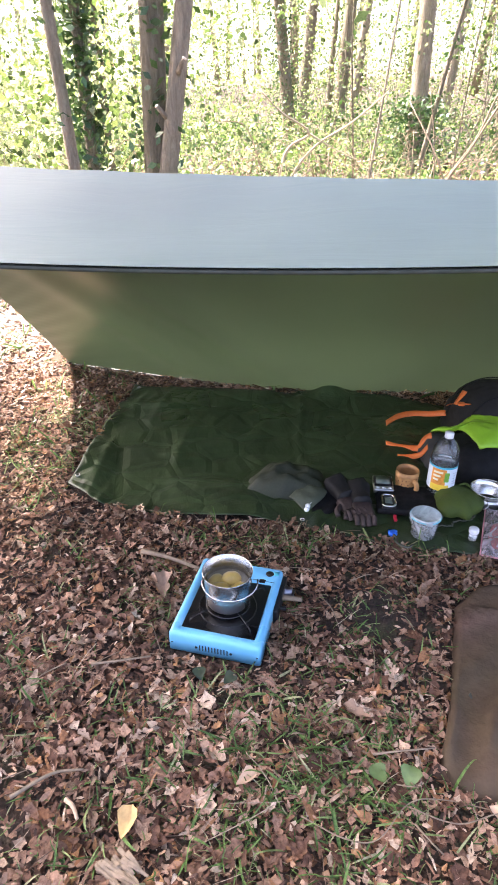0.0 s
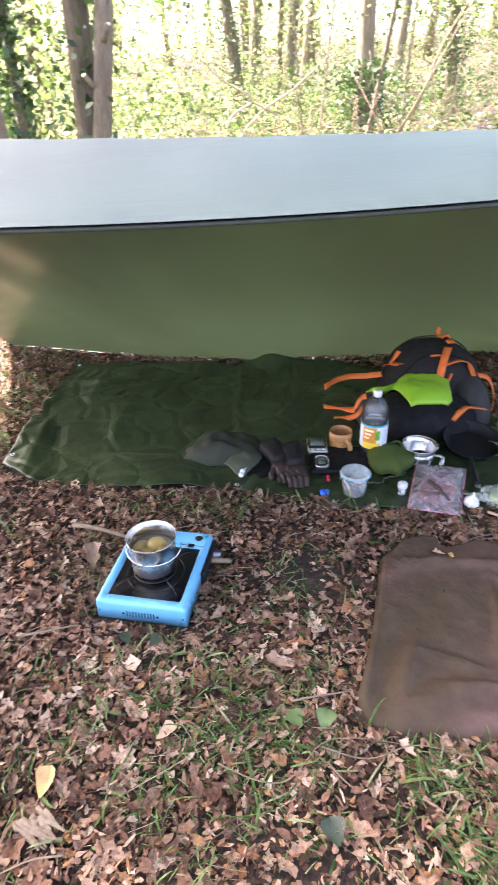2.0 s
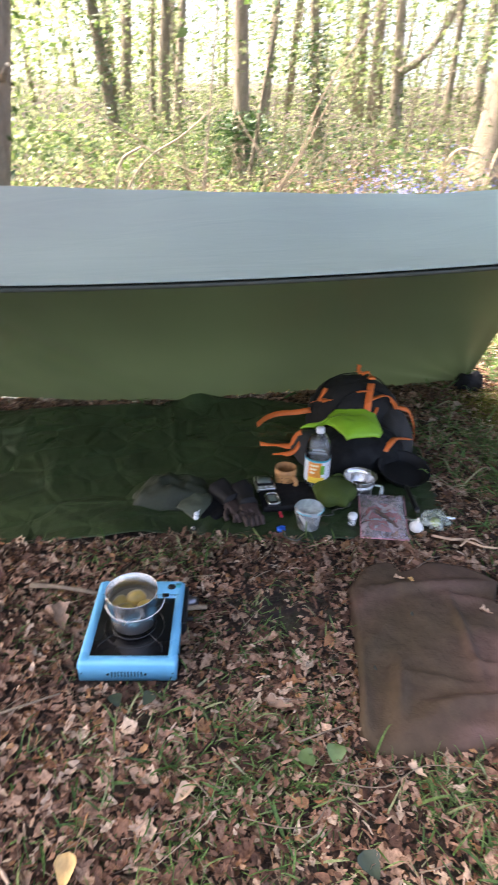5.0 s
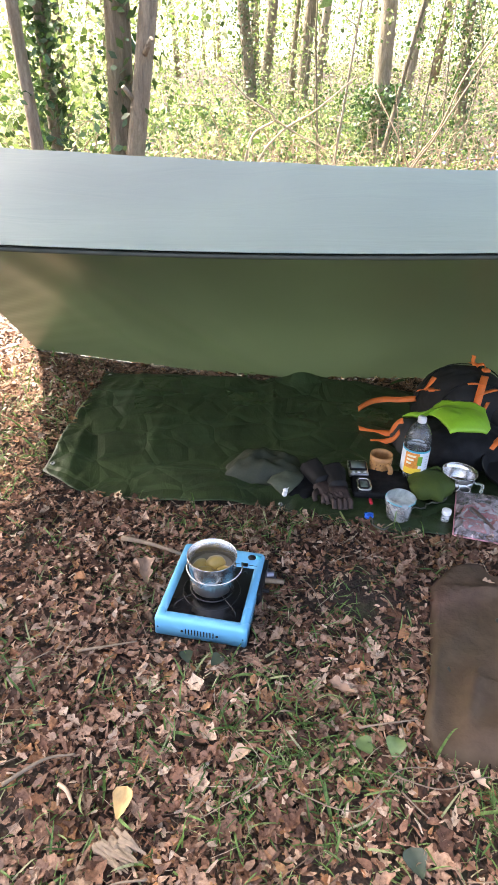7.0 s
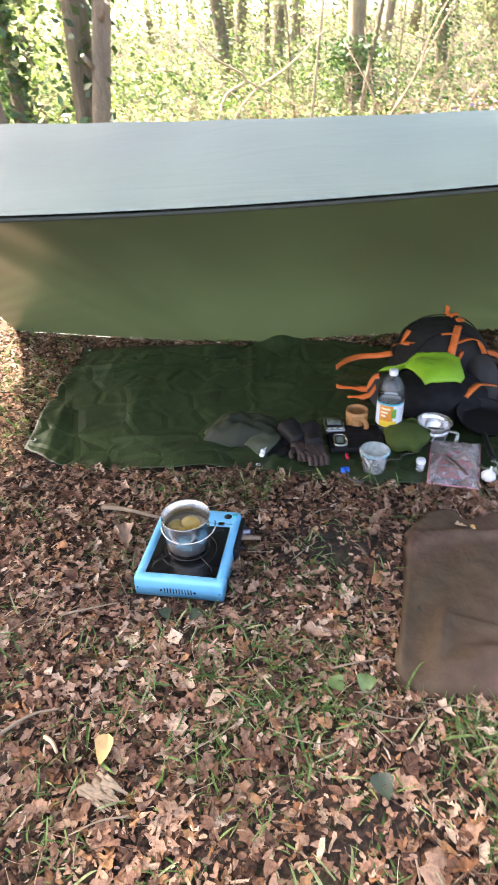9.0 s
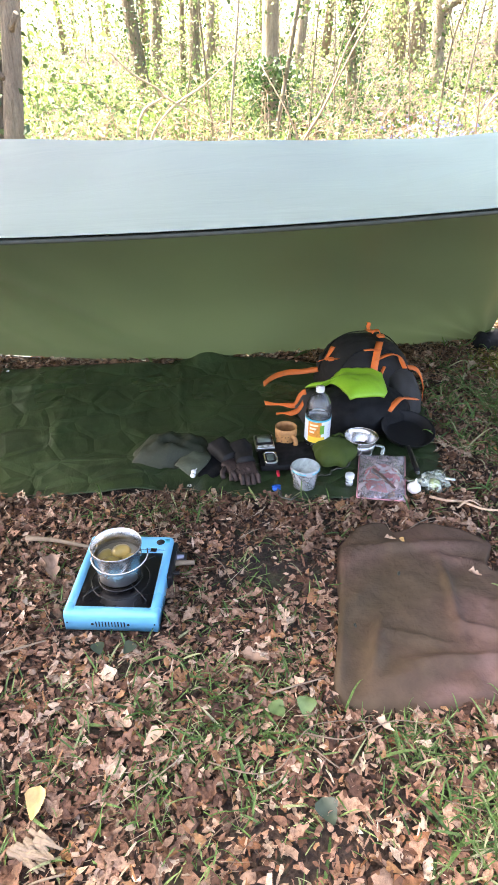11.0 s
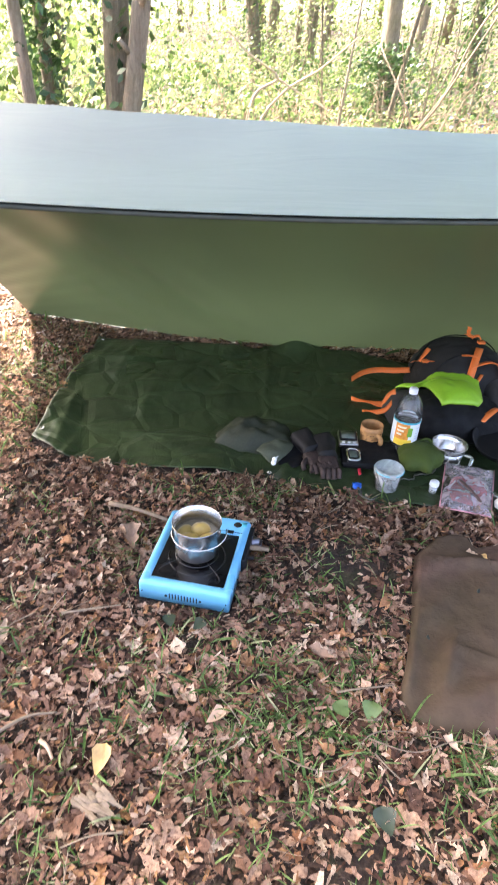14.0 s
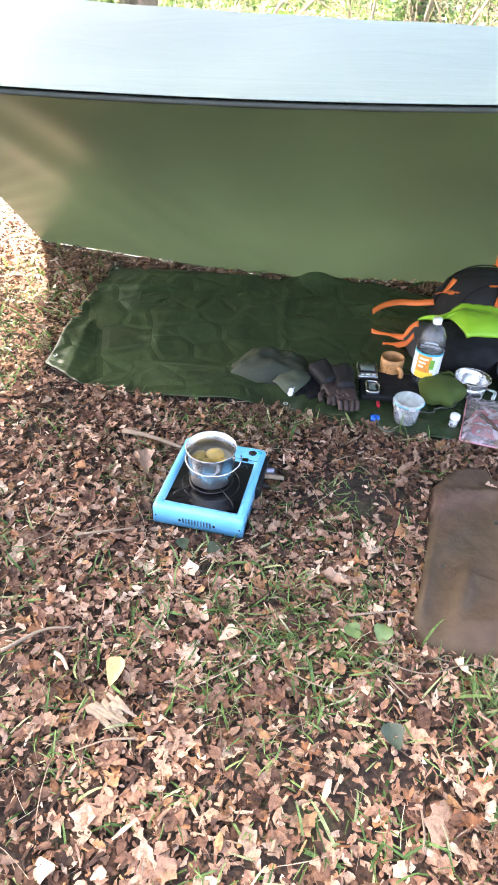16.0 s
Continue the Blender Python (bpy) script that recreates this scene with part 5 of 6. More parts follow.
def glove(name_pose, flip, label):
    g = thing("glove", *name_pose, label, "glove", group="pair of gloves")
    s = -1 if flip else 1
    part("cuff", tube(curve_through([(0, 0.16, 0.026), (0, 0.11, 0.03), (0.002, 0.05, 0.028)], 6), 0.046, 16, radii=[0.052, 0.051, 0.05, 0.049, 0.047, 0.045, 0.043, 0.041, 0.039, 0.038, 0.038, 0.038, 0.039], wobble=0.35), LEATHER, g, "black leather gauntlet cuff")
    part("palm", mound(0.085, 0.09, 0.036, 7 + s), LEATHER_WORN, g, "scuffed brown palm", m=pose(0.0, 0.015, 0.0))
    for k in range(4):
        x = -0.033 + 0.022 * k
        part("finger", tube(curve_through([(x, -0.02, 0.02), (x * 1.0, -0.044, 0.03), (x * 0.95, -0.066 - 0.005 * (k in (1, 2)), 0.010)], 5), 0.0115, 9, taper=0.85, wobble=0.3), LEATHER_WORN, g)
    part("thumb", tube(curve_through([(s * 0.04, 0.02, 0.02), (s * 0.066, -0.005, 0.022), (s * 0.072, -0.03, 0.014)], 5), 0.0125, 9, taper=0.8, wobble=0.3), LEATHER_WORN, g)
    return g


glove((0.678, 0.665, SZ), True, "worn black and brown leather glove lying palm down", )
glove((0.638, 0.705, SZ - 0.002), True, "worn black leather glove half under its partner")
bpy.data.objects["glove.001"].rotation_euler = Euler((0, 0, radians(17)))

grey = thing("stuff_sack", 0, 0, 0, "limp grey coated stuff sack with white toggles", "bag")
part("sack_body", draped([(0.21, 0.84), (0.24, 0.95), (0.38, 1.04), (0.53, 1.0), (0.56, 0.9), (0.50, 0.80), (0.35, 0.79)], 0.0, 0.065, lambda x, y: 0.027, 6, 0.004, 0.02), GREY_CLOTH, grey)
part("flap", draped([(0.39, 0.765), (0.475, 0.88), (0.55, 0.81), (0.465, 0.70)], 0.0, 0.012, lambda x, y: 0.05 - 0.03 * max(0, (0.74 - y) / 0.05), 9, 0.003, 0.006), GREY_FLAP, grey, "turned-over grey flap")
# black sheet put in for the shade of the sack's hollow
part("opening", draped([(0.50, 0.82), (0.56, 0.86), (0.60, 0.75), (0.54, 0.68), (0.48, 0.70)], 0.0, 0.01, lambda x, y: 0.027, 11, 0.003, 0.008), PACK_BLACK, grey, "black patch painting the shade inside the open mouth")
for x, y in ((0.457, 0.688), (0.463, 0.712)):
    bm = bmesh.new()
    bmesh.ops.create_icosphere(bm, subdivisions=2, radius=0.011, matrix=Matrix.Translation((x, y, 0.04)))
    part("toggle", bm, WHITE_PLASTIC, grey, "white ball toggle")
part("draw_cord", tube(curve_through([(0.46, 0.70, 0.042), (0.49, 0.74, 0.05), (0.53, 0.77, 0.046)], 6), 0.002, 6), WHITE_PLASTIC, grey)

# eyelets of the groundsheet
for u, v in ((0.44, 0.035), (0.02, 0.97), (0.575, 0.985), (0.02, 0.06), (0.98, 0.05)):
    p = sheet_point(u, v)
    part("eyelet", tube([(p.x + 0.008 * math.cos(a), p.y + 0.008 * math.sin(a), p.z + 0.004) for a in np.linspace(0, 6.2832, 21)], 0.0026, 6), STEEL, groundsheet, "metal eyelet")

# guy cord, pegs and eyelets of the shelter
re = ridge(1.0)
part("ridge_cord", tube(curve_through([re, (2.30, 0.60, 1.43), (2.52, 0.655, 1.47), (2.75, 0.66, 1.49), (3.1, 0.64, 1.5)], 6), 0.003, 7), ROPE, shelter, "thin brown ridge cord")
part("ridge_cord", tube([ridge(0), ridge(0) + Vector((-0.6, 0.15, 0.08)), ridge(0) + Vector((-1.3, 0.35, 0.16))], 0.004, 7), ROPE, shelter, "thin brown ridge cord")
for p in (back_edge(0.0), back_edge(1.0)):
    part("peg", tube([p + Vector((0.02, 0.05, -0.12)), p + Vector((0.0, 0.0, 0.01)), p + Vector((-0.015, -0.02, 0.045))], 0.006, 8), BLACK_PLASTIC, shelter, "dark tent peg")
    part("peg_loop", tube([p + Vector((0.02 * math.cos(a), 0.012 + 0.03 * math.sin(a), 0.004)) for a in np.linspace(0, 6.2832, 21)], 0.004, 6), BLACK_PLASTIC, shelter)

solid("pouch", mound(0.17, 0.13, 0.11, 21, 0.5), PACK_BLACK, "small crumpled black bag at the tarp corner", "pouch", pose(2.36, 1.72, 0.012, 0, 0, 20))


# ---------- leaf litter, grass and undergrowth ----------
def on_sheet(x, y, pad=0.0):
    fx, fy = np.array(SHEET_FRONT).T
    bx, by = np.array(SHEET_BACK).T
    left = -0.57 + (y - 0.86) * 0.1
    right = 1.46 + (y - 0.435) * 0.3
    return (y > np.interp(x, fx, fy) + pad) & (y < np.interp(x, bx, by) - pad) & (x > left + pad) & (x < right - pad)


def in_poly(x, y, poly):
    inside = np.zeros(len(x), bool)
    for (x0, y0), (x1, y1) in zip(poly, poly[1:] + poly[:1]):
        cross = (y0 > y) != (y1 > y)
        inside ^= cross & (x < (x1 - x0) * (y - y0) / (y1 - y0 + 1e-12) + x0)
    return inside


def clear_of_things(x, y):
    ux, uy = (x - 0.1358) * 0.974 - (y + 0.0315) * 0.227, (x - 0.1358) * 0.227 + (y + 0.0315) * 0.974
    stove_area = (np.abs(ux) < 0.15) & (uy > -0.016) & (uy < 0.35)
    oak_area = np.hypot(x - 2.95, y - 1.02) < 0.5
    root_area = (np.hypot(x - 2.42, y - 0.70) < 0.17) | (np.hypot(x - 2.2, y - 0.58) < 0.14)
    return ~(on_sheet(x, y, 0.012) | in_poly(x, y, MAT) | stove_area | oak_area | root_area)


def oak_leaf(curl, droop, lobes=True, seed=0, rough=0.0):
    """A leaf one metre long with rounded lobes or a plain oval edge, curled, drooping and crumpled."""
    r = np.random.default_rng(300 + seed)
    n = 11 if lobes else 6
    v, f = [], []
    phase, wave, skew = r.uniform(-0.1, 0.15), r.uniform(0.02, 0.05), r.normal(0, 0.08)
    for k in range(n):
        s = k / (n - 1)
        w = 0.29 * math.sin(math.pi * min(s * 0.62 + 0.02 + 0.36 * s ** 3, 1)) ** 0.8
        for side in (-1, 0, 1):
            q = w
            if lobes:
                q *= 0.80 + 0.22 * math.cos(2 * math.pi * (s * 3.0 - 0.1 + phase * side))
            q = max(q + r.normal(0, 0.016), 0.008)
            z = curl * (abs(side) * q) ** 1.2 * 2.0 + droop * (s - 0.5) ** 2 + wave * side * math.sin(9 * s + 2 * side) - 0.02 + rough * r.normal()
            v.append((side * q + skew * (s - 0.5) ** 2, s - 0.5 + 0.25 * q * abs(side) + r.normal(0, 0.008), z))
    for k in range(n - 1):
        for c in (0, 1):
            a = 3 * k + c
            f.append((a, a + 1, a + 4, a + 3))
    return np.array(v), np.array(f)


def litter(name, n, x0, x1, y0, y1, size, kind_seed, template, mat, tilt=0.35, top=0.03, label=""):
    r = np.random.default_rng(kind_seed)
    x, y = r.uniform(x0, x1, n), r.uniform(y0, y1, n)
    rim = np.clip(1 - np.minimum(np.minimum(x - x0, x1 - x), np.minimum(y - y0, y1 - y)) / 0.6, 0, 1)
    drift = np.random.default_rng(kind_seed + 900).normal(0, 0.4, (2, n)) * rim
    x, y = x + drift[0], y + drift[1]
    patch = np.sin(5.1 * x + 1.7 * np.sin(3.3 * y)) * np.sin(4.3 * y + 1.2 * np.sin(2.9 * x) + 0.6)
    bare = 0.6 * np.exp(-((x - 0.62) / 0.15) ** 2 - ((y - 0.12) / 0.22) ** 2) + 0.6 * np.exp(-((x + 0.28) / 0.1) ** 2 - ((y + 0.52) / 0.08) ** 2)
    ok = clear_of_things(x, y) & (r.uniform(0, 1, n) < 0.86 + 0.32 * patch - bare)
    x, y = x[ok], y[ok]
    m = len(x)
    loc = np.stack([x, y, ground_z(x, y) + r.uniform(0.002, top, m)], -1)
    ob = scatter(name, *template, turns(m, tilt, r), np.stack([r.uniform(0.7, 1.25, m), np.ones(m), r.uniform(0.5, 1.6, m)], -1) * (r.lognormal(0, 0.28, m) * size)[:, None], loc, mat)
    return tagged(ob, label, "leaf litter", kind="stuff")


LIT = "curled brown and tan fallen oak leaves covering the ground"
KINDS = ((0.25, 0.25, True, 4200, 0.054), (-0.2, -0.25, True, 5200, 0.046), (0.45, 0.4, True, 7000, 0.040), (-0.35, 0.15, True, 8000, 0.034), (0.35, -0.4, False, 15000, 0.028), (-0.6, 0.5, False, 15000, 0.024))
for k, (curl, droop, lobes, count, size) in enumerate(KINDS):
    litter("leaf_litter", count, -1.9, 2.9, -1.7, 2.6, size, 20 + k, oak_leaf(curl, droop, lobes, k, 0.045), DEAD_LEAF, 0.28, 0.03, label=LIT)
SCRAPS = (((-0.08, -0.5, 0.0), (0.16, -0.42, 0.05), (-0.22, -0.05, 0.1), (0.2, 0.08, -0.02), (-0.05, 0.5, 0.02), (0.12, 0.38, 0.1)),
          ((-0.2, -0.35, 0.06), (0.08, -0.5, 0.0), (-0.12, 0.0, -0.03), (0.3, -0.08, 0.12), (-0.25, 0.42, 0.08), (0.1, 0.5, 0.0)),
          ((-0.05, -0.5, 0.0), (0.06, -0.5, 0.0), (-0.1, 0.02, 0.09), (0.08, 0.05, 0.1), (-0.04, 0.5, 0.0), (0.05, 0.48, 0.02)))
for k, (count, size) in enumerate(((42000, 0.02), (42000, 0.017), (24000, 0.028))):
    litter("leaf_litter", count, -1.9, 2.9, -1.7, 2.6, size, 131 + k, (np.array(SCRAPS[k]), np.array([(0, 1, 3, 2), (2, 3, 5, 4)])), DEAD_LEAF, 0.35, 0.03, LIT)
litter("leaf_litter", 22000, -9, 9, 2.4, 12, 0.075, 33, (LEAF_V * (1.2, 1, 1), LEAF_F), DEAD_LEAF, 0.3, 0.03, LIT)
# paler litter right and left of the tarp paints in strong sun on the ground
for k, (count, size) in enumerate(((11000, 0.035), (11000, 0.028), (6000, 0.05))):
    litter("leaf_litter", count, 2.5, 6.2, 1.7, 5.6, size, 141 + k, (np.array(SCRAPS[k]), np.array([(0, 1, 3, 2), (2, 3, 5, 4)])), DRY_LEAF, 0.3, 0.035, "dry leaves in the open wood, paled to show sunlight")
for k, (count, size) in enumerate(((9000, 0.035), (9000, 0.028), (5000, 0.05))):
    litter("leaf_litter", count, -4.6, -0.95, 1.5, 4.4, size, 151 + k, (np.array(SCRAPS[k]), np.array([(0, 1, 3, 2), (2, 3, 5, 4)])), DRY_LEAF, 0.3, 0.035, "dry leaves in the open wood, paled to show sunlight")
litter("leaf_litter", 5000, -6, -1.8, -1.7, 2.6, 0.06, 34, (LEAF_V * (1.2, 1, 1), LEAF_F), DEAD_LEAF, 0.3, 0.03, LIT)
litter("leaf_litter", 11000, -7, 7, -7, -1.6, 0.06, 36, (LEAF_V * (1.2, 1, 1), LEAF_F), DEAD_LEAF, 0.3, 0.03, LIT)
litter("leaf_litter", 4000, 2.8, 6, -1.7, 2.6, 0.06, 35, (LEAF_V * (1.2, 1, 1), LEAF_F), DEAD_LEAF, 0.3, 0.03, LIT)


def stalk_template():
    v, f = [], []
    for k in range(4):
        t = k / 3
        for a in (0.0, 2.1, 4.2):
            v.append((0.07 * math.sin(2.4 * t) + 0.009 * math.cos(a), t - 0.5, 0.05 * math.sin(3.1 * t) + 0.009 * math.sin(a)))
    for k in range(3):
        for c in range(3):
            f.append((3 * k + c, 3 * k + (c + 1) % 3, 3 * k + 3 + (c + 1) % 3, 3 * k + 3 + c))
    return np.array(v), np.array(f)


litter("dry_stalks", 5200, -1.9, 2.9, -1.7, 2.6, 0.085, 37, stalk_template(), STRAW, 0.14, 0.034, "thin dry stalks and twig ends lying among dead leaves")
litter("humus", 60000, -1.9, 2.9, -1.7, 2.6, 0.0095, 38, (np.array(SCRAPS[1]), np.array([(0, 1, 3, 2), (2, 3, 5, 4)])), HUMUS, 0.5, 0.03, "dark crumbs of rotted leaf and soil")


def blade_template():
    v, f = [], []
    for k in range(6):
        s = k / 5
        w = 0.03 * (1 - s ** 2.2) + 0.002
        y, z = math.sin(1.5 * s) / 1.5 * 1.1, 0.62 * math.sin(2.2 * s) * (1 - 0.25 * s)
        v += [(-w, y, z + 0.02), (0, y, z), (w, y, z + 0.02)]
    for k in range(5):
        for c in (0, 1):
            a = 3 * k + c
            f.append((a, a + 1, a + 4, a + 3))
    return np.array(v), np.array(f)


BLADE = blade_template()


def grass(n, cx, cy, sx, sy, length, seed, clumps=0, flat=0.5):
    r = np.random.default_rng(seed)
    if clumps:
        c = np.stack([r.normal(cx, sx, clumps), r.normal(cy, sy, clumps)], -1)[r.integers(0, clumps, n)]
        x, y = (c + r.normal(0, 0.03, (n, 2))).T
    else:
        x, y = r.normal(cx, sx, n), r.normal(cy, sy, n)
    ok = clear_of_things(x, y)
    x, y = x[ok], y[ok]
    m = len(x)
    loc = np.stack([x, y, ground_z(x, y) + 0.014], -1)
    s = r.lognormal(0, 0.3, m) * length * 0.85
    return tagged(scatter("grass", *BLADE, turns(m, 0.3, r), np.stack([s * r.uniform(0.6, 1.2, m), s, s * r.uniform(0.15, 1.0, m) * flat * 2], -1), loc, GRASS),
                  "tufts of green grass and bluebell leaves among dead leaves", "grass", kind="stuff")


grass(4300, 0.2, -0.42, 0.95, 0.42, 0.066, 41, 480, 0.35)
grass(650, 0.42, -0.40, 0.15, 0.12, 0.065, 61, 70, 0.35)
grass(200, 0.42, 0.0, 0.12, 0.12, 0.055, 64, 40, 0.3)
grass(800, -0.7, 1.4, 0.25, 0.4, 0.085, 42, 90, 0.5)
grass(1500, 1.95, 0.95, 0.22, 0.32, 0.11, 43, 75, 0.4)
grass(260, 0.9, -0.75, 0.06, 0.05, 0.08, 44, 26, 0.4)
grass(170, 1.2, -0.55, 0.2, 0.15, 0.08, 66, 80, 0.35)
grass(260, 0.87, -0.52, 0.05, 0.03, 0.06, 67, 20, 0.35)
grass(900, 1.9, -0.2, 0.35, 0.4, 0.10, 45, 90, 0.4)
grass(500, 2.3, 0.42, 0.3, 0.12, 0.12, 46, 40, 0.5)
grass(2600, 4.0, 4.2, 2.2, 1.3, 0.2, 47, 400, 0.6)
grass(5200, 3.5, 3.3, 0.8, 1.1, 0.15, 50, 130, 0.35)
grass(1500, 2.9, 2.45, 0.25, 0.3, 0.12, 59, 40, 0.4)
grass(650, 2.2, 0.9, 0.2, 0.4, 0.09, 57, 50, 0.5)
grass(1100, -2.4, 3.4, 1.2, 1.2, 0.14, 48, 120, 0.5)
grass(500, 0.4, 0.5, 0.5, 0.06, 0.07, 49, 50, 0.4)
grass(5000, 4.2, 6.8, 2.0, 1.2, 0.24, 68, 500, 0.5)


rm = np.random.default_rng(81)
mx, my = rm.normal(2.36, 0.11, 7000), rm.normal(1.32, 0.16, 7000)
keep = clear_of_things(mx, my)
mx, my = mx[keep], my[keep]
moss_at = np.stack([mx, my, ground_z(mx, my) + rm.uniform(0.012, 0.04, len(mx))], -1)
tagged(scatter("moss", LEAF_V, LEAF_F, turns(len(mx), 0.7, rm), rm.uniform(0.008, 0.018, len(mx)), moss_at, MOSS, False), "yellow-green cushion moss at the foot of the big trunk", "moss", kind="stuff")


def shrub(x, y, h, spread, n, leaf, seed):
    r = np.random.default_rng(900 + seed)
    z = float(ground_z(x, y))
    t = thing("shrub", x, y, z - 0.03, "tangled bramble and hazel shrub with fresh green leaves", "shrub", group="woodland undergrowth")
    bm, tips = bmesh.new(), []
    for k in range(7):
        a, ln = r.uniform(0, 2 * np.pi), r.uniform(0.6, 1.15)
        d = np.array([math.cos(a) * spread, math.sin(a) * spread, 0])
        q = [Vector(d * 0.1 * r.uniform(0, 1, 3)), Vector(d * 0.35 * ln) + Vector((0, 0, 0.55 * h * ln)), Vector(d * 0.8 * ln) + Vector((0, 0, 0.9 * h * ln)), Vector(d * 1.3 * ln) + Vector((0, 0, 0.75 * h * ln))]
        pts = curve_through(q, 4)
        tube(pts, r.uniform(0.006, 0.014), 5, bm, 0.3)
        tips += [tuple(p) for p in pts[3:]]
    part("stem_tangle", bm, TWIG, t, "thin brown stems")
    c = np.array(tips)[r.integers(0, len(tips), n)]
    loc = c + r.normal(0, 1, (n, 3)) * (spread * 0.2, spread * 0.2, h * 0.13)
    loc[:, 2] = np.maximum(loc[:, 2], 0.04)
    ob = scatter("foliage", LEAF_V * (1.25, 1, 1), LEAF_F, turns(n, 0.6, r), r.uniform(0.6, 1.3, n) * leaf, loc, SPRING_LEAF, False)
    ob.parent = t


sr = np.random.default_rng(77)
for k in range(46):
    az, dist = sr.uniform(-26, 45), sr.uniform(5.2, 13.5)
    if az > 29:
        dist = sr.uniform(9.5, 14)
    if az > 17 and k % 2:
        continue
    x, y = polar(az, dist)
    shrub(x, y, sr.uniform(0.35, 0.8) * (1.0 if dist > 6.5 else 0.8), sr.uniform(0.45, 0.95), 330, 0.062, k)


def cloud(name, n, az0, az1, d0, d1, z0, z1, size, seed, mat, label, category, clumps=200, puff=0.7, power=1.0):
    r = np.random.default_rng(seed)
    a, d = np.radians(r.uniform(az0, az1, clumps)), np.sqrt(r.uniform(d0 * d0, d1 * d1, clumps))
    c = np.stack([EYE[0] + d * np.sin(a), EYE[1] + d * np.cos(a), z0 + (z1 - z0) * r.uniform(0, 1, clumps) ** power], -1)
    c[:, 2] += ground_z(c[:, 0], c[:, 1])
    pick = r.integers(0, clumps, n)
    p = c[pick] + r.normal(0, 1, (n, 3)) * (puff, puff, puff * 0.5) * (0.4 + d[pick] / d1)[:, None]
    p[:, 2] = np.maximum(p[:, 2], ground_z(p[:, 0], p[:, 1]) + 0.03)
    ob = scatter(name, LEAF_V * (1.25, 1, 1), LEAF_F, any_turn(n, r), r.uniform(0.6, 1.3, n) * size * (0.5 + 0.8 * d[pick] / d1), p, mat, False)
    return tagged(ob, label, category, kind="stuff")


cloud("undergrowth", 32000, -30, 15, 6.5, 20, 0.0, 0.8, 0.06, 51, SPRING_LEAF, "low sunlit bramble undergrowth across the wood floor", "undergrowth", 380, 0.5, 1.6)
cloud("undergrowth", 9500, 15, 48, 7, 20, 0.0, 0.6, 0.06, 65, SPRING_LEAF, "low sunlit bramble undergrowth across the wood floor", "undergrowth", 170, 0.45, 1.6)
# FAR_LEAF clouds carry painted sunlight in their pale stops
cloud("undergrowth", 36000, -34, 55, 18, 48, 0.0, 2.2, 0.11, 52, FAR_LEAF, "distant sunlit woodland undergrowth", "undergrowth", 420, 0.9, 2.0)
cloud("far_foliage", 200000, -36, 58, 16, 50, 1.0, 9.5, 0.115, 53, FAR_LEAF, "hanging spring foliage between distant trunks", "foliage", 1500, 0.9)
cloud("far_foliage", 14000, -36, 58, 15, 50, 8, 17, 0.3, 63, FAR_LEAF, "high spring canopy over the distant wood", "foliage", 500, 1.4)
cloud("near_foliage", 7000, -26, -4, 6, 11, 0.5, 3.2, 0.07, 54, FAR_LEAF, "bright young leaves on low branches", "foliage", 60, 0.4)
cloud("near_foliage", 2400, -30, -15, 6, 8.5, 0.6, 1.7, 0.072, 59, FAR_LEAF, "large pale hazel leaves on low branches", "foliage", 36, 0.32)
cloud("near_foliage", 3500, 0, 43, 8.5, 13, 1.3, 5.0, 0.05, 58, SPRING_LEAF, "bright young leaves on low branches", "foliage", 60, 0.3)
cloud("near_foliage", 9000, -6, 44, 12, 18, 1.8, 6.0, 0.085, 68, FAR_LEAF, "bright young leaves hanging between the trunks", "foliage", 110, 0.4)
cloud("ivy_bank", 5000, -30, 30, 7, 18, 0.0, 0.4, 0.09, 56, IVY_LEAF, "dark ivy sprawling over the wood floor", "ivy", 80, 0.45)
cloud("bluebells", 1700, 24, 33, 7.6, 10.5, 0.1, 0.2, 0.045, 55, BLUEBELL, "drifts of violet-blue bluebells under the trees", "bluebells", 120, 0.3)
cloud("bluebells", 1200, 33, 44, 10, 16, 0.1, 0.2, 0.055, 60, BLUEBELL, "drifts of violet-blue bluebells under the trees", "bluebells", 70, 0.5)


def bramble_stems():
    r = np.random.default_rng(62)
    bm = bmesh.new()
    for k in range(420):
        x, y = polar(r.uniform(-24, 42), r.uniform(5.4, 12))
        a, ln, h = r.uniform(0, 6.283), r.uniform(0.3, 1.3), r.uniform(0.25, 1.15)
        z = float(ground_z(x, y))
        dx, dy = ln * math.cos(a), ln * math.sin(a)
        tube(curve_through([(x, y, z - 0.03), (x + 0.35 * dx, y + 0.35 * dy, z + 0.8 * h), (x + 0.75 * dx, y + 0.75 * dy, z + h), (x + dx * 1.2, y + dy * 1.2, z + h * r.uniform(0.3, 1.2))], 3), r.uniform(0.0025, 0.007), 4, bm, 0.4)
    return bm


tagged(new("bramble_stems", mesh_of("bramble_stems", bramble_stems(), TWIG)), "thin brown bramble stems arching through the undergrowth", "undergrowth", kind="stuff")


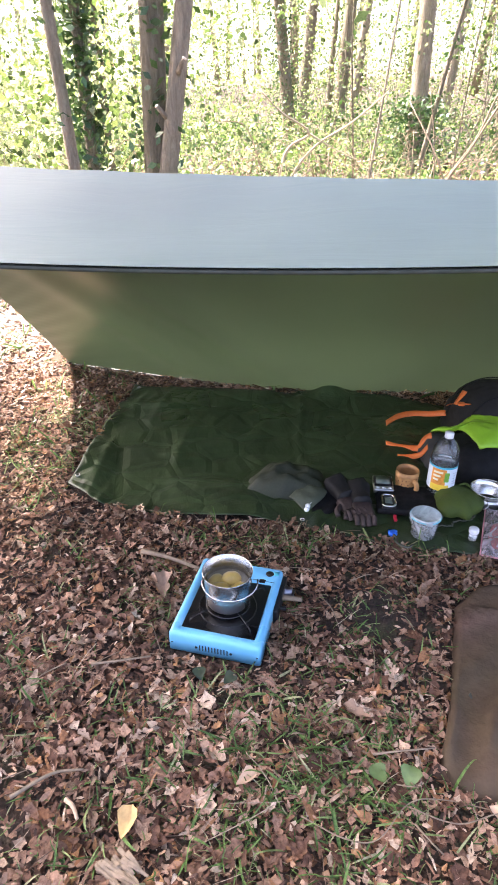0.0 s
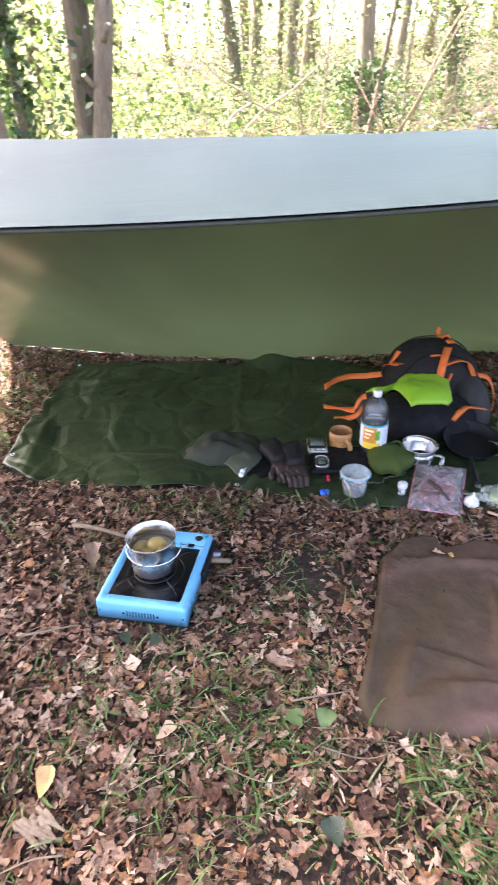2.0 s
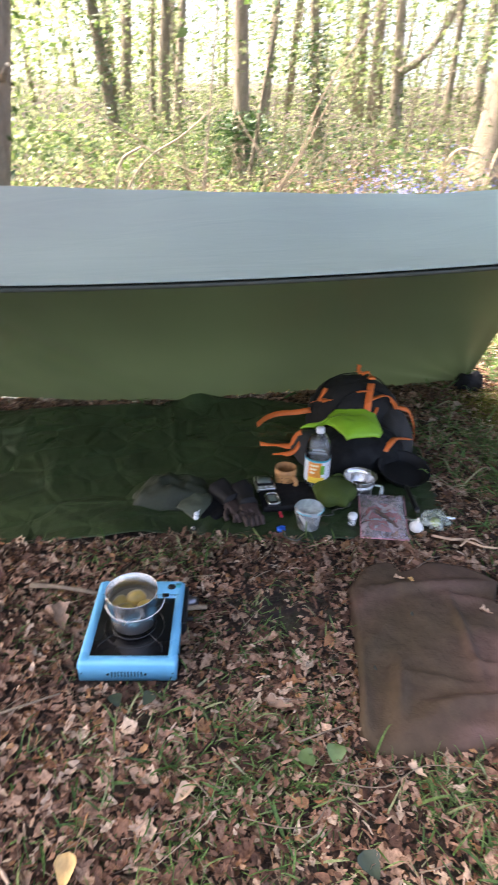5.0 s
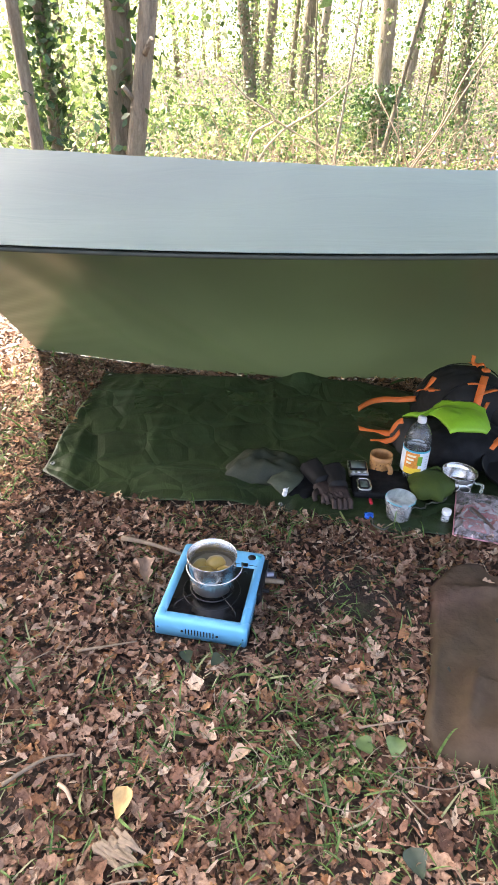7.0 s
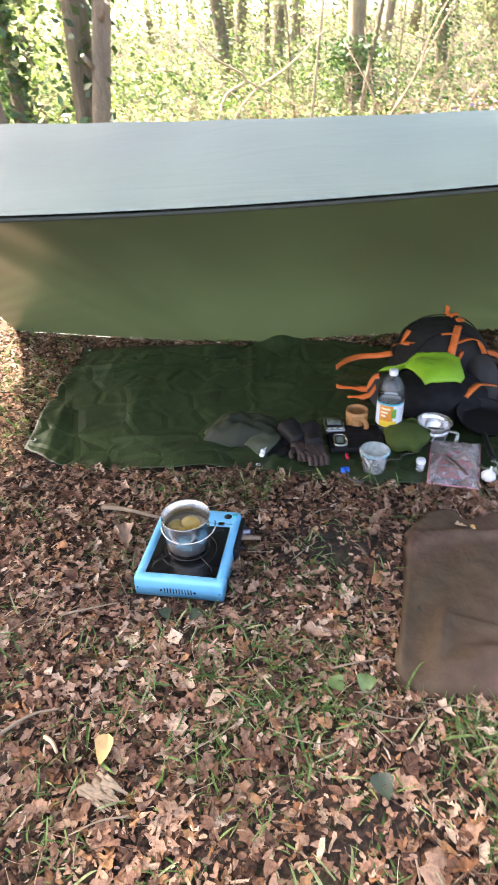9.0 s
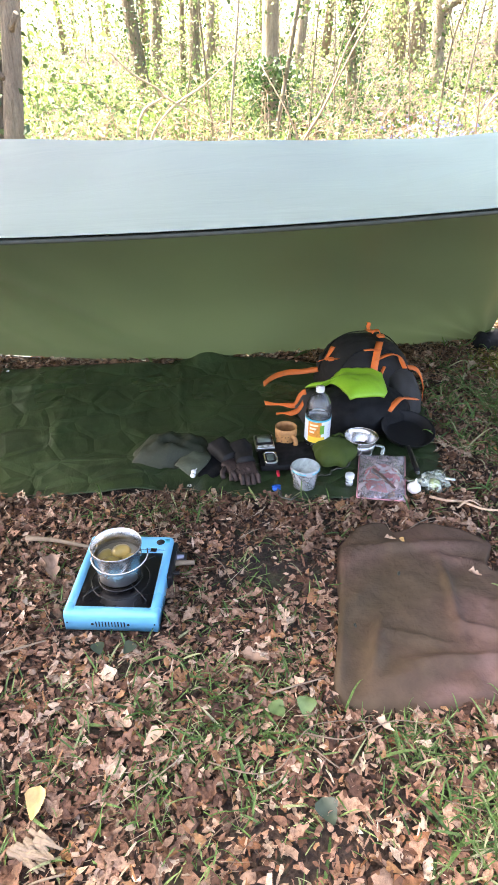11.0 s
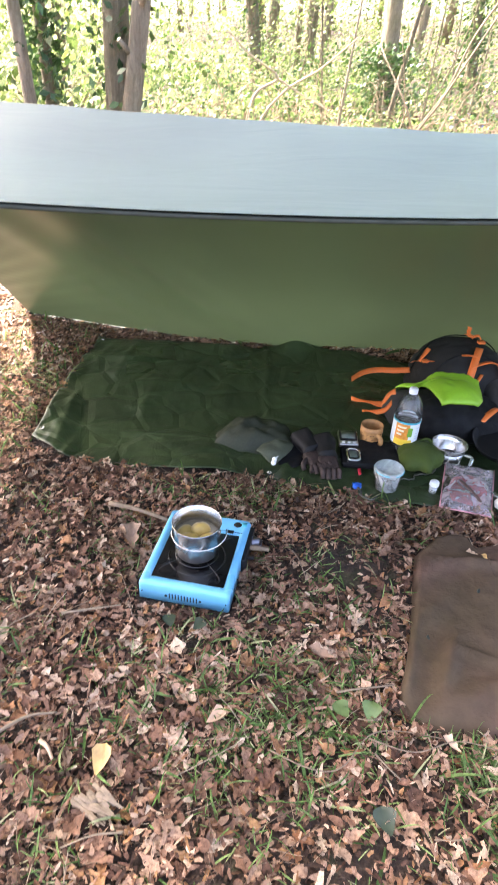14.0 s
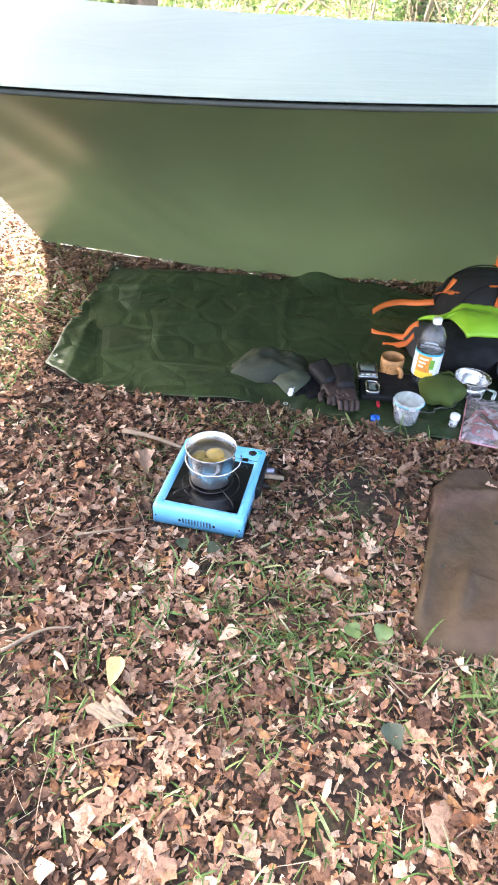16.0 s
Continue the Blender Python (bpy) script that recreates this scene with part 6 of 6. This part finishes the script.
def sapling(r):
    """A thin upright or leaning stem with a few side twigs."""
    x, y = polar(r.uniform(-25, 44), r.uniform(9, 26))
    h, rad = r.uniform(2.5, 8), r.uniform(0.006, 0.019)
    lx, ly = r.normal(0, 0.14, 2) * h
    bend = r.normal(0, 0.14, 2)
    t = thing("sapling", x, y, float(ground_z(x, y)) - 0.05, "thin grey-brown sapling with bare side twigs", "sapling", group="saplings in the wood")
    tip = curve_through([(0, 0, 0), (0.3 * lx + bend[0], 0.3 * ly, 0.35 * h), (0.7 * lx, 0.7 * ly + bend[1], 0.7 * h), (lx, ly, h)], 3)
    part("stem", tube(tip, rad, 6, taper=0.3), BARK_DARK, t)
    for j in range(4):
        p = tip[r.integers(2, len(tip) - 1)]
        a, ln = r.uniform(0, 6.283), r.uniform(0.4, 1.5)
        part("twig", tube([p, p + Vector((math.cos(a) * ln * 0.5, math.sin(a) * ln * 0.5, ln * 0.22)), p + Vector((math.cos(a) * ln, math.sin(a) * ln, ln * r.uniform(0.1, 0.7)))], rad * 0.5, 4, taper=0.35), BARK_DARK, t)


sapling_rng = np.random.default_rng(64)
for k in range(60):
    sapling(sapling_rng)


def far_trunks():
    r = np.random.default_rng(61)
    bm = bmesh.new()
    for k in range(115):
        az = r.uniform(-40, 60) if k < 80 else r.uniform(60, 320)
        d = r.uniform(24, 62)
        x, y = polar(az, d)
        z, h, rad = float(ground_z(x, y)), r.uniform(10, 18), r.uniform(0.07, 0.24)
        lx, ly = r.normal(0, 0.055, 2) * h
        tube([(x, y, z - 0.2), (x + lx * 0.3 + r.normal(0, 0.1), y + ly * 0.3, z + h * 0.35), (x + lx, y + ly, z + h)], rad, 7, bm, 0.35)
        for j in range(2):
            b, a = z + h * r.uniform(0.25, 0.6), r.uniform(0, 6.28)
            tube([(x + lx * 0.3, y + ly * 0.3, b), (x + lx * 0.4 + 1.2 * math.cos(a), y + 1.2 * math.sin(a), b + 1.0), (x + 2.4 * math.cos(a), y + 2.4 * math.sin(a), b + 2.6)], rad * 0.35, 5, bm, 0.3)
    return bm


tagged(new("far_woods", mesh_of("far_woods", far_trunks(), BARK)), "distant grey-brown tree trunks in hazy sunlight", "woods", kind="stuff")

# tall unseen trees added beside the camp, out of view, whose crowns shade the clearing
def shade_tree(x, y, seed, n, clumps, across, along, size, gaps=()):
    """An added high crown whose leaf clumps hang between the sun and a stretch of the clearing."""
    t = tree(x, y, 0.24, 13, (0.03, -0.02), BARK_DARK, "unseen tree added to shade the clearing with its crown", 700, 0, seed, 7, crown_low=0.4, ivy_top=6)
    r = np.random.default_rng(seed)
    a, b, h = r.uniform(*across, clumps), r.uniform(*along, clumps), r.uniform(5.0, 11.0, clumps)
    for ga, gb, gr in gaps:
        solid_crown = np.hypot(a - ga, b - gb) > gr
        a, b, h = a[solid_crown], b[solid_crown], h[solid_crown]
    clumps = len(a)
    b = b + h / math.tan(SUN_ELEV)
    to_sun, aside = (math.sin(SUN_AZ), math.cos(SUN_AZ)), (math.cos(SUN_AZ), -math.sin(SUN_AZ))
    c = np.stack([to_sun[0] * b + aside[0] * a, to_sun[1] * b + aside[1] * a, h], -1)
    loc = c[r.integers(0, clumps, n)] + r.normal(0, 0.28, (n, 3)) - np.array([x, y, float(ground_z(x, y)) - 0.08])
    scatter("crown", LEAF_V, LEAF_F, any_turn(n, r), r.uniform(0.6, 1.3, n) * size, loc, SPRING_LEAF, False).parent = t


shade_tree(-6.9, 2.6, 73, 24000, 260, (-4.6, 0.3), (-2.8, 2.4), 0.19)
shade_tree(-5.39, 4.53, 74, 2700, 50, (0.2, 3.0), (-3.0, 0.95), 0.19, ((1.55, 0.4, 0.6), (2.15, -0.3, 0.5), (2.7, -1.0, 0.6), (2.15, -1.65, 0.5)))

# fallen boughs across the undergrowth
def bough(pts, rad, label):
    q = [(x, y, float(ground_z(x, y)) + h) for x, y, h in pts]
    solid("branch", tube(curve_through(q, 5), rad, 8, taper=0.45, wobble=0.3), TWIG, label, "branch", group="fallen branches")


def at_dir(deg, d, h):
    return (*polar(deg, d), h)


def bough_at(pts, rad, label, mat=None):
    solid("branch", tube(curve_through(pts, 5), rad, 8, taper=0.45, wobble=0.3), mat or TWIG, label, "branch", group="fallen branches")


bough_at([(0.40, 6.2, 0.1), (0.50, 6.17, 0.85), (0.60, 6.17, 1.14), (0.82, 6.16, 1.29), (0.51, 6.17, 1.48), (0.27, 6.18, 1.69)], 0.02, "pale fallen bough hung in brambles", PALE_TWIG)
bough_at([(0.45, 6.2, 0.1), (0.63, 6.17, 0.81), (0.90, 6.15, 1.16), (1.26, 6.11, 1.38), (1.64, 6.05, 1.69)], 0.017, "long thin dead branch leaning over brambles", PALE_TWIG)
bough_at([(0.80, 6.16, 1.29), (1.09, 6.13, 1.14), (1.39, 6.09, 1.01)], 0.013, "short dead side branch", PALE_TWIG)
bough_at([(1.75, 5.1, 0.0), (2.07, 5.02, 0.85), (2.24, 4.97, 1.15), (2.42, 4.91, 1.52), (2.72, 4.85, 2.1)], 0.014, "thin curved sapling branch with few leaves")
bough_at([(2.2, 6.0, 0.0), (2.33, 5.96, 0.76), (2.59, 5.87, 1.25), (2.78, 5.81, 1.79), (3.18, 5.65, 2.45), (3.38, 5.56, 2.74)], 0.014, "long arching sapling branch over the undergrowth")
bough_at([(8.06, 14.52, 2.9), (8.49, 14.3, 3.22), (8.88, 14.09, 3.8), (9.19, 13.91, 4.58), (9.4, 13.8, 5.4)], 0.11, "pale thick limb forking from a sunlit trunk", BARK)
bough_at([(5.55, 7.85, 0.9), (5.79, 7.78, 1.27), (5.98, 7.67, 1.29), (6.21, 7.51, 1.13), (6.3, 7.5, 0.5)], 0.024, "pale exposed root arching from a trunk", PALE_TWIG)
bough_at([(6.2, 7.52, 0.5), (6.24, 7.5, 0.88), (6.33, 7.43, 1.33), (6.52, 7.29, 1.76), (6.68, 7.18, 2.09), (6.82, 7.07, 2.92)], 0.04, "pale leaning branch beside a trunk", PALE_TWIG)
bough([at_dir(-19, 7.5, 0.3), at_dir(-10, 8.0, 0.22), at_dir(-5.0, 8.2, 0.15), at_dir(-3.0, 8.2, 0.1)], 0.07, "dark fallen log in the undergrowth")
bough([at_dir(-19, 5.2, 0.0), at_dir(-17.5, 5.2, 0.25), at_dir(-16.8, 5.1, 0.4)], 0.02, "pale crooked branch leaning on a stem")
for k in range(50):
    a, d, l = sr.uniform(-20, 34), sr.uniform(5.5, 11), sr.uniform(0.6, 1.8)
    t = sr.uniform(-6, 6)
    bough([at_dir(a, d, 0.0), at_dir(a + t * 0.4, d + sr.uniform(-0.3, 0.3), l * 0.55), at_dir(a + t, d + sr.uniform(-0.6, 0.6), l * sr.uniform(0.5, 1.0))], sr.uniform(0.006, 0.014), "thin bare stem arching through brambles")

# ---------- climbing stem on the big trunk ----------
stem_way = [(195, 0.14), (193, 0.24), (191, 0.35), (187, 0.45), (188, 0.5), (190.5, 0.57), (196, 0.655), (200.5, 0.765), (203, 0.84), (209, 0.96), (211, 1.15), (216, 1.4)]
stem_at = [((trunk_radius(a, z) + 0.006) * math.cos(radians(a)), (trunk_radius(a, z) + 0.006) * math.sin(radians(a)), z) for a, z in stem_way]
part("climbing_stem", tube(curve_through(stem_at, 6), 0.0075, 8, taper=0.8, wobble=0.6), TWIG, oak, "pale climbing ivy stem")
ri = np.random.default_rng(12)
iv = 36
t_ = ri.uniform(0, 1, iv)
a_ = np.radians(ri.uniform(190, 300, iv))
h_ = np.where(t_ < 0.5, ri.uniform(0.02, 0.4, iv), ri.uniform(0.8, 1.2, iv))
rad_ = 0.41 + 0.13 * np.exp(-h_ / 0.35) + 0.25 * np.exp(-h_ / 0.17)
ob = scatter("ivy", LEAF_V, LEAF_F, any_turn(iv, ri), ri.uniform(0.03, 0.055, iv), np.stack([rad_ * np.cos(a_), rad_ * np.sin(a_), h_], -1), IVY_LEAF, False)
ob.parent = oak
tagged(ob, "scattered dark ivy leaves")


# ---------- single leaves, sticks and twigs ----------
def one_leaf(x, y, length, rz, mat, label, curl=0.6, droop=0.4, lobes=False, rx=8, lift=0.03, wide=1.0):
    v, f = oak_leaf(curl, droop, lobes)
    me = bpy.data.meshes.new("leaf")
    me.from_pydata((v * length * (wide, 1, 1)).tolist(), [], f.tolist())
    me.materials.append(mat)
    me.polygons.foreach_set("use_smooth", [True] * len(me.polygons))
    ob = new("leaf", me)
    ob.matrix_basis = pose(x, y, float(ground_z(x, y)) + lift, rx, 5, rz)
    tagged(ob, label, "leaf")


TANLEAF = plain("brown_tan_leaf", (0.30, 0.18, 0.11), 0.65, grain=60, vary=0.4)
YELLOW = plain("yellow_leaf", (0.60, 0.38, 0.14), 0.5, grain=30, vary=0.5)
PALE = plain("pale_tan_leaf", (0.50, 0.34, 0.22), 0.6, grain=60, vary=0.3)
GREENLEAF = plain("dull_green_leaf", (0.10, 0.15, 0.045), 0.5, grain=60, vary=0.3)
DARKLEAF = plain("dark_green_leaf", (0.03, 0.043, 0.022), 0.45, grain=60, vary=0.3)
one_leaf(-0.022, -0.505, 0.066, -12, YELLOW, "large yellow fallen leaf with ochre blotches", 0.9, 0.5, False, 20, 0.04, 1.1)
one_leaf(0.238, -0.40, 0.055, -60, PALE, "pale curled tan leaf lying on litter", 1.0, 0.6)
one_leaf(0.55, -0.383, 0.052, 30, GREENLEAF, "broad dull green ivy leaf on litter", 0.3, 0.2, False, 5, 0.034, 1.5)
one_leaf(0.623, -0.388, 0.056, -20, GREENLEAF, "broad dull green ivy leaf beside its twin", 0.3, -0.2, False, 12, 0.036, 1.5)
one_leaf(0.10, -0.105, 0.045, 15, DARKLEAF, "dark green leaf in front of the stove", 0.3, 0.2, False, 4, 0.034, 1.4)
one_leaf(0.185, -0.12, 0.045, -40, DARKLEAF, "dark green leaf in front of the stove", 0.3, 0.2, False, 4, 0.034, 1.4)
one_leaf(-0.05, 0.235, 0.10, 10, TANLEAF, "large tan leaf leaning by the stove", 0.9, 0.5, True, 25, 0.04)
one_leaf(1.09, 0.18, 0.04, 70, PALE, "small tan leaf on the brown mat", 0.5, 0.2, True, 2, mat_z(1.09, 0.18) + 0.006)
one_leaf(1.123, 0.156, 0.03, 20, YELLOW, "small orange leaf on the brown mat", 0.5, 0.2, False, 2, mat_z(1.123, 0.156) + 0.006)
one_leaf(1.287, -0.04, 0.042, 50, PALE, "curled tan leaf on the mat edge", 0.9, 0.5, True, 4, mat_z(1.287, -0.04) + 0.01)
one_leaf(1.284, -0.306, 0.04, 15, PALE, "crumpled tan leaf on the mat corner", 0.9, 0.6, True, 6, mat_z(1.284, -0.306) + 0.01)
one_leaf(1.04, -0.68, 0.075, 25, TANLEAF, "large orange-brown fallen leaf", 0.4, 0.3, False, 6, 0.04, 1.3)
one_leaf(0.80, -0.475, 0.05, 40, PALE, "pale tan leaf beside the mat", 0.5, 0.3, True, 8, 0.036)
one_leaf(0.52, -0.22, 0.075, 65, TANLEAF, "large tan oak leaf on the litter", 0.4, 0.4, True, 8, 0.036)
one_leaf(0.60, -0.64, 0.06, 10, DARKLEAF, "dull green ivy leaf on the litter", 0.3, 0.2, False, 4, 0.036, 1.5)


def stick(pts, rad, label, mat=None, taper=0.6):
    q = [(x, y, float(ground_z(x, y)) + h) for x, y, h in pts]
    solid("stick", tube(curve_through(q, 6), rad, 9, taper=taper, wobble=0.35), mat or TWIG, label, "stick", group="sticks on the ground")


stick([(-0.15, 0.41, 0.04), (-0.05, 0.365, 0.05), (0.07, 0.31, 0.045)], 0.011, "thick brown stick behind the stove")
stick([(0.30, 0.192, 0.03), (0.35, 0.186, 0.036), (0.405, 0.178, 0.036)], 0.012, "stubby broken stick under the stove knob")
stick([(1.41, 0.30, 0.03), (1.46, 0.31, 0.05), (1.50, 0.285, 0.035)], 0.004, "pale splintered side of a stick", PALE)
stick([(1.34, 0.385, 0.03), (1.39, 0.335, 0.04), (1.44, 0.325, 0.036), (1.49, 0.262, 0.042), (1.57, 0.25, 0.03)], 0.006, "pale splintered stick beside the groundsheet", PALE)
stick([(0.545, -0.335, 0.035), (0.60, -0.331, 0.042), (0.70, -0.316, 0.035)], 0.003, "thin grey twig on the leaf litter")
stick([(0.36, -0.48, 0.03), (0.45, -0.53, 0.04), (0.52, -0.535, 0.05), (0.60, -0.46, 0.05), (0.68, -0.44, 0.035), (0.80, -0.46, 0.03)], 0.0018, "thin curling root on the leaf litter")
stick([(0.60, -0.46, 0.04), (0.70, -0.50, 0.05), (0.82, -0.47, 0.04), (0.95, -0.50, 0.03)], 0.0018, "thin curling root on the leaf litter")
stick([(-0.30, -0.455, 0.035), (-0.22, -0.40, 0.04), (-0.15, -0.385, 0.035)], 0.005, "crooked brown twig on the leaf litter")
stick([(-0.172, -0.457, 0.035), (-0.15, -0.475, 0.04), (-0.134, -0.50, 0.035)], 0.006, "pale peeled twig on the leaf litter", PALE)
stick([(-0.21, -0.075, 0.035), (-0.13, -0.068, 0.042), (-0.045, -0.046, 0.035)], 0.0042, "greenish brown twig in front of the stove")
rt = np.random.default_rng(15)
for k in range(45):
    x, y, a, l = rt.uniform(-1.2, 2.0), rt.uniform(-1.0, 0.5), rt.uniform(0, 6.28), rt.uniform(0.04, 0.13)
    if bool(clear_of_things(np.array([x]), np.array([y]))[0]):
        stick([(x, y, 0.03), (x + l * 0.5 * math.cos(a), y + l * 0.5 * math.sin(a) + rt.normal(0, 0.008), 0.038), (x + l * math.cos(a), y + l * math.sin(a), 0.03)], rt.uniform(0.001, 0.0026), "short dry twig among dead leaves")
stick([(1.27, -0.325, mat_z(1.27, -0.325) + 0.012), (1.32, -0.345, 0.05), (1.385, -0.385, 0.035)], 0.003, "pale bent twig on the mat corner", PALE)


def rotten_wood():
    """A flaked, fibrous lump of pale rotten wood."""
    bm = bmesh.new()
    r = np.random.default_rng(19)
    for k in range(22):
        a, x, y = r.normal(-0.6, 0.1), r.normal(0, 0.018), r.normal(0, 0.012)
        ln = r.uniform(0.03, 0.08)
        d = Vector((math.cos(a), math.sin(a), r.normal(0, 0.05)))
        p = Vector((x, y, 0.010 + 0.010 * r.uniform()))
        tube([p - d * ln / 2, p + Vector((0, 0, 0.004)), p + d * ln / 2], r.uniform(0.004, 0.008), 6, bm, 0.35, wobble=0.9)
    return bm


solid("rotten_wood", rotten_wood(), TWIG, "pale splintered fibres of rotten wood on leaves", "wood", pose(-0.02, -0.60, float(ground_z(-0.02, -0.60)) + 0.018), kind="stuff", smooth=False)
